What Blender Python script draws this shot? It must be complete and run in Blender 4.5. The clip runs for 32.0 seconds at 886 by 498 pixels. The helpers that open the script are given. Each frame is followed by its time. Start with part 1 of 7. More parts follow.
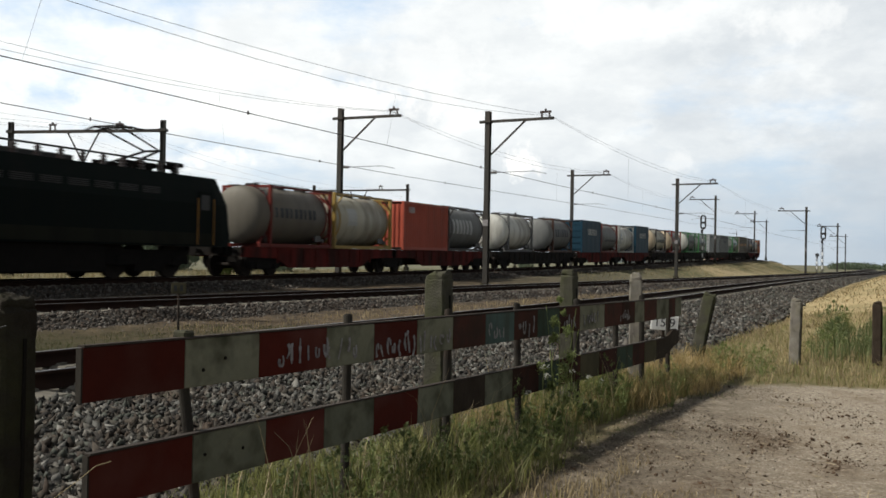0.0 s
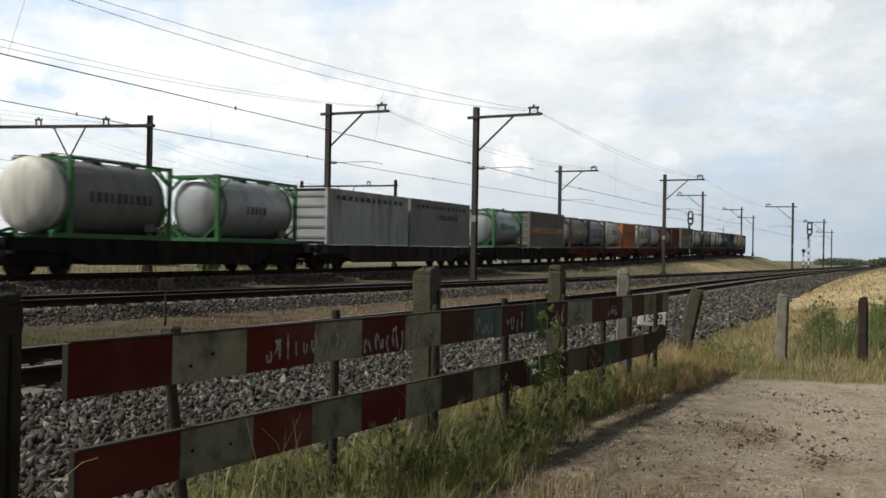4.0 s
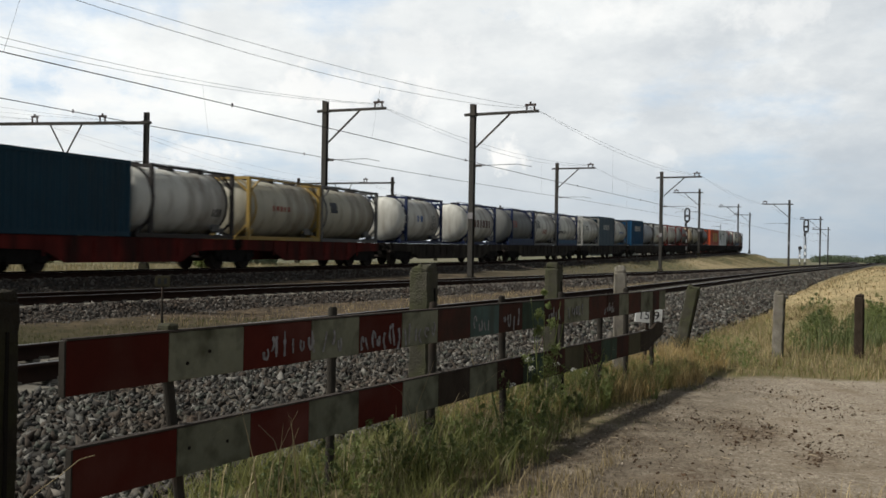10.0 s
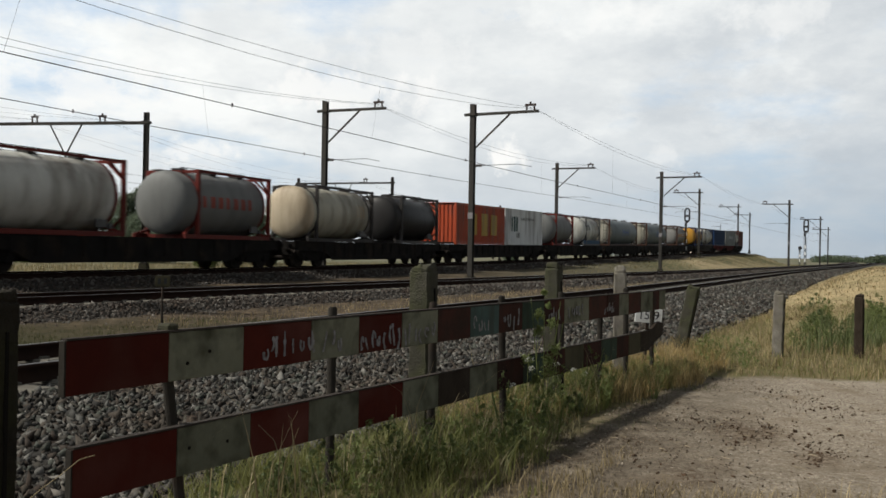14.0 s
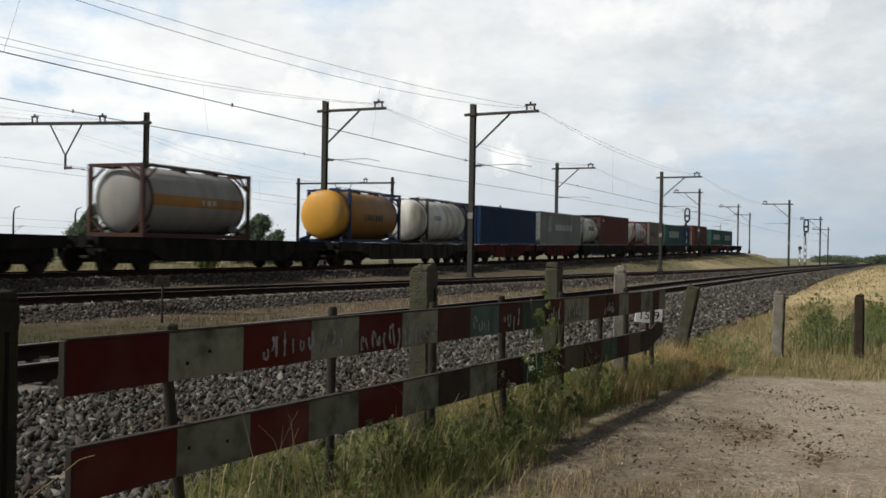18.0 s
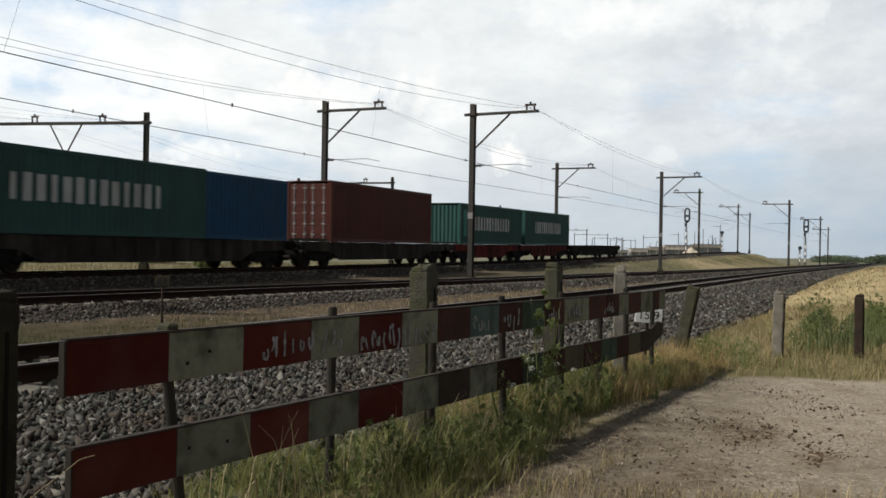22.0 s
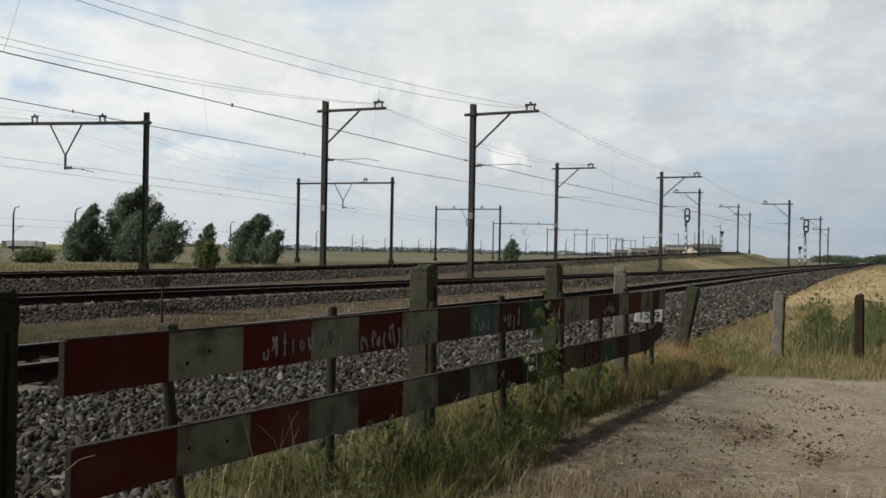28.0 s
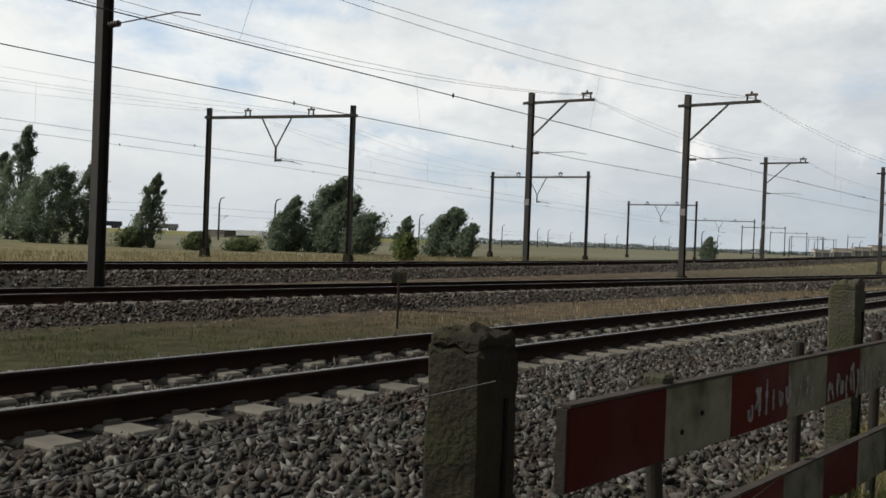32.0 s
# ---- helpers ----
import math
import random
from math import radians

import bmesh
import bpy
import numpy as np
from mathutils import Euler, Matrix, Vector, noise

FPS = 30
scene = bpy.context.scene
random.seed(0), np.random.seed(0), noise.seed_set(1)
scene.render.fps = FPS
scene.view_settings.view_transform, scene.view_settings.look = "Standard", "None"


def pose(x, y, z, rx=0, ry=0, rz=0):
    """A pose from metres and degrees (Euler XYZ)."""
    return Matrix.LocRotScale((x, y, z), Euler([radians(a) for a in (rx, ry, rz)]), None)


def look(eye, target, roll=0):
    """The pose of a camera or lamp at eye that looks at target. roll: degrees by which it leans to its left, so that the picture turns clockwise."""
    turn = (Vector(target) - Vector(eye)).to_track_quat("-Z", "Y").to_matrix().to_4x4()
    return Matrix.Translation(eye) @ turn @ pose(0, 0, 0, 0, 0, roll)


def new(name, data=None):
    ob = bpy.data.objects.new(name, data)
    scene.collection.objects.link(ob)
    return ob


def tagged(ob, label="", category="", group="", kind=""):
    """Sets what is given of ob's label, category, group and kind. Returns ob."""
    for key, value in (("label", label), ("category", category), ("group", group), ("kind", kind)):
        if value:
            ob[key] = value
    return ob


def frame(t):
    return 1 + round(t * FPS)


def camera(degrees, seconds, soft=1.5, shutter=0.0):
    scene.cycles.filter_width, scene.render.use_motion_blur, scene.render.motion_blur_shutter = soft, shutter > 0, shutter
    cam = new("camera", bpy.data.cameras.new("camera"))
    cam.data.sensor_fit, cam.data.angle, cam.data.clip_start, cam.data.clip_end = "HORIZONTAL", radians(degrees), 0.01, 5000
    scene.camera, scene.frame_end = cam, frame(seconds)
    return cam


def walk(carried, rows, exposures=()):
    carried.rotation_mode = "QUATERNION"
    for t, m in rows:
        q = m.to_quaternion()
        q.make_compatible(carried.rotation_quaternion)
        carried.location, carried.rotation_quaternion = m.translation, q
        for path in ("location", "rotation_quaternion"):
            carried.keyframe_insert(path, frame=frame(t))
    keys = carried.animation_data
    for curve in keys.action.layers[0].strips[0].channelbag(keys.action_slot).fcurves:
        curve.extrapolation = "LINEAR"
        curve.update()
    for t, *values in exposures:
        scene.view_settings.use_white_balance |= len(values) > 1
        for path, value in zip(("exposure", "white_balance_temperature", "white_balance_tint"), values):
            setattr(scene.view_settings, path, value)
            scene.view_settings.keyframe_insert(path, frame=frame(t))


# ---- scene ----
F_DEG = 47.52
cam = camera(F_DEG, 32.0, soft=1.6, shutter=0.2)
EYE = (0.0, 0.0, 1.15)


def aim(eye, yaw, pitch, roll):
    y, p = radians(yaw), radians(pitch)
    way = Vector((math.cos(p) * math.cos(y), math.cos(p) * math.sin(y), math.sin(p)))
    return look(eye, Vector(eye) + way * 10, roll)


def held(du, dv):
    k = math.degrees(1 / 1781.0)
    return aim(EYE, 4.924 + du * k, 0.154 + dv * k, 1.033)


END = aim((1.154, 1.347, 1.186), 15.298, -0.463, 2.123)
PATH = [(0.0, held(27, 12)), (0.5, held(24, 12)), (1.0, held(23, 12)), (1.5, held(21, 11)), (2.0, held(20, 10.5)),
        (2.5, held(17, 10)), (3.0, held(14, 9)), (3.5, held(9.5, 7)), (4.5, held(2.5, 2.8)), (5.5, held(-1.5, 0.3)), (6.5, held(-1.5, 0)),
        (8.0, held(-1.5, 0)), (8.5, held(0, 0)), (20.0, held(0, 0)), (31.2, held(0, 0)), (31.35, held(0, 0)), (31.7, END), (32.0, END)]
walk(cam, PATH, [(0.0, 0.17), (3.0, 0.15), (7.0, 0.08), (9.5, 0.02), (13.0, -0.03), (18.0, 0.03), (22.0, 0.06), (23.0, 0.03), (24.0, -0.04), (25.0, -0.13), (28.0, -0.17), (31.35, -0.16), (31.7, -0.14), (32.0, -0.14)])

# ---- light ----
SUN_AZ = radians(105)
SUN_EL = radians(45.5)
BRIGHT_AZ = radians(84)      # where the cloud layer is thinnest and brightest
sun = new("sun", bpy.data.lights.new("sun", "SUN"))
sun.data.energy, sun.data.angle, sun.data.color = 4.05, radians(3.0), (1.0, 0.955, 0.86)
to_sun = Vector((math.cos(SUN_EL) * math.cos(SUN_AZ), math.cos(SUN_EL) * math.sin(SUN_AZ), math.sin(SUN_EL)))
sun.matrix_world = look(to_sun * 100, (0, 0, 0))


def nodes_of(mat):
    mat.use_nodes = True
    nt = mat.node_tree
    nt.nodes.clear()
    return nt, nt.nodes, nt.links


world = bpy.data.worlds.new("sky")
scene.world = world
world.use_nodes = True
wt = world.node_tree
wt.nodes.clear()
wn, wl = wt.nodes, wt.links


def wmath(op, a, b=None):
    n = wn.new("ShaderNodeMath")
    n.operation = op
    for i, v in enumerate((a, b)):
        if v is None:
            continue
        if isinstance(v, (int, float)):
            n.inputs[i].default_value = v
        else:
            wl.new(v, n.inputs[i])
    return n.outputs[0]


sky = wn.new("ShaderNodeTexSky")
sky.sky_type, sky.sun_disc = "NISHITA", False
sky.sun_elevation, sky.sun_rotation = SUN_EL, math.pi / 2 - SUN_AZ
sky.air_density, sky.dust_density = 1.0, 1.5
tc = wn.new("ShaderNodeTexCoord")
sep = wn.new("ShaderNodeSeparateXYZ")
wl.new(tc.outputs["Generated"], sep.inputs[0])
zz = wmath("ADD", wmath("MAXIMUM", sep.outputs[2], 0.0), 0.22)
flat = wn.new("ShaderNodeCombineXYZ")
wl.new(wmath("DIVIDE", sep.outputs[0], zz), flat.inputs[0])
wl.new(wmath("DIVIDE", sep.outputs[1], zz), flat.inputs[1])

zh = wmath("ADD", wmath("MAXIMUM", sep.outputs[2], 0.0), 0.6)
heap = wn.new("ShaderNodeCombineXYZ")
wl.new(wmath("DIVIDE", sep.outputs[0], zh), heap.inputs[0])
wl.new(wmath("DIVIDE", sep.outputs[1], zh), heap.inputs[1])
wl.new(wmath("MULTIPLY", sep.outputs[2], 1.6), heap.inputs[2])


def cloud(scale, detail, rough, seed, lo, hi, plane=None):
    n = wn.new("ShaderNodeTexNoise")
    n.inputs["Scale"].default_value, n.inputs["Detail"].default_value, n.inputs["Roughness"].default_value = scale, detail, rough
    mp = wn.new("ShaderNodeMapping")
    mp.inputs["Location"].default_value = (seed, seed * 0.7, 0)
    wl.new((plane or flat).outputs[0], mp.inputs[0])
    wl.new(mp.outputs[0], n.inputs["Vector"])
    r = wn.new("ShaderNodeMapRange")
    r.interpolation_type = "SMOOTHSTEP"
    r.inputs["From Min"].default_value, r.inputs["From Max"].default_value = lo, hi
    wl.new(n.outputs["Fac"], r.inputs["Value"])
    return r.outputs[0]


cover = cloud(1.1, 8, 0.60, 3.1, 0.28, 0.50)
puffs = cloud(5.0, 9, 0.6, 6.2, 0.50, 0.66, heap)
mottle = cloud(11.0, 8, 0.62, 1.7, 0.36, 0.64, heap)
shade = cloud(1.5, 8, 0.6, 9.4, 0.34, 0.66)
glow = wn.new("ShaderNodeVectorMath")
glow.operation = "DOT_PRODUCT"
glow.inputs[1].default_value = (math.cos(BRIGHT_AZ), math.sin(BRIGHT_AZ), 0.0)
wl.new(tc.outputs["Generated"], glow.inputs[0])


def wrange(src, lo, hi, a, b):
    r = wn.new("ShaderNodeMapRange")
    r.interpolation_type = "SMOOTHSTEP"
    for key, v in (("From Min", lo), ("From Max", hi), ("To Min", a), ("To Max", b)):
        r.inputs[key].default_value = v
    wl.new(src, r.inputs["Value"])
    return r.outputs[0]


def wmix(fac, a, b):
    m = wn.new("ShaderNodeMix")
    m.data_type = "RGBA"
    for key, v in (("Factor", fac), ("A", a), ("B", b)):
        if isinstance(v, tuple):
            m.inputs[key].default_value = (*v, 1)
        elif isinstance(v, (int, float)):
            m.inputs[key].default_value = v
        else:
            wl.new(v, m.inputs[key])
    return m.outputs["Result"]


def heaped(places, seed, scale, lo):
    """Ragged patches of the sky: (azimuth, elevation, half width, half height in degrees, weight)."""
    n = wn.new("ShaderNodeTexNoise")
    n.inputs["Scale"].default_value, n.inputs["Detail"].default_value, n.inputs["Roughness"].default_value = scale, 8, 0.62
    mp = wn.new("ShaderNodeMapping")
    mp.inputs["Location"].default_value = (seed, 0, seed * 0.4)
    wl.new(tc.outputs["Generated"], mp.inputs[0])
    wl.new(mp.outputs[0], n.inputs["Vector"])
    ragged = wmath("MULTIPLY", wmath("SUBTRACT", n.outputs["Fac"], 0.5), 6.5)
    total = None
    for az, el, w, h, weight in places:
        a, e = radians(az), radians(el)
        d = wn.new("ShaderNodeVectorMath")
        d.operation = "SUBTRACT"
        wl.new(tc.outputs["Generated"], d.inputs[0])
        d.inputs[1].default_value = (math.cos(e) * math.cos(a), math.cos(e) * math.sin(a), math.sin(e))
        k = wn.new("ShaderNodeVectorMath")
        k.operation = "MULTIPLY"
        wl.new(d.outputs[0], k.inputs[0])
        k.inputs[1].default_value = (1 / radians(w), 1 / radians(w), 1 / radians(h))
        ln = wn.new("ShaderNodeVectorMath")
        ln.operation = "LENGTH"
        wl.new(k.outputs[0], ln.inputs[0])
        m = wmath("MULTIPLY", wrange(wmath("ADD", ln.outputs["Value"], ragged), lo, 1.2, 1.0, 0.0), weight)
        total = m if total is None else wmath("MAXIMUM", total, m)
    return total


side = wrange(glow.outputs["Value"], -0.55, 0.7, 0.0, 1.0)
# cloud colour: grey undersides to sunlit white, whiter toward the sun
lit = wmath("MINIMUM", wmath("ADD", wmath("MULTIPLY", shade, 0.28), wmath("ADD", wmath("MULTIPLY", side, 0.62), wmath("ADD", wmath("MULTIPLY", puffs, 0.26), wmath("MULTIPLY", mottle, 0.16)))), 1.0)
ccol = wmix(lit, (0.53, 0.58, 0.63), (1.02, 1.035, 1.015))
skyscale = wn.new("ShaderNodeVectorMath")
skyscale.operation = "SCALE"
skyscale.inputs["Scale"].default_value = 0.125
wl.new(sky.outputs[0], skyscale.inputs[0])
open_sky = wmix(0.62, skyscale.outputs[0], (0.58, 0.77, 1.0))
gaps = heaped([(24.0, 12.4, 4.2, 0.9, 0.38), (29, 13.2, 2.2, 1.0, 0.25), (0.9, 13.2, 2.8, 0.8, 0.7), (19, 14.2, 3.0, 0.8, 0.3)], 2.0, 13.0, 0.0)
mixed = wmix(wmath("MULTIPLY", cover, wmath("SUBTRACT", 1.0, gaps)), open_sky, ccol)
# thicker air low down
hz = wrange(sep.outputs[2], 0.0, 0.17, 0.78, 0.0)
hcol = wmix(side, (0.345, 0.43, 0.52), (0.67, 0.72, 0.755))
mixed = wmix(hz, mixed, hcol)
puff = heaped([(10.8, 9.2, 3.3, 1.0, 0.75), (18.6, 5.6, 2.2, 0.75, 0.7), (1.2, 5.3, 1.5, 0.8, 1.0), (-7.3, 5.4, 1.3, 0.6, 0.35), (-5.8, 13.2, 3.2, 0.8, 0.5),
               (-12.6, 12.9, 2.6, 0.8, 0.4), (7.8, 11.0, 3.6, 1.0, 0.3), (24.5, 8.6, 4.5, 1.2, 0.6)], 5.0, 24.0, 0.1)
mixed = wmix(puff, mixed, (1.0, 1.0, 0.98))
# unseen sky overhead and away from the sun, dimmed to weaken the fill light
dim = wmath("MULTIPLY", wrange(sep.outputs[2], 0.28, 0.62, 1.0, 0.30), wrange(glow.outputs["Value"], -0.75, -0.25, 0.40, 1.0))
scaled = wn.new("ShaderNodeVectorMath")
scaled.operation = "SCALE"
wl.new(mixed, scaled.inputs[0])
wl.new(dim, scaled.inputs["Scale"])
bg = wn.new("ShaderNodeBackground")
bg.inputs["Strength"].default_value = 1.0
wl.new(scaled.outputs[0], bg.inputs["Color"])
wo = wn.new("ShaderNodeOutputWorld")
wl.new(bg.outputs[0], wo.inputs[0])


# ---- materials ----
def surface(name, c1, c2=None, rough=0.7, metal=0.0, scale=6.0, fine=60.0, dirt=None, dirt_amount=0.5, dirt_scale=1.5, bump=0.25, island=0.0, objvar=0.0, streak=False, coat=0.0):
    """Base colour c1 to c2 by a fine grain and a coarse stain; bump from the grain. Coordinates are the thing's own, in metres."""
    mat = bpy.data.materials.new(name)
    nt, n, l = nodes_of(mat)
    out = n.new("ShaderNodeOutputMaterial")
    b = n.new("ShaderNodeBsdfPrincipled")
    l.new(b.outputs[0], out.inputs[0])
    b.inputs["Roughness"].default_value, b.inputs["Metallic"].default_value = rough, metal
    b.inputs["Coat Weight"].default_value = coat
    b.inputs["Specular IOR Level"].default_value = 0.12 if rough >= 0.85 else 0.35 if rough >= 0.6 else 0.5
    co = n.new("ShaderNodeTexCoord")
    c2 = c2 or tuple(v * 0.75 for v in c1)

    def noise_tex(s, det=5, stretch=None):
        t = n.new("ShaderNodeTexNoise")
        t.inputs["Scale"].default_value, t.inputs["Detail"].default_value = s, det
        if stretch:
            m = n.new("ShaderNodeMapping")
            m.inputs["Scale"].default_value = stretch
            l.new(co.outputs["Object"], m.inputs[0])
            l.new(m.outputs[0], t.inputs["Vector"])
        else:
            l.new(co.outputs["Object"], t.inputs["Vector"])
        return t

    def mix(fac, a, bb):
        m = n.new("ShaderNodeMix")
        m.data_type = "RGBA"
        for key, v in (("Factor", fac), ("A", a), ("B", bb)):
            if isinstance(v, tuple):
                m.inputs[key].default_value = (*v, 1)
            elif isinstance(v, (int, float)):
                m.inputs[key].default_value = v
            else:
                l.new(v, m.inputs[key])
        return m.outputs["Result"]

    def ramp(src, lo, hi, k=1.0):
        r = n.new("ShaderNodeMapRange")
        r.inputs["From Min"].default_value, r.inputs["From Max"].default_value, r.inputs["To Max"].default_value = lo, hi, k
        l.new(src, r.inputs["Value"])
        return r.outputs[0]

    big = noise_tex(scale, 6)
    small = noise_tex(fine, 4)
    col = mix(ramp(big.outputs["Fac"], 0.3, 0.7), c1, c2)
    col = mix(ramp(small.outputs["Fac"], 0.35, 0.75, 0.35), col, tuple(v * 0.6 for v in c1))
    if dirt:
        dt = noise_tex(dirt_scale, 8, (1.0, 1.0, 0.18) if streak else None)
        f = ramp(dt.outputs["Fac"], 0.62 - 0.3 * dirt_amount, 0.85 - 0.2 * dirt_amount)
        col = mix(f, col, dirt)
    if island or objvar:
        g = n.new("ShaderNodeNewGeometry") if island else n.new("ShaderNodeObjectInfo")
        src = g.outputs["Random Per Island"] if island else g.outputs["Random"]
        hv = n.new("ShaderNodeHueSaturation")
        k = island or objvar
        r = n.new("ShaderNodeMapRange")
        r.inputs["To Min"].default_value, r.inputs["To Max"].default_value = 1 - k, 1 + k
        l.new(src, r.inputs["Value"])
        l.new(r.outputs[0], hv.inputs["Value"])
        l.new(col, hv.inputs["Color"])
        col = hv.outputs[0]
    l.new(col, b.inputs["Base Color"])
    if bump:
        bp = n.new("ShaderNodeBump")
        bp.inputs["Strength"].default_value, bp.inputs["Distance"].default_value = bump, 0.01
        l.new(small.outputs["Fac"], bp.inputs["Height"])
        l.new(bp.outputs[0], b.inputs["Normal"])
    return mat


def stone_mix(name, cols):
    """Broken stone of several hues: each piece takes its own."""
    mat = surface(name, (1, 1, 1), (0.72, 0.70, 0.68), rough=0.9, scale=14, fine=120, bump=0.4, dirt=(0.62, 0.5, 0.42), dirt_amount=0.4, dirt_scale=0.9)
    nt = mat.node_tree
    b = [q for q in nt.nodes if q.type == "BSDF_PRINCIPLED"][0]
    src = b.inputs["Base Color"].links[0].from_socket
    g = nt.nodes.new("ShaderNodeNewGeometry")
    r = nt.nodes.new("ShaderNodeValToRGB")
    r.color_ramp.interpolation = "CONSTANT"
    for k, c in enumerate(cols):
        e = r.color_ramp.elements[k] if k < 2 else r.color_ramp.elements.new(k / len(cols))
        e.position, e.color = k / len(cols), (*c, 1)
    m = nt.nodes.new("ShaderNodeMix")
    m.data_type, m.blend_type = "RGBA", "MULTIPLY"
    m.inputs["Factor"].default_value = 1.0
    nt.links.new(g.outputs["Random Per Island"], r.inputs[0])
    nt.links.new(src, m.inputs["A"])
    nt.links.new(r.outputs[0], m.inputs["B"])
    nt.links.new(m.outputs["Result"], b.inputs["Base Color"])
    return mat


def leafy(name, c1, c2, trans=0.35, island=0.35):
    mat = surface(name, c1, c2, rough=0.6, scale=0.6, fine=8.0, bump=0, island=island)
    nt = mat.node_tree
    b = [q for q in nt.nodes if q.type == "BSDF_PRINCIPLED"][0]
    out = [q for q in nt.nodes if q.type == "OUTPUT_MATERIAL"][0]
    tr = nt.nodes.new("ShaderNodeBsdfTranslucent")
    ms = nt.nodes.new("ShaderNodeMixShader")
    ms.inputs[0].default_value = trans
    src = b.inputs["Base Color"].links[0].from_socket
    nt.links.new(src, tr.inputs["Color"])
    nt.links.new(b.outputs[0], ms.inputs[1])
    nt.links.new(tr.outputs[0], ms.inputs[2])
    nt.links.new(ms.outputs[0], out.inputs[0])
    return mat


M_STEEL = surface("rail_steel", (0.030, 0.016, 0.011), (0.018, 0.010, 0.008), rough=0.95, metal=0.0, scale=3, bump=0.2, dirt=(0.045, 0.022, 0.014), dirt_amount=0.3)
M_RAILTOP = surface("polished_rail", (0.30, 0.29, 0.28), (0.20, 0.18, 0.17), rough=0.42, metal=1.0, scale=8, bump=0.05)
M_SLEEPER = surface("concrete_sleeper", (0.17, 0.16, 0.135), (0.11, 0.10, 0.085), rough=0.9, scale=5, fine=90, dirt=(0.16, 0.10, 0.07), dirt_amount=0.35, objvar=0.15)
M_BALLAST = surface("ballast_bed", (0.040, 0.037, 0.033), (0.02, 0.018, 0.016), rough=0.95, scale=9, fine=28, bump=1.0, dirt=(0.045, 0.03, 0.022), dirt_amount=0.45, dirt_scale=0.7)
M_STONE = stone_mix("ballast_stone", [(0.072, 0.071, 0.066), (0.115, 0.114, 0.107), (0.05, 0.048, 0.045), (0.09, 0.078, 0.066), (0.205, 0.20, 0.185), (0.062, 0.058, 0.05), (0.088, 0.094, 0.082), (0.065, 0.054, 0.046), (0.135, 0.128, 0.116), (0.038, 0.036, 0.034)])
M_STONE_RUST = stone_mix("rusty_ballast_stone", [(0.080, 0.073, 0.066), (0.120, 0.113, 0.103), (0.055, 0.047, 0.041), (0.09, 0.073, 0.061), (0.175, 0.165, 0.15), (0.045, 0.038, 0.034), (0.10, 0.088, 0.077)])
M_MAST = surface("galvanised_mast", (0.048, 0.045, 0.040), (0.030, 0.028, 0.025), rough=0.65, metal=0.3, scale=2, dirt=(0.06, 0.045, 0.035), dirt_amount=0.5, streak=True)
M_WIRE = surface("copper_wire", (0.05, 0.05, 0.05), (0.03, 0.035, 0.035), rough=0.6, metal=0.3, bump=0)
M_INSUL = surface("brown_insulator", (0.05, 0.03, 0.025), rough=0.35, bump=0)
M_CONC = surface("weathered_concrete", (0.032, 0.028, 0.021), (0.014, 0.012, 0.009), rough=0.95, scale=7, fine=70, bump=1.0, dirt=(0.036, 0.038, 0.018), dirt_amount=0.5, dirt_scale=5)
M_CONC3 = surface("grey_concrete", (0.074, 0.070, 0.054), (0.038, 0.037, 0.028), rough=0.95, scale=7, fine=70, bump=0.9, dirt=(0.055, 0.060, 0.026), dirt_amount=0.55, dirt_scale=5)
M_CONC2 = surface("pale_concrete", (0.22, 0.205, 0.175), (0.13, 0.115, 0.10), rough=0.95, scale=7, fine=70, bump=0.7, dirt=(0.12, 0.11, 0.07), dirt_amount=0.45, dirt_scale=5)
M_WOOD = surface("old_fence_wood", (0.05, 0.038, 0.028), (0.028, 0.02, 0.015), rough=0.9, scale=6, fine=60, bump=0.6)
M_REDP = surface("faded_red_board", (0.082, 0.0125, 0.0075), (0.044, 0.0080, 0.0055), rough=0.86, scale=2.2, fine=45, bump=0.3, dirt=(0.105, 0.036, 0.028), dirt_amount=0.6, dirt_scale=2.2, objvar=0.35)
M_WHITEP = surface("dirty_white_board", (0.190, 0.192, 0.142), (0.135, 0.138, 0.098), rough=0.86, scale=3, fine=45, bump=0.3, dirt=(0.045, 0.046, 0.030), dirt_amount=0.55, dirt_scale=7, objvar=0.2)
M_TEALP = surface("faded_teal_board", (0.085, 0.13, 0.12), (0.056, 0.085, 0.078), rough=0.86, scale=4, fine=45, bump=0.3, dirt=(0.05, 0.045, 0.035), dirt_amount=0.5, dirt_scale=6, streak=True)
M_GREENP = surface("mossy_green_board", (0.060, 0.088, 0.062), (0.036, 0.055, 0.040), rough=0.88, scale=5, fine=45, bump=0.3, dirt=(0.035, 0.034, 0.024), dirt_amount=0.5, dirt_scale=6, streak=True)
M_BROWNP = surface("faded_brown_board", (0.068, 0.025, 0.018), (0.034, 0.016, 0.012), rough=0.88, scale=3, fine=45, bump=0.3, dirt=(0.024, 0.018, 0.014), dirt_amount=0.55, dirt_scale=5, objvar=0.25)
M_OCHREP = surface("dull_ochre_board", (0.105, 0.092, 0.055), (0.062, 0.056, 0.034), rough=0.88, scale=4, fine=45, bump=0.3, dirt=(0.032, 0.028, 0.018), dirt_amount=0.5, dirt_scale=6, streak=True)
M_BOARD_EDGE = surface("board_edge", (0.06, 0.05, 0.044), (0.035, 0.03, 0.026), rough=0.9, bump=0.3)
M_PAINTW = surface("white_spray_paint", (0.30, 0.29, 0.30), (0.11, 0.10, 0.10), rough=0.7, scale=40, bump=0.1)
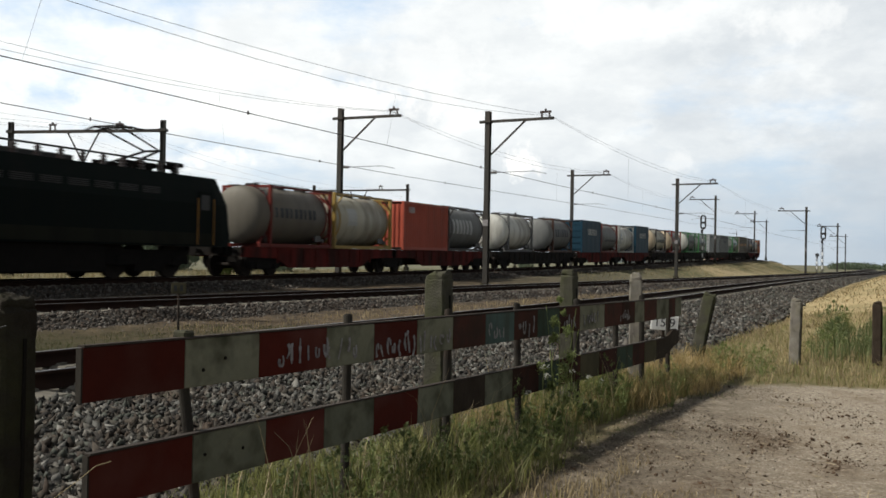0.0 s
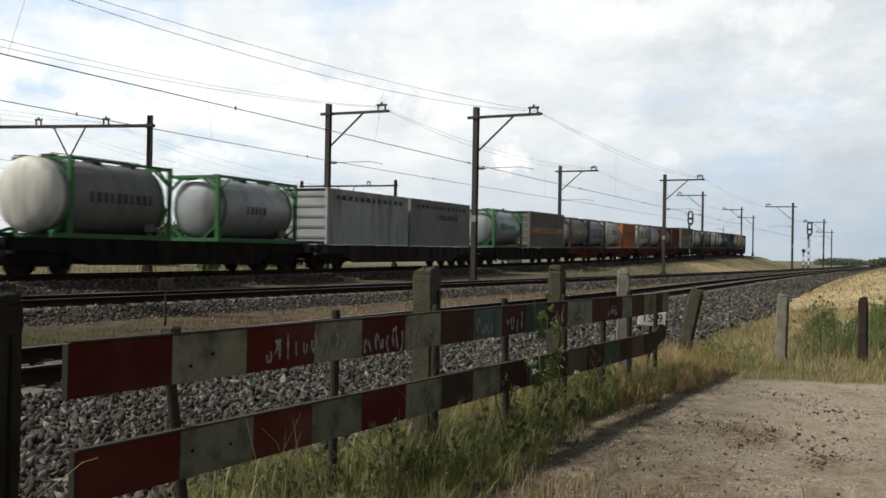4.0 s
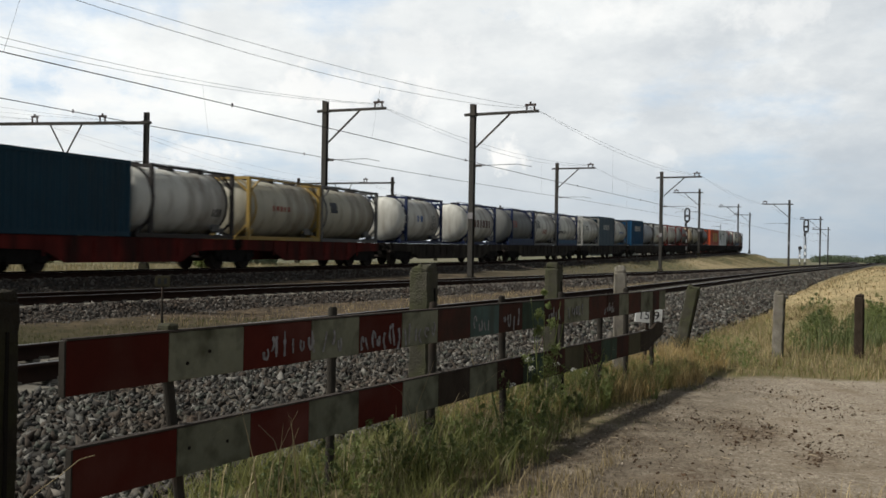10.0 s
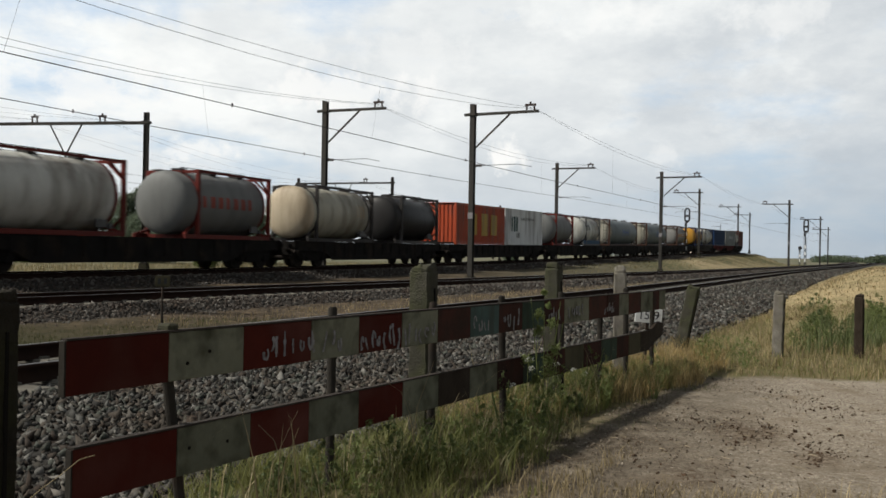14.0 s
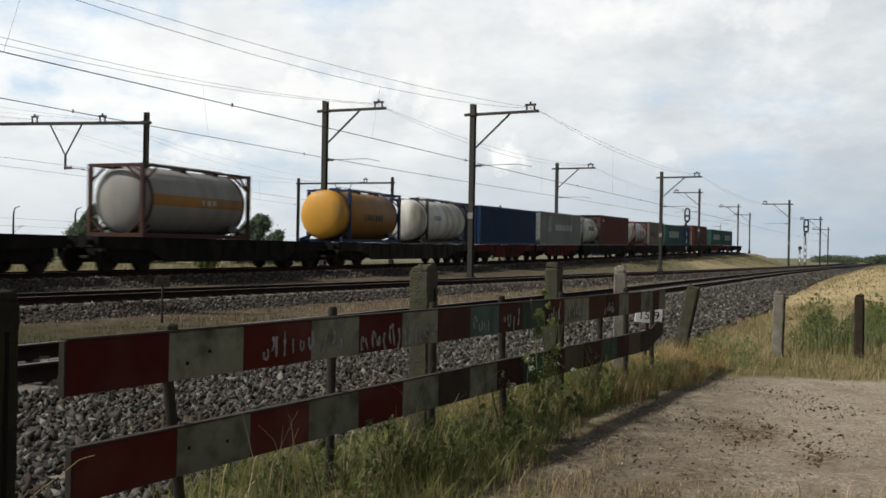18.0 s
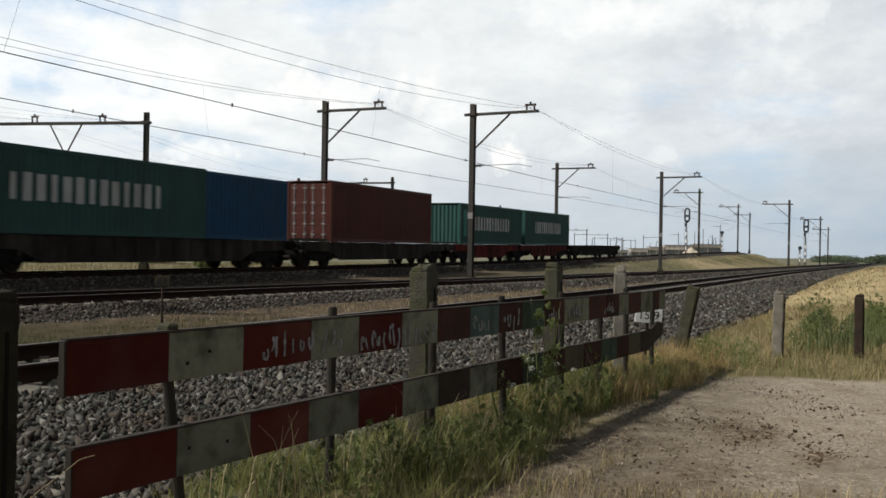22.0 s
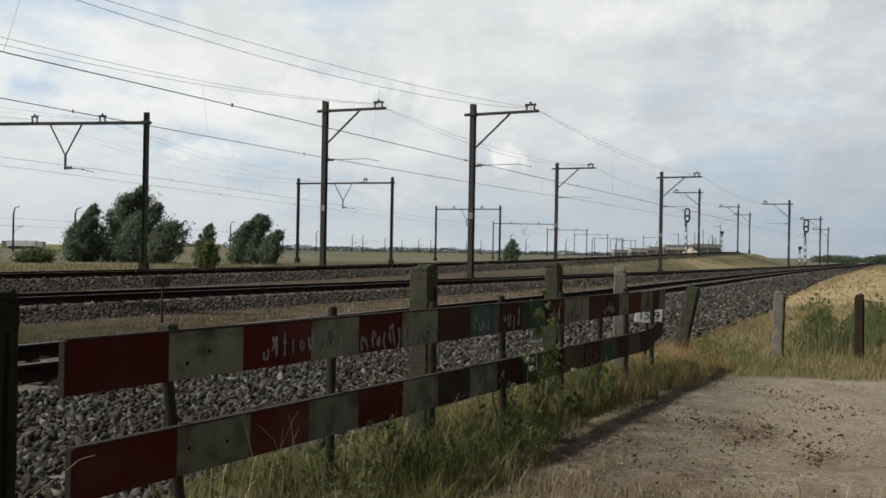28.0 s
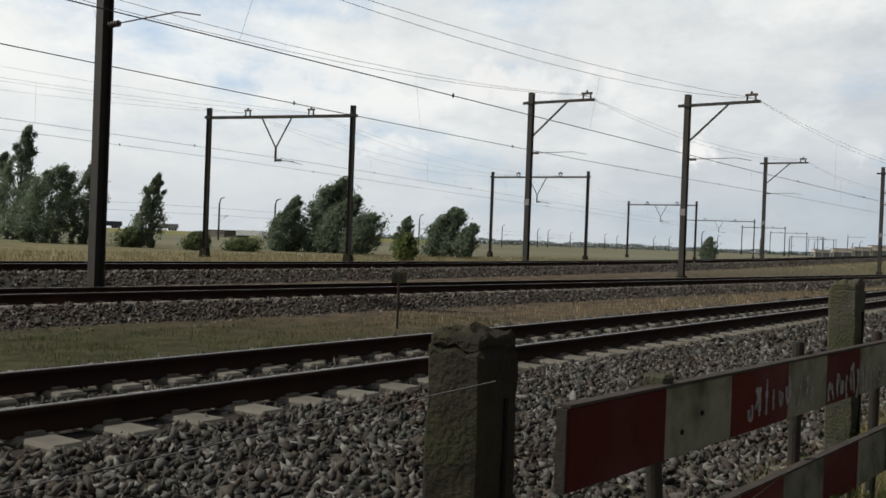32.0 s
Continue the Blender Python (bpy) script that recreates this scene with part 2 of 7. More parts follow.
M_PIPE = surface("rusty_stake", (0.042, 0.038, 0.032), (0.024, 0.021, 0.018), rough=0.9, scale=8, bump=0.4, dirt=(0.065, 0.036, 0.024), dirt_amount=0.35)
M_WHITE = surface("white_enamel", (0.82, 0.82, 0.80), (0.7, 0.7, 0.68), rough=0.4, bump=0.05)
M_BLACK = surface("black_paint", (0.02, 0.02, 0.021), (0.012, 0.012, 0.012), rough=0.55, bump=0.1)
M_UNDER = surface("wagon_black_steel", (0.016, 0.014, 0.013), (0.009, 0.008, 0.007), rough=0.9, scale=2, bump=0.2, dirt=(0.03, 0.022, 0.016), dirt_amount=0.35)
M_BOGIE = surface("bogie_grime", (0.013, 0.011, 0.010), (0.008, 0.007, 0.006), rough=0.9, scale=3, bump=0.3)
M_WAGRED = surface("wagon_red", (0.13, 0.019, 0.015), (0.075, 0.012, 0.010), rough=0.88, scale=1.5, bump=0.15, dirt=(0.022, 0.012, 0.010), dirt_amount=0.75, streak=True)
M_WAGBRN = surface("wagon_grey_brown", (0.035, 0.029, 0.024), (0.02, 0.017, 0.014), rough=0.9, scale=1.5, bump=0.15, dirt=(0.075, 0.066, 0.052), dirt_amount=0.4, streak=True)
M_WHEEL = surface("wheel_steel", (0.035, 0.028, 0.024), (0.02, 0.017, 0.015), rough=0.85, metal=0.1, bump=0.1)


# ---- mesh tools ----
def part(name, bm, mat, parent=None, label="", smooth=False):
    me = bpy.data.meshes.new(name)
    bm.to_mesh(me)
    bm.free()
    if smooth:
        me.polygons.foreach_set("use_smooth", [True] * len(me.polygons))
    me.materials.append(mat)
    ob = new(name, me)
    if parent is not None:
        ob.parent = parent
    if label:
        ob["label"] = label
    return ob


def shared(name, me, parent, m=None):
    ob = new(name, me)
    ob.parent = parent
    if m is not None:
        ob.matrix_basis = m
    return ob


def np_mesh(name, verts, faces, mat, parent=None, smooth=False):
    """faces: int array (n, k)."""
    me = bpy.data.meshes.new(name)
    verts, faces = np.asarray(verts, dtype=np.float32), np.asarray(faces, dtype=np.int32)
    n, k = faces.shape
    me.vertices.add(len(verts))
    me.vertices.foreach_set("co", verts.ravel())
    me.loops.add(n * k)
    me.loops.foreach_set("vertex_index", faces.ravel())
    me.polygons.add(n)
    me.polygons.foreach_set("loop_start", np.arange(0, n * k, k, dtype=np.int32))
    me.polygons.foreach_set("loop_total", np.full(n, k, dtype=np.int32))
    if smooth:
        me.polygons.foreach_set("use_smooth", np.ones(n, dtype=bool))
    me.update(calc_edges=True)
    me.materials.append(mat)
    ob = new(name, me)
    if parent is not None:
        ob.parent = parent
    return ob


def thing(name, m=None):
    ob = new(name)
    ob.empty_display_size = 0.2
    if m is not None:
        ob.matrix_basis = m
    return ob


def box(bm, c, s, bevel=0.0, m=None):
    q = bmesh.ops.create_cube(bm, size=1.0, matrix=(m or Matrix()) @ Matrix.Translation(c) @ Matrix.Diagonal((*s, 1)))
    if bevel:
        es = list({e for v in q["verts"] for e in v.link_edges})
        bmesh.ops.bevel(bm, geom=es, offset=bevel, segments=1, affect="EDGES")
    return bm


def rod(bm, a, b, r, seg=8, r2=None):
    a, b = Vector(a), Vector(b)
    d = b - a
    m = Matrix.Translation((a + b) / 2) @ d.to_track_quat("Z", "Y").to_matrix().to_4x4()
    bmesh.ops.create_cone(bm, cap_ends=True, segments=seg, radius1=r, radius2=r if r2 is None else r2, depth=d.length, matrix=m)
    return bm


def bar(bm, a, b, w, h):
    """A square bar from a to b, w across and h high."""
    a, b = Vector(a), Vector(b)
    d = b - a
    m = Matrix.Translation((a + b) / 2) @ d.to_track_quat("X", "Z").to_matrix().to_4x4() @ Matrix.Diagonal((d.length, w, h, 1))
    bmesh.ops.create_cube(bm, size=1.0, matrix=m)
    return bm


def B():
    return bmesh.new()


# ---- lines of the tracks: y(x) of the centre, z of the rail head ----
def y1(x):
    if x < 0:
        return 24.593 - 0.2772 * x
    if x > 192:
        x0, r = 192.0, 190.0
        yb, kb = y1(192.0), -0.3245
        turn = min((x - x0) / r, 0.26)
        xx = x - x0
        if turn < 0.26:
            return yb + kb * xx + xx * xx / (2 * r)
        xe = 0.26 * r
        return yb + kb * xe + xe * xe / (2 * r) + (kb + xe / r) * (xx - xe)
    u = x / 50
    return 10 * (2.4593 - 1.386 * u - 0.156 * u * u + 0.045 * u ** 3 - 0.005 * u ** 4)


def z1(x):
    if x < 20:
        return 0.265
    if x > 215:
        return 2.24 - 0.006 * (x - 215)
    u = x / 50
    return 0.33 - 0.316 * u + 0.388 * u * u - 0.049 * u ** 3


def y2(x):
    u = x / 50
    return 20.02 - 20.93 * u + (0.37 * u * u if x > 0 else 0)


def z2(x):
    return 0.02


def y3(x):
    u = x / 50
    if x > 160:
        return y3(160.0) - 0.355 * (x - 160)
    ease = 0.0 if x < 25 else 0.00125 * (x - 25) ** 2 if x < 41 else 0.04 * (x - 33)
    return 8.85 - 17.62 * u - (0.6 * u * u if 0 < x else 0) + ease


def shoulder3(x):
    """Width of the siding's ballast on the yard's side."""
    return np.interp(x, [0, 3.3, 5.5, 20, 40, 80, 130], [6.6, 6.2, 5.5, 5.1, 4.2, 3.8, 3.2])


def z3(x):
    return 0.0


def frame_at(fy, fz, x, off=0.0, dz=0.0):
    dx = 0.5
    k = (fy(x + dx) - fy(x - dx)) / (2 * dx)
    n = Vector((-k, 1, 0)).normalized()
    return Vector((x, fy(x), fz(x))) + n * off + Vector((0, 0, dz)), math.atan(k)


def clamp01(v):
    return np.clip(v, 0.0, 1.0)


def smooth(v):
    v = clamp01(v)
    return v * v * (3 - 2 * v)


V1, V2, V3 = np.vectorize(y1), np.vectorize(y2), np.vectorize(y3)
VZ1 = np.vectorize(z1)


def ground_z(x, y):
    """Height of the land: sandy yard at the camera, beds of the tracks, bank of dry grass, flat fields."""
    x, y = np.asarray(x, float), np.asarray(y, float)
    d1, d2, d3 = y - V1(x), y - V2(x), y - V3(x)
    g = np.full(x.shape, -0.42)
    yard = smooth((1.15 - (y - (3.2 - 0.40 * x))) / 0.8) * smooth((60 - x) / 30)
    g = g + yard * 0.30
    # hump that carries the far line
    z1v = VZ1(x)
    wide = smooth((x - 90) / 60)
    w1 = smooth((7.5 + 3.5 * wide - np.abs(d1)) / (3.2 + 4.5 * wide))
    g = np.maximum(g, g + (z1v - 0.46 - g) * w1)
    w2 = smooth((4.4 - np.abs(d2)) / 1.6)
    g = g + (-0.38 - g) * w2 * (1 - w1)
    w3 = smooth((4.0 - np.abs(d3)) / 1.4)
    g = g + (-0.36 - g) * w3 * (1 - w1) * 0.9
    # bank of dry grass beside the near line
    dn = V3(x) - y
    bank = smooth((dn - shoulder3(x) + 0.3) / 4.4) * smooth((40 - dn) / 16) * smooth((x - 16) / 24) * smooth((190 - x) / 80)
    g = g + bank * 1.0
    return g


# ---- ground sheet ----
def steps(*spans):
    out = []
    for a, b, n in spans:
        out += list(np.linspace(a, b, n, endpoint=False))
    return np.array(out + [spans[-1][1]])


def build_ground():
    xs = steps((-1500, -200, 8), (-200, -20, 18), (-20, 0, 20), (0, 16, 80), (16, 60, 66), (60, 260, 80), (260, 700, 30), (700, 4200, 12))
    ys = steps((-3500, -400, 10), (-400, -100, 20), (-100, -40, 40), (-40, -8, 48), (-8, 6, 84), (6, 30, 60), (30, 70, 30), (70, 300, 24), (300, 3500, 12))
    gx, gy = np.meshgrid(xs, ys, indexing="ij")
    gz = ground_z(gx, gy)
    near = (gx > -5) & (gx < 60) & (gy < 30) & (gy > -30)
    rough = np.array([noise.noise(Vector((a * 0.9, b * 0.9, 0))) if q else 0 for a, b, q in zip(gx.ravel(), gy.ravel(), near.ravel())]).reshape(gx.shape)
    gz = gz + rough * 0.018
    # wheel ruts across the yard
    across = gy - 0.12 * gx
    for c in (-3.4, -2.0, -0.95):
        gz = gz - 0.012 * np.exp(-((across - c - 0.15 * np.sin(gx * 0.6)) / 0.16) ** 2) * ((gx > 3) & (gx < 11))
    v = np.stack([gx, gy, gz], -1).reshape(-1, 3)
    nx, ny = len(xs), len(ys)
    i = np.arange(nx - 1)[:, None] * ny + np.arange(ny - 1)[None, :]
    f = np.stack([i, i + ny, i + ny + 1, i + 1], -1).reshape(-1, 4)
    mat = bpy.data.materials.new("yard_and_grassland")
    nt, n, l = nodes_of(mat)
    out = n.new("ShaderNodeOutputMaterial")
    b = n.new("ShaderNodeBsdfPrincipled")
    b.inputs["Roughness"].default_value = 0.95
    b.inputs["Specular IOR Level"].default_value = 0.08
    l.new(b.outputs[0], out.inputs[0])
    co = n.new("ShaderNodeTexCoord")
    sp = n.new("ShaderNodeSeparateXYZ")
    l.new(co.outputs["Object"], sp.inputs[0])

    def mt(op, a, c=None):
        q = n.new("ShaderNodeMath")
        q.operation = op
        for k, v in enumerate((a, c)):
            if v is None:
                continue
            if isinstance(v, (int, float)):
                q.inputs[k].default_value = v
            else:
                l.new(v, q.inputs[k])
        return q.outputs[0]

    def nz(s, det=6, rough=0.55):
        q = n.new("ShaderNodeTexNoise")
        q.inputs["Scale"].default_value, q.inputs["Detail"].default_value, q.inputs["Roughness"].default_value = s, det, rough
        l.new(co.outputs["Object"], q.inputs["Vector"])
        return q.outputs["Fac"]

    def ramp(v, lo, hi):
        q = n.new("ShaderNodeMapRange")
        q.inputs["From Min"].default_value, q.inputs["From Max"].default_value = lo, hi
        l.new(v, q.inputs["Value"])
        return q.outputs[0]

    def mix(fac, a, c):
        q = n.new("ShaderNodeMix")
        q.data_type = "RGBA"
        for key, v in (("Factor", fac), ("A", a), ("B", c)):
            if isinstance(v, tuple):
                q.inputs[key].default_value = (*v, 1)
            else:
                l.new(v, q.inputs[key])
        return q.outputs["Result"]

    x, y = sp.outputs[0], sp.outputs[1]
    wob = mt("MULTIPLY", mt("SUBTRACT", nz(2.6), 0.5), 0.9)
    s1 = mt("SUBTRACT", mt("SUBTRACT", 2.74, mt("MULTIPLY", x, 0.407)), y)
    s2 = mt("SUBTRACT", 10.85, mt("ADD", x, mt("MULTIPLY", y, 0.03)))
    sand = ramp(mt("ADD", mt("MINIMUM", s1, s2), wob), -0.1, 0.25)
    sandc = mix(ramp(nz(0.8), 0.35, 0.7), (0.325, 0.286, 0.230), (0.258, 0.224, 0.176))
    sandc = mix(ramp(nz(22, 6, 0.7), 0.46, 0.66), sandc, (0.205, 0.165, 0.125))
    sandc = mix(ramp(nz(38, 4), 0.52, 0.66), sandc, (0.46, 0.40, 0.32))
    sandc = mix(ramp(nz(1.5, 9, 0.75), 0.50, 0.64), sandc, (0.215, 0.172, 0.126))
    sandc = mix(ramp(nz(4.5, 10, 0.8), 0.56, 0.66), sandc, (0.195, 0.158, 0.118))
    sandc = mix(ramp(nz(120, 3, 0.7), 0.60, 0.68), sandc, (0.13, 0.10, 0.075))
    # dark crumbled soil in three places
    for cx, cy, rx, ry in ((7.6, -1.6, 0.75, 0.38), (6.0, -0.95, 0.5, 0.2), (6.6, -1.85, 0.3, 0.16)):
        q = mt("ADD", mt("POWER", mt("DIVIDE", mt("ABSOLUTE", mt("SUBTRACT", x, cx)), rx), 2.0), mt("POWER", mt("DIVIDE", mt("ABSOLUTE", mt("SUBTRACT", y, cy)), ry), 2.0))
        worn = mt("MULTIPLY", ramp(q, 1.0, 0.2), ramp(nz(14, 8, 0.75), 0.42, 0.55))
        sandc = mix(worn, sandc, (0.115, 0.083, 0.056))
    sandc = mix(ramp(nz(70, 2), 0.58, 0.66), sandc, (0.12, 0.09, 0.065))
    # brown soil beside the barrier, coloured darker to widen the shadow of boards and tufts
    soil_and_shade = mt("MULTIPLY", ramp(mt("SUBTRACT", 2.5, mt("ADD", s1, mt("MULTIPLY", x, 0.12))), 0.0, 1.1), ramp(nz(3.2, 8, 0.7), 0.28, 0.54))
    sandc = mix(mt("MULTIPLY", ramp(x, 7.6, 5.2), ramp(nz(5.5, 9, 0.7), 0.34, 0.62)), sandc, (0.125, 0.098, 0.070))
    sandc = mix(soil_and_shade, sandc, mix(ramp(nz(26, 6, 0.7), 0.44, 0.62), (0.070, 0.056, 0.040), (0.155, 0.128, 0.098)))
    grass = mix(ramp(nz(0.35, 8, 0.6), 0.35, 0.65), (0.10, 0.085, 0.042), (0.24, 0.19, 0.10))
    grass = mix(ramp(nz(12, 6), 0.45, 0.7), grass, (0.10, 0.105, 0.04))
    far = mix(ramp(nz(0.012, 4), 0.4, 0.6), (0.165, 0.155, 0.11), (0.12, 0.122, 0.078))
    dirt = mix(ramp(nz(2.2, 7, 0.65), 0.42, 0.66), (0.055, 0.043, 0.03), (0.135, 0.10, 0.066))
    dirt = mix(ramp(x, 22.0, 14.0), dirt, mix(ramp(nz(2.5, 7, 0.65), 0.4, 0.62), (0.028, 0.031, 0.013), (0.06, 0.054, 0.028)))
    across = ramp(mt("SUBTRACT", mt("ADD", y, mt("MULTIPLY", x, 0.3524)), 9.6), 0.0, 1.5)
    nearer = mt("MULTIPLY", across, ramp(mt("ADD", y, mt("MULTIPLY", x, 0.29)), 30.0, 27.0))
    grass = mix(nearer, grass, dirt)
    side = ramp(mt("ADD", mt("ADD", y, mt("MULTIPLY", x, 0.335)), mt("MULTIPLY", wob, 1.5)), 4.6, 3.4)
    bankc = mix(ramp(nz(0.8, 8, 0.65), 0.38, 0.62), (0.42, 0.33, 0.19), (0.25, 0.21, 0.11))
    grass = mix(mt("MULTIPLY", side, ramp(x, 16.0, 24.0)), grass, bankc)
    behind = mt("MULTIPLY", ramp(s1, -0.15, -0.6), ramp(x, 13.5, 10.5))
    trod = mix(ramp(nz(6, 8, 0.7), 0.4, 0.62), (0.15, 0.13, 0.10), (0.085, 0.072, 0.05))
    grass = mix(mt("MULTIPLY", behind, mt("SUBTRACT", 1.0, nearer)), grass, trod)
    hump = mt("ADD", mt("ADD", y, 6.6), mt("MULTIPLY", mt("SUBTRACT", x, 100.0), 0.325))
    straw = mt("MULTIPLY", mt("MULTIPLY", ramp(hump, -17.0, -12.0), ramp(hump, -2.0, -4.0)), mt("MULTIPLY", ramp(x, 80.0, 105.0), ramp(x, 240.0, 205.0)))
    far = mix(straw, far, mix(ramp(nz(0.06, 8, 0.7), 0.42, 0.56), (0.34, 0.28, 0.17), (0.115, 0.112, 0.06)))
    isfar = ramp(mt("MAXIMUM", x, y), 45, 110)
    col = mix(sand, mix(isfar, grass, far), sandc)
    l.new(col, b.inputs["Base Color"])
    bp = n.new("ShaderNodeBump")
    bp.inputs["Strength"].default_value, bp.inputs["Distance"].default_value = 0.8, 0.03
    l.new(mt("ADD", mt("MULTIPLY", nz(7, 8, 0.6), 0.7), mt("MULTIPLY", nz(60, 3), 0.5)), bp.inputs["Height"])
    l.new(bp.outputs[0], b.inputs["Normal"])
    g = np_mesh("ground", v, f, mat, smooth=True)
    tagged(g, "flat sandy yard running into dry grassland and fields", "ground", kind="structure")


# ---- tracks ----
def strip(fy, fz, xs, prof):
    """Verts and faces of a profile [(offset, dz)] carried along a track."""
    v = []
    for x in xs:
        for off, dz in prof:
            p, _ = frame_at(fy, fz, float(x), off, dz)
            v.append(p)
    k = len(prof)
    i = np.arange(len(xs) - 1)[:, None] * k + np.arange(k - 1)[None, :]
    f = np.stack([i, i + k, i + k + 1, i + 1], -1).reshape(-1, 4)
    return np.array([tuple(p) for p in v]), f


def build_track(name, label, fy, fz, near_w, far_w, near_drop, far_drop, sl_range, joined_range):
    tr = thing(name)
    tagged(tr, label, "railway track", kind="structure")
    xs = steps((-900, -60, 8), (-60, 0, 12), (0, 60, 60), (60, 260, 60), (260, 700, 20))
    bed = [(-near_w - 0.5, near_drop - 0.3), (-near_w, near_drop), (-near_w * 0.72, (near_drop - 0.2) * 0.62), (-1.75, -0.22), (-1.3, -0.215), (0, -0.225), (1.3, -0.215), (1.75, -0.22), (far_w * 0.7, (far_drop - 0.2) * 0.6), (far_w, far_drop), (far_w + 0.5, far_drop - 0.3)]
    v, f = strip(fy, fz, xs, bed)
    if fy is y3:
        # the near shoulder narrows with distance
        for i, x in enumerate(xs):
            k = float(shoulder3(x)) / near_w
            for j in range(3):
                p, _ = frame_at(fy, fz, float(x), bed[j][0] * k if j else bed[j][0] * k, bed[j][1])
                v[i * len(bed) + j] = tuple(p)
    for q in range(len(v)):
        if -2 < v[q, 0] < 60:
            v[q, 2] += 0.025 * noise.noise(Vector(v[q] * 3.0))
    np_mesh("ballast_bed", v, f, M_BALLAST, tr)
    for sgn in (-1, 1):
        o = 0.7525 * sgn
        prof = [(o - 0.07, -0.172), (o - 0.07, -0.155), (o - 0.012, -0.13), (o - 0.012, -0.045), (o - 0.036, -0.035), (o - 0.036, -0.004), (o - 0.028, 0.0), (o + 0.028, 0.0), (o + 0.036, -0.004), (o + 0.036, -0.035), (o + 0.012, -0.045), (o + 0.012, -0.13), (o + 0.07, -0.155), (o + 0.07, -0.172)]
        v, f = strip(fy, fz, xs, prof)
        rail = np_mesh("rail", v, f, M_STEEL, tr)
        v, f = strip(fy, fz, xs, [(o - 0.030, -0.002), (o - 0.026, 0.004), (o + 0.026, 0.004), (o + 0.030, -0.002)])
        np_mesh("running_surface", v, f, M_RAILTOP, rail)["label"] = "bright worn top of the rail"
    # concrete sleepers, each with its two rail fastenings' shoulders
    bm = B()
    for a, b2, w in ((-1.25, -0.45, 0.26), (0.45, 1.25, 0.26)):
        box(bm, ((0, (a + b2) / 2, -0.255)), (w, b2 - a, 0.18), 0.025)
    box(bm, (0, 0, -0.285), (0.18, 1.0, 0.14), 0.02)
    for sgn in (-1, 1):
        for q in (-0.11, 0.11):
            box(bm, (0, 0.7525 * sgn + q, -0.155), (0.12, 0.05, 0.03))
    me = bpy.data.meshes.new("sleeper")
    bm.to_mesh(me)
    bm.free()
    me.materials.append(M_SLEEPER)
    lx = sl_range[0]
    while lx < sl_range[1]:
        p, a = frame_at(fy, fz, lx)
        shared("sleeper", me, tr, Matrix.Translation(p) @ Matrix.Rotation(a + random.uniform(-0.006, 0.006), 4, "Z"))
        lx += 0.6 * math.cos(a)
    if joined_range:
        vv = np.array([tuple(q.co) for q in me.vertices])
        tri = me
        tri.calc_loop_triangles()
        ff = np.array([tuple(t.vertices) for t in tri.loop_triangles])
        av, af, k = [], [], 0
        lx = joined_range[0]
        while lx < joined_range[1]:
            p, a = frame_at(fy, fz, lx)
            R2 = np.array(Matrix.Rotation(a, 3, "Z"))
            av.append(vv @ R2.T + np.array(p))
            af.append(ff + k)
            k += len(vv)
            lx += 0.6 * math.cos(a)
        rest = np_mesh("sleepers", np.concatenate(av), np.concatenate(af), M_SLEEPER, tr)
        tagged(rest, kind="stuff")
    return tr


OCTA_V = np.array([(1, 0, 0), (-1, 0, 0), (0, 1, 0), (0, -1, 0), (0, 0, 1), (0, 0, -1)], float) * 0.62
OCTA_F = np.array([(0, 2, 4), (2, 1, 4), (1, 3, 4), (3, 0, 4), (2, 0, 5), (1, 2, 5), (3, 1, 5), (0, 3, 5)])


def scatter_stones(name, label, pts, size, seed, mat, parent=None):
    rs = np.random.RandomState(seed)
    n = len(pts)
    # split stone: eight flat facets, each corner pulled out of true
    v = np.repeat(OCTA_V[None], n, 0) * (1 + rs.uniform(-0.35, 0.25, (n, 6, 1)))
    v = v + rs.uniform(-0.3, 0.3, (n, 6, 3))
    v *= (size * (rs.uniform(0.45, 1.45, n) if size > 0.02 else 0.5 + rs.pareto(2.4, n).clip(0, 2.6)))[:, None, None] * np.stack([rs.uniform(0.9, 1.6, n), rs.uniform(0.65, 1.05, n), rs.uniform(0.38, 0.75, n)], 1)[:, None, :]
    q = rs.normal(size=(n, 4))
    q /= np.linalg.norm(q, axis=1)[:, None]
    a, b, c, d = q.T
    rot = np.stack([np.stack([1 - 2 * (c * c + d * d), 2 * (b * c - a * d), 2 * (b * d + a * c)], 1), np.stack([2 * (b * c + a * d), 1 - 2 * (b * b + d * d), 2 * (c * d - a * b)], 1), np.stack([2 * (b * d - a * c), 2 * (c * d + a * b), 1 - 2 * (b * b + c * c)], 1)], 1)
    v = np.einsum("nij,nkj->nki", rot, v) + pts[:, None, :]
    f = (OCTA_F[None] + (np.arange(n) * 6)[:, None, None]).reshape(-1, 3)
    ob = np_mesh(name, v.reshape(-1, 3), f, mat, parent)
    return tagged(ob, label, "gravel" if parent is None else "", kind="stuff")


def bed_z(off, near_w, near_drop):
    """Height of the bed on the near side (off < 0), and over its crown."""
    off = np.asarray(off)
    return np.interp(off, [-near_w - 0.5, -near_w, -near_w * 0.72, -1.75, -1.3, 0, 1.3, 1.75, 2.6], [near_drop - 0.3, near_drop, (near_drop - 0.2) * 0.62, -0.22, -0.19, -0.2, -0.19, -0.22, -0.30])


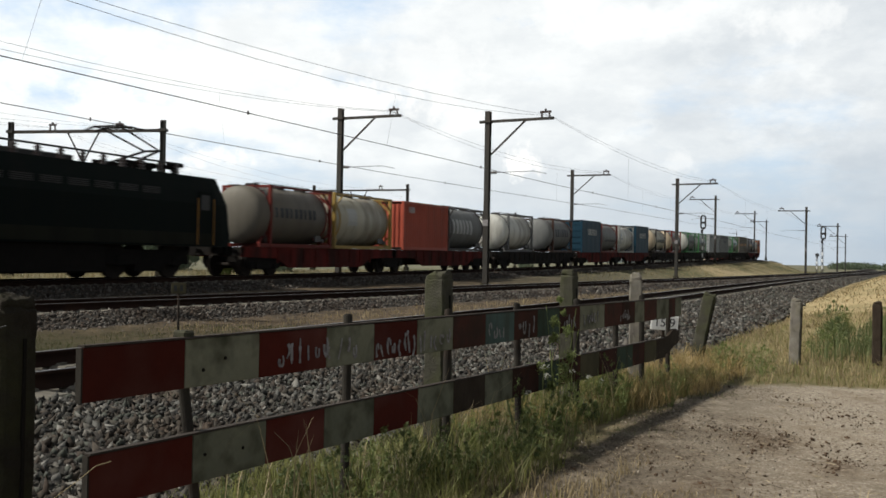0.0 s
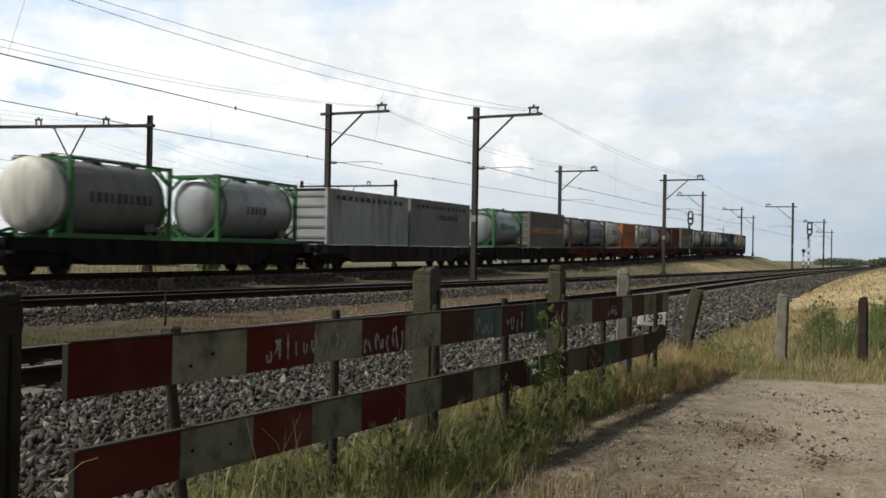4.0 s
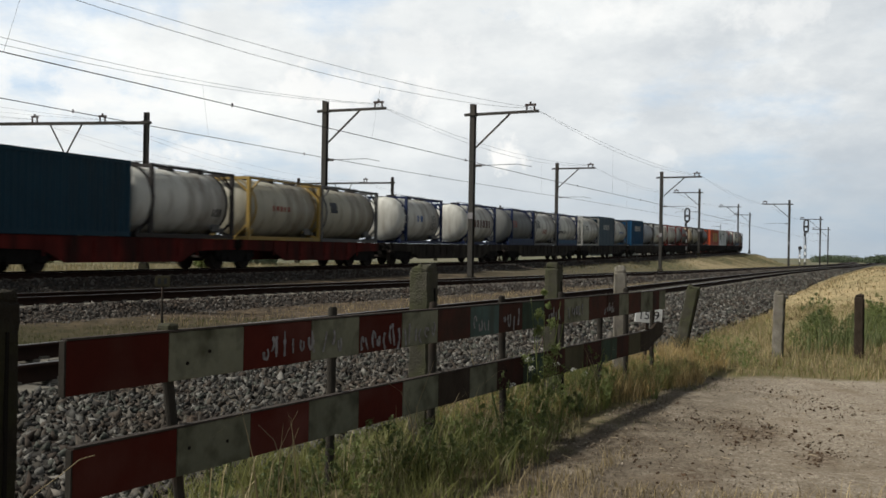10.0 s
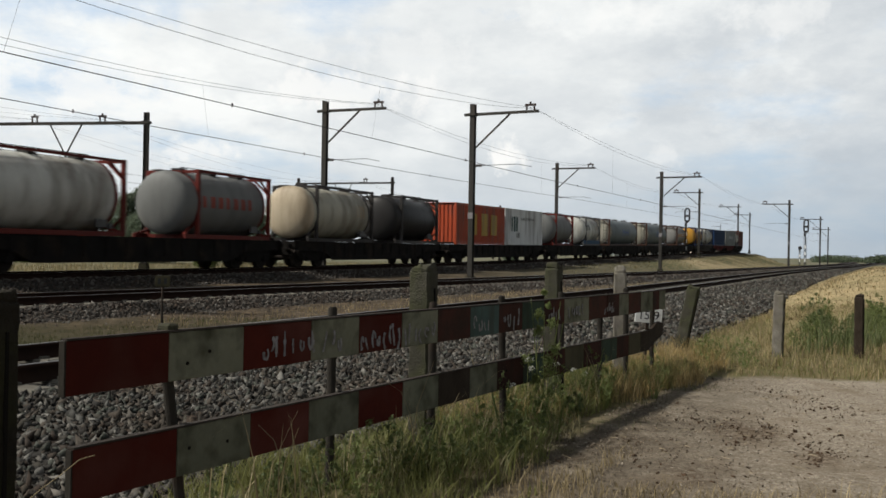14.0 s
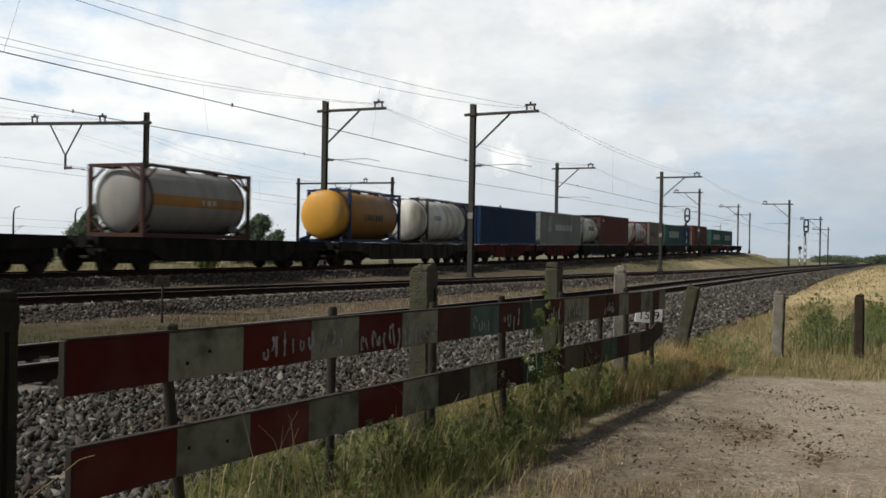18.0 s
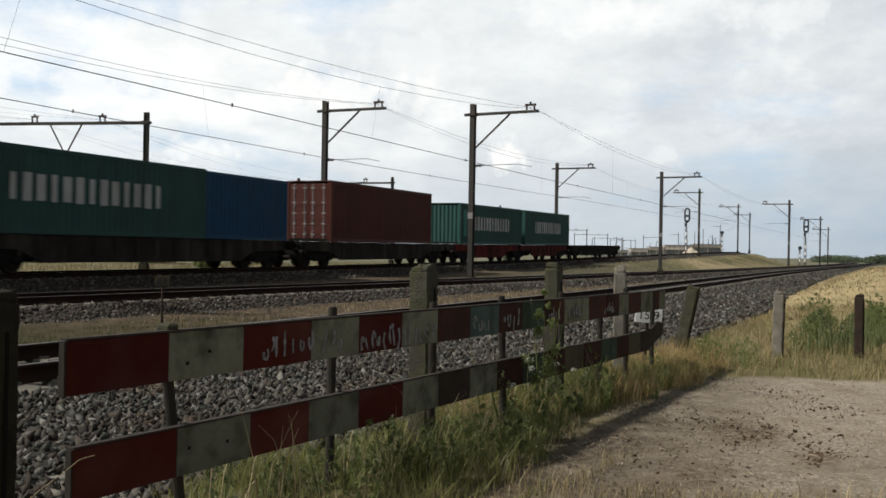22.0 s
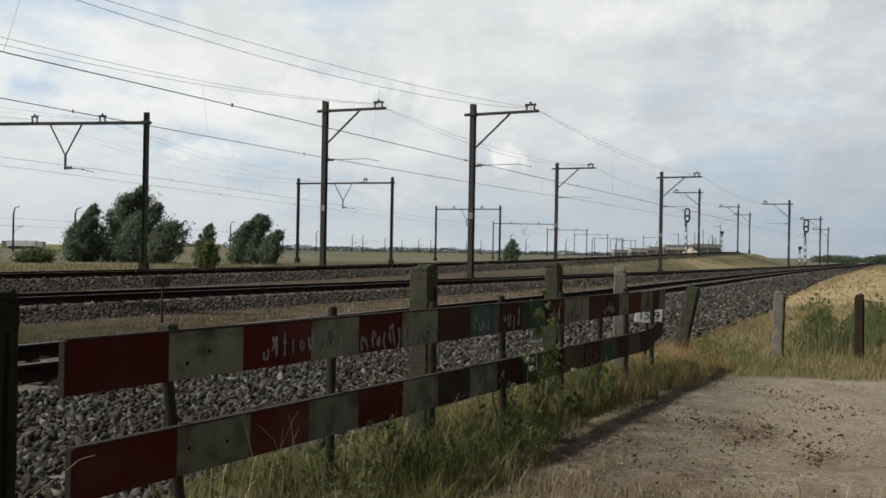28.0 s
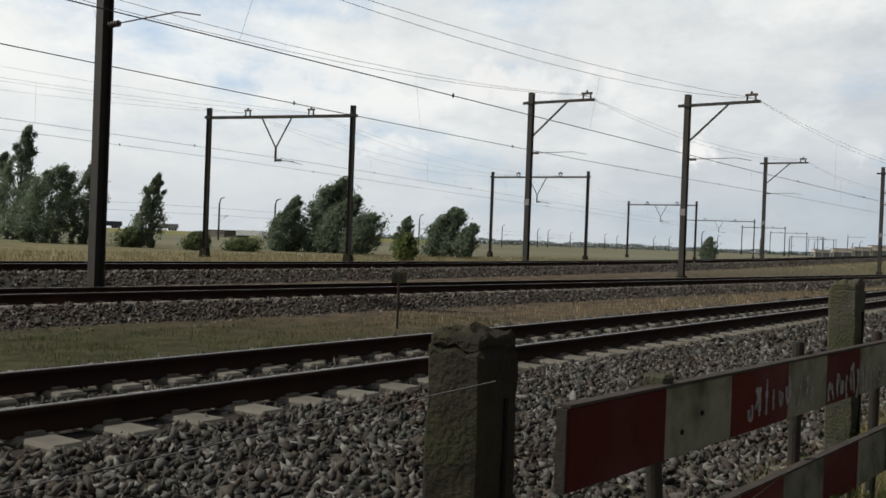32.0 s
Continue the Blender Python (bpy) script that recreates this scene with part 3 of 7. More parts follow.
def stones_on(name, label, fy, fz, x0, x1, o0, o1, per_m2, size, near_w, near_drop, seed, parent):
    rs = np.random.RandomState(seed)
    n = int((x1 - x0) * (o1 - o0) * per_m2)
    x, o = rs.uniform(x0, x1, n), rs.uniform(o0, o1, n)
    ragged = np.array([noise.noise(Vector((q * 0.8, 5.0, 0))) for q in x]) * 0.5
    keep = o > (-0.35 - shoulder3(x) if fy is y3 else o0 + 0.45) + ragged
    keep &= ~((np.abs(np.abs(o) - 0.7525) < 0.09))
    x, o = x[keep], o[keep]
    k = np.array([(fy(q + 0.5) - fy(q - 0.5)) for q in x])
    nn = np.stack([-k, np.ones_like(k)], 1) / np.hypot(1, k)[:, None]
    px, py = x + nn[:, 0] * o, np.array([fy(q) for q in x]) + nn[:, 1] * o
    pz = np.array([fz(q) for q in x]) + bed_z(o, near_w, near_drop) + rs.uniform(-0.012, 0.028, len(x))
    inner = np.abs(o) < 1.32
    pz = np.where(inner, pz - 0.055, pz)
    scatter_stones(name, label, np.stack([px, py, pz], 1), size, seed, M_STONE if fy is y3 else M_STONE_RUST, parent)


def yard_clods():
    """Clods and stones strewn on the sand, thicker in a few patches."""
    rs = np.random.RandomState(21)
    cl = [(7.65, -1.53, 0.34), (7.45, -1.95, 0.28), (6.73, -1.95, 0.13), (5.9, -0.95, 0.25), (6.45, -1.75, 0.12), (8.7, -2.5, 0.3)]
    x, y = [rs.uniform(3.9, 10.6, 1500)], [rs.uniform(-4.5, 0.6, 1500)]
    for cx, cy, r in cl:
        x.append(rs.normal(cx, r, 110))
        y.append(rs.normal(cy, r * 0.6, 110))
    x, y = np.concatenate(x), np.concatenate(y)
    keep = y < 2.55 - 0.407 * x
    x, y = x[keep], y[keep]
    z = ground_z(x, y) + 0.001
    m = surface("dark_clod", (0.105, 0.068, 0.044), (0.055, 0.034, 0.022), rough=0.95, scale=20, bump=0.3, island=0.4)
    scatter_stones("clods", "dark clods and pebbles strewn over the sandy yard", np.stack([x, y, z], 1), 0.0085, 22, m)
    # fine grit, thicker along the edge of the grass
    gx, gd = rs.uniform(4.6, 10.8, 9000), np.abs(rs.normal(0, 1.1, 9000))
    gy = 2.7 - 0.407 * gx - gd
    grit = stone_mix("yard_grit", [(0.16, 0.13, 0.10), (0.40, 0.36, 0.30), (0.09, 0.075, 0.06), (0.28, 0.24, 0.19)])
    scatter_stones("grit", "fine pale and dark grit on the sandy yard", np.stack([gx, gy, ground_z(gx, gy)], 1), 0.0058, 23, grit)
    bx = np.concatenate([rs.normal(cx, r * 0.8, 9) for cx, cy, r in cl] + [np.array([6.97, 6.2, 8.9, 9.6, 7.9])])
    by = np.concatenate([rs.normal(cy, r * 0.5, 9) for cx, cy, r in cl] + [np.array([-0.70, -0.2, -1.2, -3.4, -3.1])])
    scatter_stones("clods", "larger dark earth clods lying in patches on the sand", np.stack([bx, by, ground_z(bx, by) - 0.002], 1), 0.021, 24, m)



def straw_litter():
    """Dry stalks and dark twigs lying on the sand."""
    rs = np.random.RandomState(31)
    for mat, n, seed, label in ((M_LITTER, 170, 1, "dry straw lying on the sandy yard"), (M_TWIG, 260, 2, "dark twigs and root bits lying on the sandy yard")):
        x = rs.uniform(4.6, 10.7, n)
        y = 2.4 - 0.407 * x - np.abs(rs.normal(0, 1.5, n))
        z = ground_z(x, y) + 0.008
        a, ln, w = rs.uniform(0, np.pi, n), rs.uniform(0.008, 0.035, n), rs.uniform(0.001, 0.003, n)
        d = np.stack([np.cos(a), np.sin(a), rs.uniform(-0.12, 0.25, n)], 1) * ln[:, None]
        s = np.stack([-np.sin(a), np.cos(a), np.zeros(n)], 1) * w[:, None]
        up = np.array([0, 0, 0.0025])
        p = np.stack([x, y, z], 1)
        v = np.stack([p - d - s, p + d - s * 0.5, p + d + s * 0.5, p - d + s, p - d * 0.9 + up, p + d * 0.9 + up], 1)
        f = np.array([(0, 1, 5, 4), (3, 4, 5, 2)])
        f = (f[None] + (np.arange(n) * 6)[:, None, None]).reshape(-1, 4)
        tagged(np_mesh("straw_litter" if seed == 1 else "twig_litter", v.reshape(-1, 3), f, mat), label, "litter", kind="stuff")


M_LITTER = surface("dry_straw", (0.36, 0.30, 0.20), (0.24, 0.19, 0.12), rough=0.9, scale=9, bump=0, island=0.4)
M_TWIG = surface("dark_twig", (0.07, 0.05, 0.035), (0.04, 0.028, 0.02), rough=0.9, scale=9, bump=0, island=0.4)


def build_tracks():
    t3 = build_track("track_near", "single siding track on concrete sleepers in grey ballast", y3, z3, 5.2, 2.35, -0.26, -0.5, (-6, 62), (62, 140))
    t2 = build_track("track_middle", "main line track with rusty rails in ballast", y2, z2, 3.5, 4.2, -0.5, -0.42, (4, 40), (40, 125))
    t1 = build_track("track_far", "main line track climbing on a low embankment", y1, z1, 4.0, 2.9, -0.62, -0.5, (8, 40), (40, 125))
    stones_on("ballast_stones", "", y3, z3, 0.5, 17, -7.2, 2.2, 580, 0.058, 5.2, -0.26, 11, t3)
    stones_on("ballast_stones", "", y3, z3, 17, 52, -6.0, 2.4, 125, 0.088, 5.2, -0.26, 12, t3)
    stones_on("ballast_stones", "", y3, z3, 52, 120, -5.6, 2.4, 14, 0.13, 5.2, -0.26, 15, t3)
    stones_on("ballast_stones", "", y2, z2, 4, 27, -4.2, 4.2, 150, 0.062, 3.5, -0.5, 23, t2)
    stones_on("ballast_stones", "", y2, z2, 4, 48, -4.2, 4.2, 125, 0.07, 3.5, -0.5, 13, t2)
    yard_clods()
    straw_litter()
    stones_on("ballast_stones", "", y2, z2, 48, 150, -4.2, 4.2, 17, 0.13, 3.5, -0.5, 17, t2)
    stones_on("ballast_stones", "", y1, z1, 62, 150, -4.4, 1.6, 17, 0.13, 4.0, -0.62, 18, t1)
    stones_on("ballast_stones", "", y1, z1, 10, 62, -4.4, 1.6, 95, 0.088, 4.0, -0.62, 14, t1)


# ---- overhead line ----
def h_beam(bm, p, h, w, a):
    """An H section as one extruded outline."""
    m = Matrix.Translation(p) @ Matrix.Rotation(a, 4, "Z")
    t, k = 0.024, w / 2
    out = [(-k, -k), (-k + t, -k), (-k + t, -t / 2), (k - t, -t / 2), (k - t, -k), (k, -k), (k, k), (k - t, k), (k - t, t / 2), (-k + t, t / 2), (-k + t, k), (-k, k)]
    lo = [bm.verts.new(m @ Vector((x, y, -0.1))) for x, y in out]
    hi = [bm.verts.new(m @ Vector((x, y, h))) for x, y in out]
    for q in range(12):
        bm.faces.new((lo[q], lo[(q + 1) % 12], hi[(q + 1) % 12], hi[q]))
    for q in ((0, 1, 10, 11), (4, 5, 6, 7), (2, 3, 8, 9)):
        bm.faces.new([hi[i] for i in q])


def mast_foot(bm, p, a):
    m = Matrix.Translation(p) @ Matrix.Rotation(a, 4, "Z")
    bmesh.ops.create_cone(bm, cap_ends=True, segments=4, radius1=0.40, radius2=0.30, depth=0.8, matrix=m @ Matrix.Translation((0, 0, -0.38)) @ Matrix.Rotation(math.pi / 4, 4, "Z"))


def catenary_mast(x, y, z, a, side, arm=3.7, label="steel overhead-line mast with a braced bracket arm", w=0.27, h=9.0, lean=0.0):
    """An upright with a bracket arm toward side (+1 or -1 across the track, whose heading is a)."""
    t = thing("overhead_line_mast", Matrix.Translation((x, y, z)) @ Matrix.Rotation(a, 4, "Z") @ Matrix.Rotation(lean, 4, "Y"))
    tagged(t, label, "catenary mast", "overhead line masts")
    bm = B()
    h_beam(bm, (0, 0, 0.0), h, w, 0)
    part("upright", bm, M_MAST, t)
    bm = B()
    mast_foot(bm, (0, 0, -0.12), 0)
    part("footing", bm, M_CONC, t, "concrete footing")
    s = side
    ah = h - 0.55
    bm = B()
    bar(bm, (0, -s * 0.5, ah), (0, s * arm, ah + 0.02), 0.12, 0.14)
    box(bm, (0, 0, ah), (0.42, 0.44, 0.12))
    part("bracket_arm", bm, M_MAST, t)
    bm = B()
    bar(bm, (0, s * 0.18, ah - 1.75), (0, s * (arm * 0.57), ah - 0.05), 0.08, 0.08)
    part("brace", bm, M_MAST, t)
    bm = B()
    y0 = s * (arm - 0.45)
    for q in (-0.22, 0.22):
        rod(bm, (0, y0 + q, ah + 0.05), (0, y0 + q * 0.9, ah + 0.34), 0.05, 6)
    bar(bm, (0, y0 - 0.3, ah + 0.36), (0, y0 + 0.3, ah + 0.36), 0.08, 0.11)
    rod(bm, (0, y0, ah + 0.36), (0, y0, ah + 0.52), 0.06, 8)
    part("wire_saddle", bm, M_INSUL, t)
    bm = B()
    rh = 5.75
    rod(bm, (0, s * 0.2, rh), (0, s * (arm - 1.1), rh + 0.03), 0.016, 6)
    rod(bm, (0, s * (arm - 1.1), rh + 0.03), (0, s * (arm - 0.35), rh - 0.12), 0.014, 6)
    part("registration_tube", bm, M_MAST, t)
    bm = B()
    for q in range(4):
        rod(bm, (0, s * (0.22 + q * 0.09), rh), (0, s * (0.26 + q * 0.09), rh), 0.075, 8)
    part("insulator", bm, M_INSUL, t)
    if x < 30:
        return t
    bm = B()
    box(bm, (-w / 2 - 0.02, 0, 3.1), (0.02, 0.30, 0.34), 0.004)
    part("number_plate", bm, M_PAINTW, t, "small dull plate")
    return t


def portal(pl, pr, z, h, label="steel overhead-line portal with two uprights and a crossbeam", v_at=0.485, saddles=(0.28, 0.72), drop=True):
    (xl, yl), (xr, yr) = pl, pr
    mid = Vector(((xl + xr) / 2, (yl + yr) / 2, z))
    a = math.atan2(yr - yl, xr - xl)
    span = math.hypot(xr - xl, yr - yl)
    t = thing("overhead_line_portal", Matrix.Translation(mid) @ Matrix.Rotation(a, 4, "Z"))
    tagged(t, label, "catenary portal", "overhead line portals")
    for s in (-1, 1):
        bm = B()
        h_beam(bm, (s * span / 2, 0, 0), h, 0.26, 0)
        part("upright", bm, M_MAST, t)
        bm = B()
        box(bm, (s * span / 2, 0, h - 0.6), (0.46, 0.4, 0.16))
        part("beam_clamp", bm, M_MAST, t)
        bm = B()
        mast_foot(bm, (s * span / 2, 0, 0.1), 0)
        part("footing", bm, M_CONC, t)
    bm = B()
    box(bm, (0, 0, h - 0.62), (span + 0.4, 0.18, 0.18))
    part("crossbeam", bm, M_MAST, t)
    for q in saddles:
        xq = (q - 0.5) * span
        bm = B()
        for k in (-0.17, 0.17):
            rod(bm, (xq + k, 0, h - 0.53), (xq + k * 0.9, 0, h - 0.22), 0.055, 6)
        bar(bm, (xq - 0.25, 0, h - 0.2), (xq + 0.25, 0, h - 0.2), 0.08, 0.11)
        rod(bm, (xq, 0, h - 0.2), (xq, 0, h - 0.04), 0.06, 8)
        part("wire_saddle", bm, M_INSUL, t)
    if drop:
        xq = (v_at - 0.5) * span
        bm = B()
        bar(bm, (xq - 1.05, 0, h - 0.7), (xq, 0, h - 2.55), 0.07, 0.07)
        bar(bm, (xq + 1.05, 0, h - 0.7), (xq, 0, h - 2.55), 0.07, 0.07)
        bar(bm, (xq, 0, h - 2.5), (xq, 0, h - 3.4), 0.10, 0.10)
        part("drop_frame", bm, M_MAST, t)
        bm = B()
        for q in range(3):
            rod(bm, (xq + 0.1 + q * 0.13, 0, h - 3.3), (xq + 0.16 + q * 0.13, 0, h - 3.3), 0.09, 8)
        part("insulator", bm, M_INSUL, t)
        bm = B()
        rod(bm, (xq, 0, h - 3.3), (xq + 1.3, 0, h - 3.38), 0.022, 6)
        rod(bm, (xq + 0.9, 0, h - 3.35), (xq + 1.9, 0, h - 3.55), 0.016, 6)
        part("registration_tube", bm, M_MAST, t)
    return t


def wire(name, pts, r, parent):
    cu = bpy.data.curves.new(name, "CURVE")
    cu.dimensions, cu.bevel_depth, cu.bevel_resolution = "3D", r, 0
    s = cu.splines.new("POLY")
    s.points.add(len(pts) - 1)
    for q, p in zip(s.points, pts):
        q.co = (*p, 1)
    cu.materials.append(M_WIRE)
    ob = new(name, cu)
    if parent is not None:
        ob.parent = parent
    return ob


def overhead_line(fy, fz, supports, label, contact, carriers, thick=1.0):
    """Contact wire, two sagging carrier wires and droppers. contact: (offset, height) at each support; each carrier: those, and its sag in each span."""
    t = thing("overhead_line")
    tagged(t, label, "overhead wire", "overhead lines")
    con, cars = [], [[], []]
    for k, (a, b) in enumerate(zip(supports, supports[1:])):
        for q in range(13):
            u = q / 12
            x = a + (b - a) * u

            def at(row):
                return row[k][0] + (row[k + 1][0] - row[k][0]) * u, row[k][1] + (row[k + 1][1] - row[k][1]) * u
            o, h = at(contact)
            con.append(frame_at(fy, fz, x, o, h)[0])
            for line, (ends, sags) in zip(cars, carriers):
                o, h = at(ends)
                line.append(frame_at(fy, fz, x, o, h - sags[k] * 4 * u * (1 - u))[0])
            if q and q % 4 == 0 and q < 12:
                bm = B()
                rod(bm, con[-1], cars[1][-1], 0.0035, 5)
                part("dropper", bm, M_WIRE, t)
            if q % 4 == 2:
                bm = B()
                rod(bm, con[-1] - Vector((0, 0, 0.05)), con[-1] + Vector((0, 0, 0.07)), 0.03, 6)
                part("clamp", bm, M_INSUL, t)
    wire("contact_wire", con, 0.0135 * thick, t)
    for line in cars:
        wire("carrier_wire", line, 0.0072 * thick, t)


def build_masts():
    a1 = lambda x: frame_at(y1, z1, x)[1]
    a2 = lambda x: frame_at(y2, z2, x)[1]
    # row between the two main tracks
    for x, y in ((20.9, 14.8), (53.1, 3.1), (95.2, -12.14)):
        catenary_mast(x, y, 0.0 - 0.03, a2(x), -1)
    # row beyond the far track
    for x, y in ((54.7, 11.35), (95.9, -2.45)):
        catenary_mast(x, y, z1(x) - 0.05, a1(x), -1, label="steel overhead-line mast beyond the far track")
    # masts on the near side of each main line, in the distance
    for x, y, z in ((142.2, -35.55, 0.12), (194.0, -54.2, 0.02), (252.4, -72.4, -0.22)):
        catenary_mast(x, y, z, a2(x), 1, label="distant overhead-line mast with an arm over the main line")
    for x, y, z in ((144.9, -23.8, 1.71), (201.0, -40.5, 2.5), (248.8, -52.9, 2.93)):
        catenary_mast(x, y, z, a1(x), 1, label="distant overhead-line mast on the embankment")
    portal((59.08, 32.94), (57.9, 22.76), 0.045, 9.05)
    portal((111.1, 25.96), (107.8, 14.9), 0.06, 9.05)
    portal((171.95, 16.1), (167.8, 5.0), -0.03, 9.05)
    for pl, pr, z in (((250.3, 9.1), (249.2, -6.6), 0.1), ((349.8, -6.0), (347.5, -19.4), 1.1), ((448.0, -19.6), (444.9, -33.9), 1.5), ((577.0, -36.7), (572.7, -52.1), 2.1), ((703.4, -55.5), (697.9, -72.0), 2.9)):
        portal(pl, pr, z, 8.9, "far overhead-line portal seen across the fields", drop=pl[0] < 300)
    off = [0, 0, 0, 0, -0.6, 0.8, 0.5, 0.5]
    overhead_line(y1, z1, [-80, -34, 10, 53.75, 95.0, 145.5, 201, 246], "overhead wires of the far main track",
                  list(zip([0, 0, -0.5] + off[3:], [5.3, 5.3, 5.2] + [5.3] * 5)),
                  [(list(zip(off, [8.7, 8.7, 7.75] + [8.7] * 5)), [1.0, 1.0, 1.05, 0.7, 0.6, 0.6, 0.6]),
                   (list(zip([0, 0, 0.5] + off[3:], [8.7, 8.7, 7.5] + [8.66] * 5)), [1.1, 1.1, 1.05, 0.95, 0.8, 0.8, 0.8])])
    off = [0, 0, 2.5, 1.25, 2.6, 4.1, 4.5, 6.7, 8.0]
    overhead_line(y2, z2, [-85, -39, 6.5, 51.8, 93.9, 143.3, 195, 253, 300], "overhead wires of the middle main track",
                  list(zip([0, 0, 1.0] + off[3:], [5.12, 5.12, 5.7] + [5.12] * 6)),
                  [(list(zip(off, [8.6, 8.6, 8.5] + [8.65] * 6)), [0.9, 0.9, 0.9, 0.55, 0.5, 0.5, 0.5, 0.5]),
                   (list(zip([0, 0, 0] + off[3:], [8.6, 8.6, 8.0] + [8.62] * 6)), [1.3, 1.3, 1.35, 0.75, 0.7, 0.7, 0.7, 0.7])])
    for k in (0.28, 0.72):
        fy = lambda x, k=k: float(np.interp(x, [-60, 58.5, 109.5, 170, 320], [62 - 10 * k, 32.94 - 10.2 * k, 25.96 - 11 * k, 16.1 - 11.1 * k, -12 - 11 * k]))
        overhead_line(fy, lambda x: 0.0, [-60, 0, 58.5, 109.5, 170, 240, 310], "overhead wires of the tracks beyond", [(0.2, 5.7), (-0.2, 5.7)] * 3 + [(0, 5.7)],
                      [([(0, 8.7)] * 7, [0.9] * 6), ([(0.1, 8.7)] * 7, [1.4] * 6)], thick=0.7)


# ---- barrier and fence at the yard's edge ----
FX, FY, FA = 3.53, 1.69, math.atan(-0.407)


def along(d, off=0.0, z=0.0):
    """d metres along the barrier from its open end, off metres toward the track."""
    return Vector((FX + d * math.cos(FA) - off * math.sin(FA), FY + d * math.sin(FA) + off * math.cos(FA), z))


def lay(d, off, z):
    return Matrix.Translation(along(d, off, z)) @ Matrix.Rotation(FA, 4, "Z")


def barrier():
    t = thing("striped_barrier", lay(0, 0, 0))
    tagged(t, "weathered red and white striped two-board barrier on steel stakes", "barrier")
    # (height of the board's top at its start and end, joints, paint of each panel)
    rows = ((0.80, 0.765, (0.01, 0.55, 1.04, 1.58, 2.03, 2.51, 2.96, 3.43, 3.90, 4.34, 4.78, 5.25, 5.87, 6.38, 6.75, 7.07, 7.51, 7.96, 8.22, 8.48), "rwrwrwbtbgbwbbwbwbw"),
            (0.397, 0.355, (0.05, 0.61, 1.10, 1.57, 2.04, 2.53, 2.98, 3.44, 3.89, 4.38, 4.80, 5.27, 5.75, 6.22, 6.70, 7.10, 7.50, 7.86), "rwrwrwdwbgbobgbod"))
    looks = {"r": (M_REDP, "red_panel"), "w": (M_WHITEP, "white_panel"), "t": (M_TEALP, "teal_panel"), "g": (M_GREENP, "green_panel"), "b": (M_BROWNP, "brown_panel"), "o": (M_OCHREP, "ochre_panel"), "d": (M_WOOD, "dark_panel")}
    for za, zb, joints, kinds in rows:
        length = joints[-1]
        for k, (a, b) in enumerate(zip(joints, joints[1:])):
            zt = za + (zb - za) * ((a + b) / 2 / length)
            mat, nm = looks[kinds[k]]
            bm = B()
            box(bm, ((a + b) / 2, 0, zt - 0.103), (b - a - 0.004, 0.024, 0.203), 0.003)
            ob = part(nm, bm, mat, t)
            slope = (zb - za) / length
            ob.matrix_basis = Matrix.Translation(((a + b) / 2, random.uniform(-0.003, 0.003), zt)) @ Matrix.Rotation(-math.atan(slope), 4, "Y") @ Matrix.Translation((-(a + b) / 2, 0, -zt))
        bm = B()
        bar(bm, (joints[0], 0, za + 0.004), (length, 0, zb + 0.004), 0.034, 0.008)
        part("edge_strip", bm, M_BOARD_EDGE, t, "dull metal edge strip")
        bm = B()
        bar(bm, (joints[0] - 0.004, 0.002, za - 0.002), (joints[0] - 0.004, 0.002, za - 0.205), 0.028, 0.008)
        part("end_strip", bm, M_PIPE, t, "rusty metal end strip")
    # spray marks on the upper board's face
    rs = random.Random(4)
    for d0, d1, zc in ((1.20, 1.57, 0.70), (2.06, 2.46, 0.685), (5.35, 5.7, 0.68), (6.3, 6.6, 0.67), (1.60, 1.86, 0.70), (4.0, 4.25, 0.685), (2.55, 2.9, 0.68), (3.5, 3.75, 0.685), (4.9, 5.15, 0.68)):
        bm = B()
        q = d0
        while q < d1:
            h = rs.uniform(0.05, 0.13)
            z0 = zc - 0.02 + rs.uniform(-0.03, 0.02)
            bend, turn = rs.uniform(-0.035, 0.035), rs.uniform(0.6, 3.2)
            pts = [(q + bend * math.sin(turn * k / 6), -0.0145, z0 - h / 2 + h * k / 6) for k in range(7)]
            if rs.random() < 0.4:
                w, a0 = rs.uniform(0.012, 0.026), rs.uniform(0, 3)
                pts = [(q + w * math.cos(a0 + k * 0.75), -0.0145, z0 + h * 0.4 * math.sin(a0 + k * 0.75)) for k in range(7)]
            for a, b in zip(pts, pts[1:]):
                bar(bm, a, b, 0.004, rs.uniform(0.006, 0.02))
            q += rs.uniform(0.035, 0.09)
        part("spray_mark", bm, M_PAINTW, t, "pale sprayed scrawl")["kind"] = "stuff"
    # dark knots and stains as shallow bolt heads
    for d, z in ((0.66, 0.66), (0.8, 0.70), (0.68, 0.30), (0.93, 0.29), (3.95, 0.25), (4.05, 0.30)):
        bm = B()
        rod(bm, (d, -0.010, z), (d, -0.017, z), 0.008, 8)
        part("bolt", bm, M_BOGIE, t)
    for foot, head, up, r in ((0.80, 0.575, 0.02, 0.024), (1.86, 1.86, 0.055, 0.024), (3.0, 3.01, 0.045, 0.024), (4.19, 4.08, 0.055, 0.025), (5.38, 5.32, 0.055, 0.027), (6.42, 6.35, 0.01, 0.026), (7.24, 7.17, 0.05, 0.028), (8.19, 8.16, 0.0, 0.026)):
        bm = B()
        top = 0.80 - 0.0043 * head + up
        rod(bm, (foot, 0.055, -0.5), (head, 0.05, top), r, 12)
        bmesh.ops.bevel(bm, geom=[e for e in bm.edges if min(v.co.z for v in e.verts) > top - 0.02], offset=0.006, segments=2, affect="EDGES")
        part("stake", bm, M_PIPE, t, smooth=False)
    # flattened clip over the first stake's head
    bm = B()
    box(bm, (0.585, 0.03, 0.805), (0.062, 0.07, 0.05), 0.008)
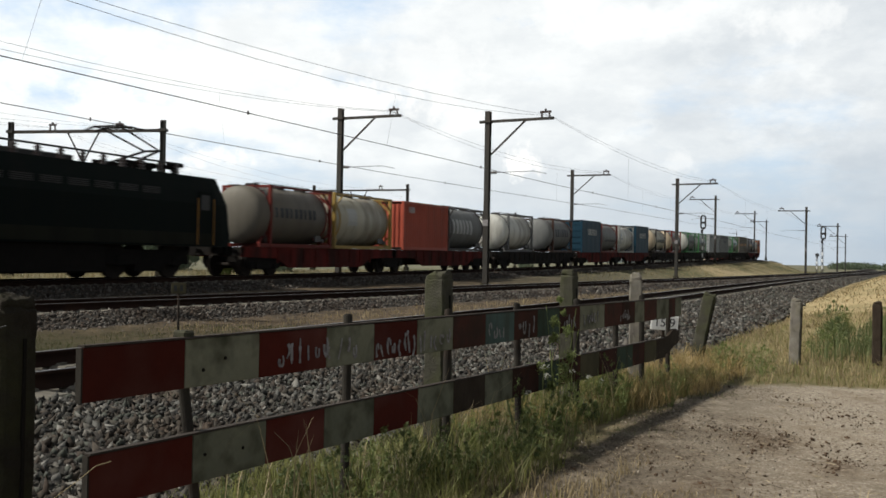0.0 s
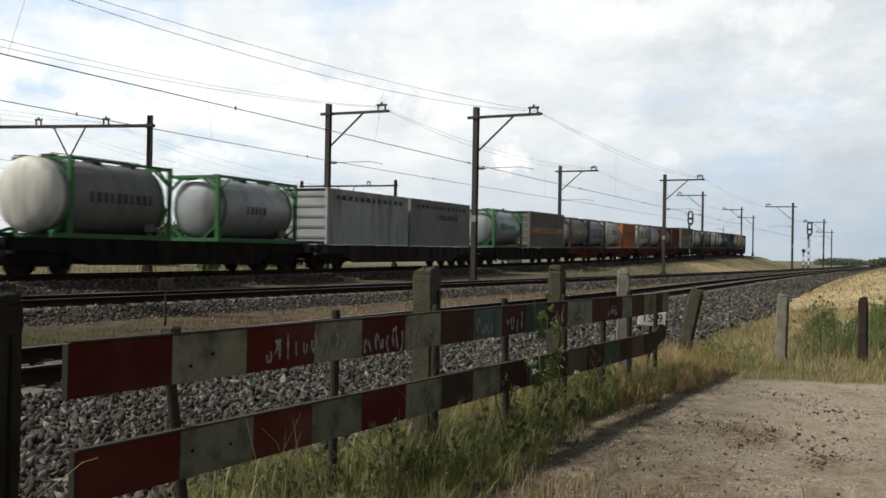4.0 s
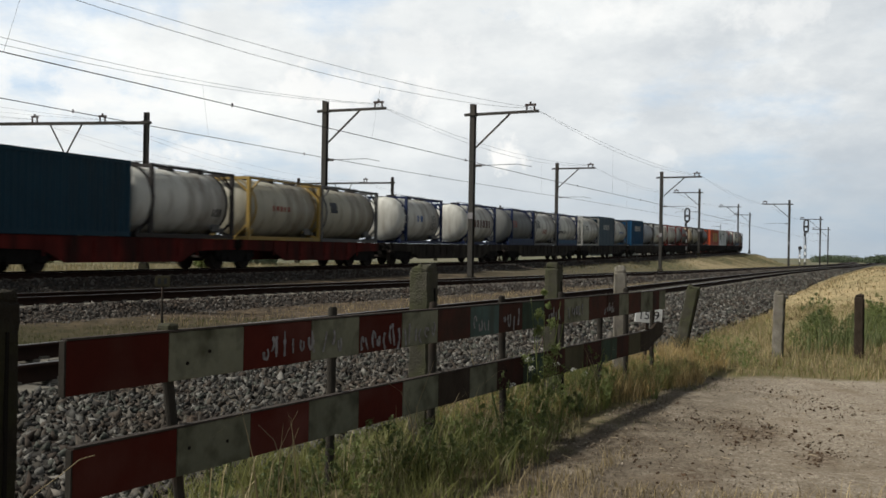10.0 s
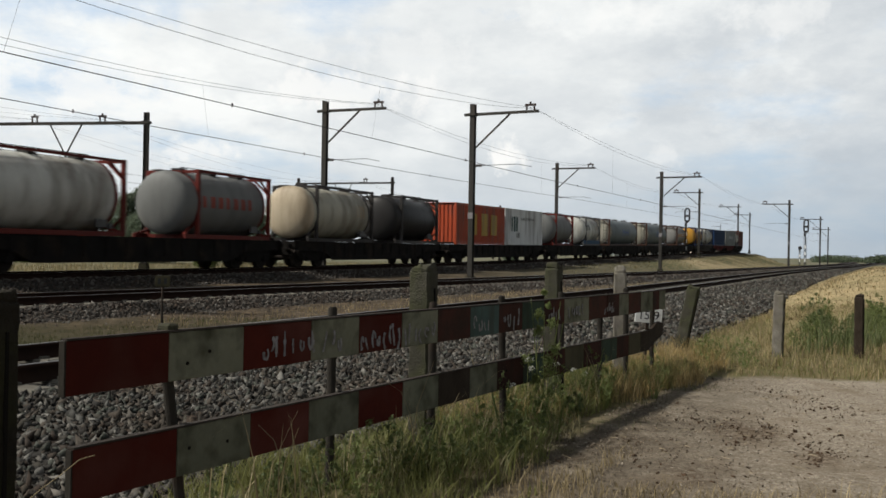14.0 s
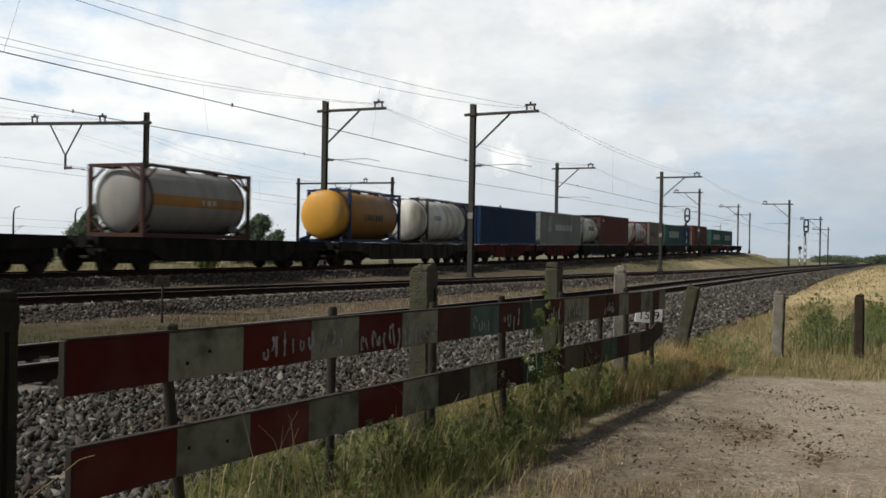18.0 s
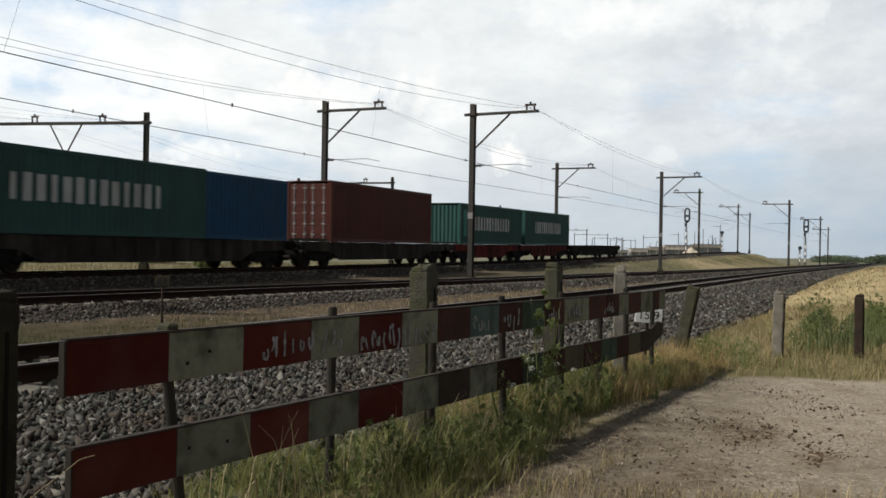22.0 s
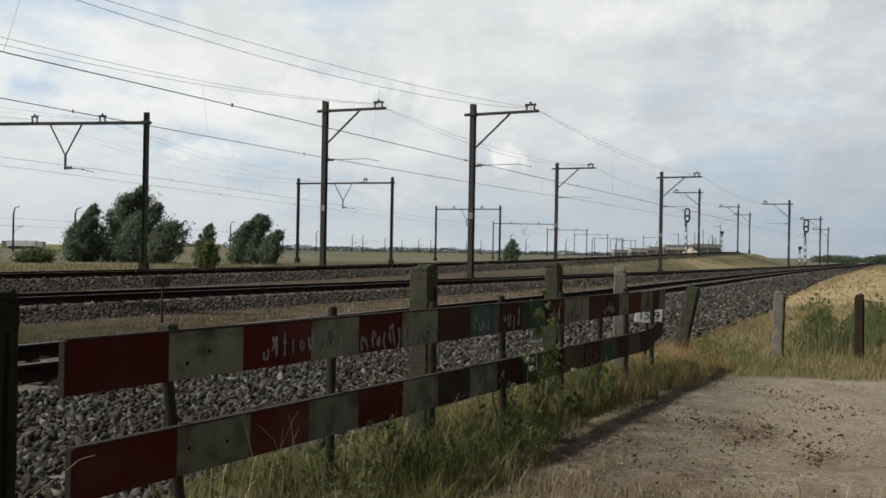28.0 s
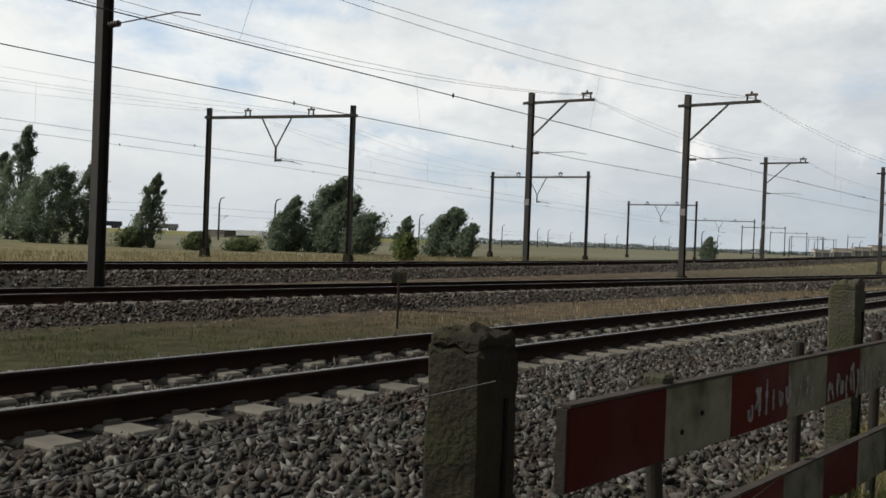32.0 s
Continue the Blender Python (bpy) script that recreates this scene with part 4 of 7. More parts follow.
    part("stake_cap", bm, M_CONC3, t, "pale cap on the leaning stake")


def post(x, y, top, w, a, lean=(0, 0), mat=None, label="square weathered concrete fence post", base=-0.4, cap=0.03, name="fence_post"):
    t = thing(name, Matrix.Translation((x, y, base)) @ Matrix.Rotation(a, 4, "Z") @ Matrix.Rotation(lean[0], 4, "X") @ Matrix.Rotation(lean[1], 4, "Y"))
    tagged(t, label, "post", "fence posts")
    h = top - base
    bm = B()
    box(bm, (0, 0, (h - cap) / 2), (w, w, h - cap), w * 0.09)
    bmesh.ops.subdivide_edges(bm, edges=[e for e in bm.edges if e.calc_length() > h * 0.5], cuts=24)
    bmesh.ops.subdivide_edges(bm, edges=[e for e in bm.edges if e.calc_length() > w * 0.6], cuts=3, use_grid_fill=True)
    for v in bm.verts:
        k = noise.noise(v.co * 7 + Vector((x, y, 0))) + 0.8 * noise.noise(v.co * 31 + Vector((y, x, 0)))
        v.co.x += 0.007 * k
        v.co.y += 0.007 * (noise.noise(v.co * 9) + 0.8 * noise.noise(v.co * 37))
        if v.co.z > h - cap - 0.05:
            v.co.z += 0.02 * noise.noise(v.co * 25 + Vector((x, 0, y)))
    part("shaft", bm, mat or M_CONC, t)
    bm = B()
    box(bm, (0, 0, h - cap / 2), (w * 0.94, w * 0.94, cap + 0.012), min(w, cap + 0.012) * 0.3)
    bmesh.ops.subdivide_edges(bm, edges=list(bm.edges), cuts=5, use_grid_fill=True)
    for v in bm.verts:
        v.co.z += 0.014 * noise.noise(v.co * 45 + Vector((y, x, 1))) + 0.03 * noise.noise(v.co * 14 + Vector((x, y, 3))) - (0.5 * cap if cap > 0.05 else 0.25 * cap) * (v.co.xy.length / w) ** 2
    part("cap", bm, mat or M_CONC, t, "crumbling top")
    bm = B()
    box(bm, (w * 0.08, -w / 2 - 0.002, h * 0.55), (0.012, 0.012, h * 0.7))
    part("crack", bm, M_BOGIE, t, "dark vertical crack")
    return t


def number_sign(m, text, w, h, mat_plate, label, pole):
    t = thing("kilometre_sign", m)
    tagged(t, label, "sign")
    bm = B()
    box(bm, (0, 0, 0), (w, 0.015, h), 0.004)
    part("plate", bm, mat_plate, t)
    bm = B()
    rod(bm, (0, 0.03, -pole), (0, 0.03, h * 0.3), 0.022, 8)
    part("pole", bm, M_PIPE, t)
    if text:
        cu = bpy.data.curves.new("numerals", "FONT")
        cu.body, cu.size, cu.align_x, cu.align_y, cu.extrude = text, h * 0.86, "CENTER", "CENTER", 0.001
        cu.materials.append(M_BLACK)
        ob = new("numerals", cu)
        ob.parent = t
        ob.matrix_basis = Matrix.Translation((0, -0.0095, 0)) @ Matrix.Rotation(math.pi / 2, 4, "X")
        ob["label"] = "black numerals"
    else:
        for q in (-0.06, 0.05):
            bm = B()
            box(bm, (q, -0.0095, 0.0), (0.055, 0.004, h * 0.55), 0.001)
            part("numeral_bar", bm, M_BLACK, t, "worn dark numeral")
    return t


def build_fence():
    barrier()
    post(3.335, 1.865, 0.985, 0.155, FA + 0.05, mat=M_CONC, label="dark weathered concrete gate post at the barrier's end")
    post(6.69, 0.70, 1.05, 0.145, FA, mat=M_CONC3)
    post(8.86, -0.21, 1.055, 0.125, FA, lean=(0, 0.01), mat=M_CONC3)
    post(10.68, -0.95, 1.02, 0.125, FA + 0.3, mat=M_CONC2, cap=0.06, label="pale concrete fence post with a pointed top")
    post(13.33, -1.91, 0.78, 0.15, FA, lean=(0.19, 0.05), mat=M_CONC3, label="leaning grey concrete fence post")
    post(13.2, -3.17, 0.71, 0.13, FA, lean=(0.02, 0.04), mat=M_CONC2, label="pale grey concrete fence post in dry grass")
    post(13.4, -4.25, 0.69, 0.11, FA, mat=M_WOOD, label="dark wooden fence post among green weeds")
    # old rail lying from the leaning post to the barrier's low end
    t = thing("broken_board", lay(7.82, 0.0, 0.375))
    tagged(t, "dark splintered board end bent upward beyond the barrier", "board")
    bm = B()
    last = None
    for k in range(9):
        u = k / 8
        lift = 0.035 * math.sin(u * 2.3)
        hgt = 0.205 * (1 - 0.35 * u * u)
        ring = [bm.verts.new((0.66 * u, y + 0.03 * u, lift + z - (0.0 if z else 0.02 * math.sin(7 * u)))) for y, z in ((-0.014, 0.0), (0.014, 0.0), (0.014, -hgt), (-0.014, -hgt))]
        if last:
            for q in range(4):
                bm.faces.new((last[q], ring[q], ring[(q + 1) % 4], last[(q + 1) % 4]))
        else:
            bm.faces.new(ring[::-1])
        last = ring
    bm.faces.new(last)
    bmesh.ops.recalc_face_normals(bm, faces=bm.faces)
    part("board", bm, M_WOOD, t)
    bm = B()
    for q in range(4):
        box(bm, (0.67 + 0.02 * q, 0.03, 0.02 - 0.035 * q), (0.12 - 0.02 * q, 0.018, 0.02), 0.003)
    part("splinters", bm, M_BOARD_EDGE, t, "grey splintered wood")
    # dry curled stalk hanging over the lower board's open end
    w = thing("dry_stalk")
    tagged(w, "pale dry grass stalk arching before the barrier's end", "stalk")
    wire("blade", [(2.76, 1.52, -0.13), (2.80, 1.50, 0.15), (2.885, 1.492, 0.375), (2.986, 1.482, 0.40), (3.087, 1.477, 0.415), (3.188, 1.46, 0.446), (3.241, 1.43, 0.452)], 0.0015, w).data.materials[0] = M_STALK
    # wires strung between the posts
    w = thing("fence_wire")
    tagged(w, "thin rusty fence wire strung between posts", "wire")
    for pts in ([(13.2, -3.17, 0.45), (12.9, -2.6, 0.43), (12.2, -2.1, 0.37)], [(3.33, 1.9, 0.62), (2.6, 2.6, 0.60), (0.5, 4.2, 0.55), (-3, 6.6, 0.6)], [(3.19, 1.78, 0.9), (3.37, 3.09, 0.5), (3.35, 4.67, 0.04)]):
        wire("strand", pts, 0.0018, w)
    number_sign(Matrix.Translation((12.2, -1.43, 0.43)) @ Matrix.Rotation(-1.42, 4, "Z") @ Matrix.Rotation(0.06, 4, "Y"), "15 9", 0.33, 0.17, M_WHITE, "small white sign plate with black numerals on a stake", 1.0)
    number_sign(Matrix.Translation((18.39, 6.86, 0.50)) @ Matrix.Rotation(-1.2, 4, "Z"), "", 0.27, 0.20, M_OCHREP, "weathered small number plate on a thin stake between tracks", 1.0)


# ---- train ----
def tint(name, c, rough=0.55, dirt=None, amount=0.4, **k):
    """Painted steel: pale paint soils brown, dark paint only dulls."""
    dirt = dirt or ((0.10, 0.085, 0.07) if max(c) > 0.3 else tuple(v * 0.5 + 0.010 for v in c))
    mat = surface(name, c, tuple(v * 0.8 for v in c), rough=rough, scale=0.8, fine=25, dirt=dirt, dirt_amount=amount, dirt_scale=1.2, bump=0.12, streak=True, **k)
    [q for q in mat.node_tree.nodes if q.type == "BSDF_PRINCIPLED"][0].inputs["Specular IOR Level"].default_value = 0.16 if max(c) < 0.25 else 0.3
    return mat


PAINT = {
    "blue": tint("blue_container", (0.010, 0.045, 0.075)),
    "navy": tint("navy_container", (0.010, 0.03, 0.085)),
    "bright_blue": tint("bright_blue_container", (0.009, 0.06, 0.135)),
    "red": tint("red_container", (0.40, 0.075, 0.042), dirt=(0.20, 0.05, 0.03)),
    "orange": tint("orange_container", (0.44, 0.12, 0.025)),
    "orange_red": tint("orange_red_container", (0.42, 0.065, 0.022)),
    "brown": tint("brown_container", (0.085, 0.022, 0.015)),
    "red_brown": tint("red_brown_container", (0.115, 0.033, 0.022)),
    "green": tint("sea_green_container", (0.030, 0.088, 0.078)),
    "grey": tint("grey_container", (0.23, 0.24, 0.235)),
    "warm_grey": tint("warm_grey_container", (0.16, 0.145, 0.12)),
    "pale_grey": tint("pale_grey_container", (0.36, 0.38, 0.385)),
    "white": tint("white_container", (0.76, 0.78, 0.78)),
    "tank_white": tint("white_tank", (0.69, 0.69, 0.64), dirt=(0.17, 0.145, 0.11), amount=0.58),
    "tank_cream": tint("cream_tank", (0.62, 0.52, 0.38), dirt=(0.20, 0.14, 0.08), amount=0.55),
    "tank_grey": tint("grey_tank", (0.20, 0.205, 0.20), amount=0.55),
    "tank_ash": tint("ash_grey_tank", (0.30, 0.29, 0.27), amount=0.5),
    "tank_slate": tint("slate_grey_tank", (0.20, 0.23, 0.24), amount=0.35),
    "tank_steel": surface("steel_tank", (0.33, 0.36, 0.37), (0.23, 0.25, 0.26), rough=0.42, metal=0.3, scale=0.7, fine=20, bump=0.06, dirt=(0.16, 0.14, 0.12), dirt_amount=0.4, streak=True),
    "tank_dark": tint("dark_tank", (0.035, 0.033, 0.033), rough=0.45),
    "tank_brown": tint("brown_tank", (0.10, 0.07, 0.05)),
    "tank_yellow": tint("yellow_tank", (0.58, 0.29, 0.035), amount=0.25),
    # the same yellow at about half strength, for sides in shade
    "tank_ochre": tint("shaded_yellow_tank", (0.30, 0.15, 0.03), amount=0.4),
    "tank_beige": tint("beige_tank", (0.50, 0.48, 0.39), dirt=(0.14, 0.115, 0.08), amount=0.6),
    "tank_lilac": tint("blue_grey_tank", (0.33, 0.36, 0.41), amount=0.4),
    "f_red": tint("red_frame", (0.15, 0.025, 0.019)), "f_dark": tint("dark_frame", (0.045, 0.04, 0.038)), "f_green": tint("green_frame", (0.05, 0.16, 0.06)),
    "f_blue": tint("blue_frame", (0.02, 0.032, 0.085)), "f_grey": tint("grey_frame", (0.12, 0.12, 0.12)), "f_white": tint("white_frame", (0.34, 0.34, 0.32)),
    "f_yellow": tint("yellow_frame", (0.36, 0.24, 0.06)), "f_brown": tint("brown_frame", (0.07, 0.035, 0.025)),
    "band": tint("orange_band", (0.36, 0.17, 0.03)), "ink": tint("dark_marking", (0.04, 0.045, 0.055), amount=0.2), "chalk": tint("white_marking", (0.46, 0.47, 0.46), amount=0.3),
    "rust": tint("red_marking", (0.28, 0.05, 0.03)), "teal": tint("teal_marking", (0.05, 0.30, 0.24)), "ybar": tint("yellow_marking", (0.50, 0.32, 0.03)), "bluem": tint("blue_marking", (0.05, 0.12, 0.32)),
}
SHADES = {"blue": (0.01, 0.045, 0.075), "warm_grey": (0.16, 0.145, 0.12), "grey": (0.23, 0.24, 0.235), "pale_grey": (0.36, 0.38, 0.385)}
W2 = 1.22
ZC = 1.345         # height of a tank's axis over its deck
DECK = 1.18


def marks(t, spec, y):
    """Plain bars that stand for lettering: (centre u, centre z, width, height, strokes, paint)."""
    for u, zc, w, h, k, col in spec:
        bm = B()
        k = max(k, 1)
        p = w / k
        for q in range(k):
            box(bm, (u - w / 2 + p * (q + 0.5), y, zc), (p * (1 if k == 1 else 0.64 if q % 3 else 0.42), 0.008, h * (1 if q % 2 else 0.94)))
            if h >= 0.4 and q < k - 1:
                part("letter_bar", bm, PAINT[col], t)
                bm = B()
        ob = part("letter_bar" if h >= 0.4 else "marking", bm, PAINT[col], t)
        if h < 0.4 and k > 1:
            ob["kind"] = "stuff"


def corrugated(bm, L, H, y, z0, pitch=0.278, depth=0.036, sgn=-1):
    n = int(L / pitch)
    p = L / n
    v, prev = [], None
    xs = []
    for k in range(n):
        x = -L / 2 + k * p
        xs += [(x, 0), (x + p * 0.26, 0), (x + p * 0.5, depth), (x + p * 0.76, depth)]
    xs.append((L / 2, 0))
    for x, d in xs:
        a = bm.verts.new((x, y - sgn * d, z0))
        b = bm.verts.new((x, y - sgn * d, z0 + H))
        if prev:
            bm.faces.new((prev[0], a, b, prev[1]))
        prev = (a, b)


def box_container(name, L, H, col, label, spec=(), ribs=True, end="doors"):
    t = thing(name)
    tagged(t, label, "container", "freight containers")
    mat = PAINT[col]
    bm = B()
    if ribs:
        corrugated(bm, L - 0.3, H - 0.30, -W2 + 0.012, 0.17)
    else:
        corrugated(bm, L - 0.3, H - 0.30, -W2 + 0.012, 0.17, pitch=1.2, depth=0.012)
    part("side_wall", bm, mat, t)
    bm = B()
    box(bm, (0, W2 - 0.03, H / 2), (L - 0.24, 0.04, H - 0.26))
    part("side_wall", bm, mat, t)
    bm = B()
    box(bm, (0, 0, H - 0.03), (L - 0.02, 2 * W2 - 0.02, 0.05), 0.01)
    part("roof", bm, mat, t)
    bm = B()
    box(bm, (0, 0, 0.1), (L - 0.02, 2 * W2 - 0.06, 0.08))
    part("floor", bm, M_UNDER, t)
    for sx in (-1, 1):
        for sy in (-1, 1):
            bm = B()
            box(bm, (sx * (L / 2 - 0.08), sy * (W2 - 0.075), H / 2), (0.16, 0.15, H), 0.012)
            part("corner_post", bm, mat, t)
    for sy in (-1, 1):
        for z, h in ((0.09, 0.16), (H - 0.07, 0.12)):
            bm = B()
            box(bm, (0, sy * (W2 - 0.035), z), (L - 0.3, 0.07, h))
            part("side_rail", bm, mat, t)
    # front end (seen): doors with locking bars, or a ribbed end
    x = -L / 2
    if end == "doors":
        for sy in (-1, 1):
            bm = B()
            box(bm, (x + 0.05, sy * 0.53, H / 2), (0.05, 1.04, H - 0.30), 0.008)
            for q in range(4):
                box(bm, (x + 0.022, sy * 0.53, 0.5 + q * (H - 0.9) / 3), (0.02, 0.96, 0.28), 0.008)
            d = part("door", bm, mat, t)
            for q in (0.22, 0.80):
                bm = B()
                rod(bm, (x + 0.005, sy * q, 0.15), (x + 0.005, sy * q, H - 0.12), 0.02, 6)
                for zc in (0.35, 0.85, 1.35, 1.85, H - 0.35):
                    box(bm, (x, sy * q, zc), (0.04, 0.2, 0.05))
                part("locking_bar", bm, PAINT["pale_grey"], d)
    elif end == "slats":
        bm = B()
        box(bm, (x + 0.06, 0, H / 2), (0.05, 2 * W2 - 0.3, H - 0.3))
        part("end_wall", bm, mat, t)
        for q in range(5):
            bm = B()
            box(bm, (x + 0.02, 0, 0.35 + q * (H - 0.7) / 4), (0.05, 2 * W2 - 0.34, 0.10))
            part("slat", bm, mat if max(SHADES[col]) < 0.1 else PAINT["grey"], t)
    else:
        bm = B()
        corrugated(bm, 2 * W2 - 0.28, H - 0.28, 0.0, 0.14, pitch=0.26, depth=0.045)
        bmesh.ops.transform(bm, matrix=Matrix.Translation((x + 0.03, 0, 0)) @ Matrix.Rotation(-math.pi / 2, 4, "Z"), verts=bm.verts)
        part("end_wall", bm, mat, t)
    bm = B()
    box(bm, (L / 2 - 0.05, 0, H / 2), (0.05, 2 * W2 - 0.3, H - 0.28))
    part("end_wall", bm, mat, t)
    marks(t, spec, -W2 - 0.004)
    return t


def tank_shape(bm, L, r, x0=0.0, zc=ZC, seg=40):
    """A cylinder along x with domed ends."""
    prof = []
    dome = 0.36
    for k in range(7):
        a = math.pi / 2 * k / 6
        prof.append((x0 - L / 2 + dome * (1 - math.sin(a)), r * math.cos(a)))
    prof = prof[::-1]
    prof = [(p[0], p[1]) for p in prof]
    left = [(x0 - L / 2 + dome * (1 - math.cos(math.pi / 2 * k / 6)), r * math.sin(math.pi / 2 * k / 6)) for k in range(7)]
    right = [(2 * x0 - x, rr) for x, rr in left[::-1]]
    rings = []
    for x, rr in left[1:] + right[:-1]:
        rings.append([bm.verts.new((x, rr * math.cos(2 * math.pi * q / seg), zc + rr * math.sin(2 * math.pi * q / seg))) for q in range(seg)])
    for a, b in zip(rings, rings[1:]):
        for q in range(seg):
            bm.faces.new((a[q], b[q], b[(q + 1) % seg], a[(q + 1) % seg]))
    for ring, x in ((rings[0], left[0][0]), (rings[-1], right[-1][0])):
        c = bm.verts.new((x, 0, zc))
        for q in range(seg):
            bm.faces.new((c, ring[q], ring[(q + 1) % seg]))


def dome_cap(bm, L, r, zc=ZC, seg=40, dome=0.36):
    """The domed front end and a short collar, just proud of the tank."""
    rings = []
    for k in range(1, 9):
        a = math.pi / 2 * min(k, 6) / 6
        x = -L / 2 + dome * (1 - math.cos(a)) - 0.006 + (0.16 * (k - 6) if k > 6 else 0)
        rings.append([bm.verts.new((x, r * math.sin(a) * math.cos(2 * math.pi * q / seg), zc + r * math.sin(a) * math.sin(2 * math.pi * q / seg))) for q in range(seg)])
    for a, b in zip(rings, rings[1:]):
        for q in range(seg):
            bm.faces.new((a[q], b[q], b[(q + 1) % seg], a[(q + 1) % seg]))
    c = bm.verts.new((-L / 2 - 0.006, 0, zc))
    for q in range(seg):
        bm.faces.new((c, rings[0][q], rings[0][(q + 1) % seg]))


def hoop(bm, x, r, w, zc=ZC, seg=40, a0=0.0, a1=2 * math.pi):
    pts = [(a0 + (a1 - a0) * q / seg) for q in range(seg + 1)]
    rows = [[bm.verts.new((x + s * w / 2, r * math.cos(a), zc + r * math.sin(a))) for a in pts] for s in (-1, 1)]
    for q in range(seg):
        bm.faces.new((rows[0][q], rows[1][q], rows[1][q + 1], rows[0][q + 1]))


def curved_mark(bm, u, zmid, w, h, r, k, zc=ZC):
    """Bars laid on the tank's near side."""
    p = w / max(k, 1)
    for q in range(max(k, 1)):
        xa = u - w / 2 + p * q
        xb = xa + (p if k <= 1 else p * (0.62 if q % 3 else 0.45))
        n = 4
        rows = []
        for s in range(n + 1):
            z = zmid - h / 2 + h * s / n - zc
            z = max(-r * 0.98, min(r * 0.98, z))
            y = -math.sqrt(r * r - z * z)
            rows.append((bm.verts.new((xa, y, z + zc)), bm.verts.new((xb, y, z + zc))))
        for a, b in zip(rows, rows[1:]):
            bm.faces.new((a[0], a[1], b[1], b[0]))


def tank_container(name, L, tank, frame_col, label, band=None, spec=(), full=True, hoops=0, ladder=False, r=1.2, H=2.59, skirt=None, cap=None, bare=False):
    t = thing(name)
    tagged(t, label, "tank container", "freight containers")
    fm, tm = PAINT[frame_col], PAINT[tank]
    bm = B()
    ahead = 0.12 if bare else 0.0
    tank_shape(bm, L - 0.14 + ahead, r, -ahead / 2)
    part("tank", bm, tm, t, smooth=True)
    # paler end: partly its own paint, partly sunlight put into the colour
    if cap:
        bm = B()
        dome_cap(bm, L - 0.14, r + 0.006)
        bmesh.ops.translate(bm, verts=bm.verts, vec=(-ahead, 0, 0))
        part("dome", bm, PAINT[cap], t, "pale domed end", smooth=True)
    for k in range(hoops):
        bm = B()
        hoop(bm, -L / 2 + 0.9 + (L - 1.8) * k / max(hoops - 1, 1), r + 0.012, 0.06)
        part("stiffening_ring", bm, tm, t, smooth=True)
    if band:
        bm = B()
        hoop_side(bm, L - 1.1, r + 0.006, 1.15, 1.55)
        part("band", bm, PAINT[band], t, "orange band" if band == "band" else "")
    for sx in (-1, 1):
        part("end_frame", end_frame(sx * (L / 2 - 0.07) + (0.85 if bare and sx < 0 else 0), H), fm, t)
        for sy in (-1, 1):
            bm = B()
            bar(bm, (sx * (L / 2 - 0.12), sy * (W2 - 0.1), 0.12), (sx * (L / 2 - 0.95), sy * 0.75, 0.42), 0.10, 0.10)
            part("saddle", bm, fm, t)
        bm = B()
        hoop(bm, sx * (L / 2 - 0.5) + (0.45 if bare and sx < 0 else 0), r + 0.02, 0.16)
        part("end_ring", bm, fm, t, smooth=True)
    for sy in (-1, 1):
        bm = B()
        bar(bm, (-L / 2 + 0.1, sy * (W2 - 0.06), 0.08), (L / 2 - 0.1, sy * (W2 - 0.06), 0.08), 0.09, 0.15)
        part("bottom_rail", bm, fm, t)
        if full:
            bm = B()
            bar(bm, (-L / 2 + (0.9 if bare else 0.1), sy * (W2 - 0.05), H - 0.06), (L / 2 - 0.1, sy * (W2 - 0.05), H - 0.06), 0.08, 0.09)
            part("top_rail", bm, fm, t)
            for sx in (1,) if bare else (-1, 1):
                bm = B()
                bar(bm, (sx * (L / 2 - 0.12), sy * (W2 - 0.05), H - 0.62), (sx * (L / 2 - 0.8), sy * (W2 - 0.05), H - 0.1), 0.06, 0.06)
                part("corner_brace", bm, fm, t)
    bm = B()
    box(bm, (0, 0.25, H - 0.035), (L - 0.4, 0.46, 0.03))
    part("walkway", bm, PAINT["f_grey"], t)
    bm = B()
    rod(bm, (0.2, -0.1, H - 0.16), (0.2, -0.1, H - 0.02), 0.25, 14)
    part("manhole_lid", bm, PAINT["f_grey"], t)
    for q in range(3):
        x = -L * 0.32 + q * L * 0.32
        bm = B()
        box(bm, (x, -0.15, H), (0.34, 0.5, 0.16), 0.02)
        part("valve_cover", bm, PAINT["f_dark"], t)
    bm = B()
    bar(bm, (-L * 0.36, -0.42, H + 0.10), (L * 0.36, -0.42, H + 0.10), 0.024, 0.024)
    for q in range(5):
        bar(bm, (-L * 0.36 + q * L * 0.18, -0.42, H - 0.14), (-L * 0.36 + q * L * 0.18, -0.42, H + 0.10), 0.024, 0.024)
    part("handrail", bm, PAINT["f_dark"], t)
    if skirt:
        bm = B()
        box(bm, (0, -W2 + 0.03, 0.30), (L - 0.4, 0.03, 0.34))
        part("skirt_panel", bm, PAINT[skirt], t)
    if ladder:
        bm = B()
        x = -L / 2 - 0.01 + (0.85 if bare else 0.0)
        for q in (-0.95, -0.55):
            rod(bm, (x, q, 0.2), (x, q, H - 0.1), 0.022, 6)
        for k in range(8):
            rod(bm, (x, -0.95, 0.35 + k * 0.29), (x, -0.55, 0.35 + k * 0.29), 0.018, 6)
        part("ladder", bm, PAINT["f_grey"], t)
    bm = B()
    rod(bm, (L / 2 - 0.6, -0.4, 0.34), (L / 2 - 0.6, -W2 + 0.12, 0.34), 0.09, 10)
    box(bm, (L / 2 - 1.1, -W2 + 0.10, 0.42), (0.5, 0.06, 0.26))
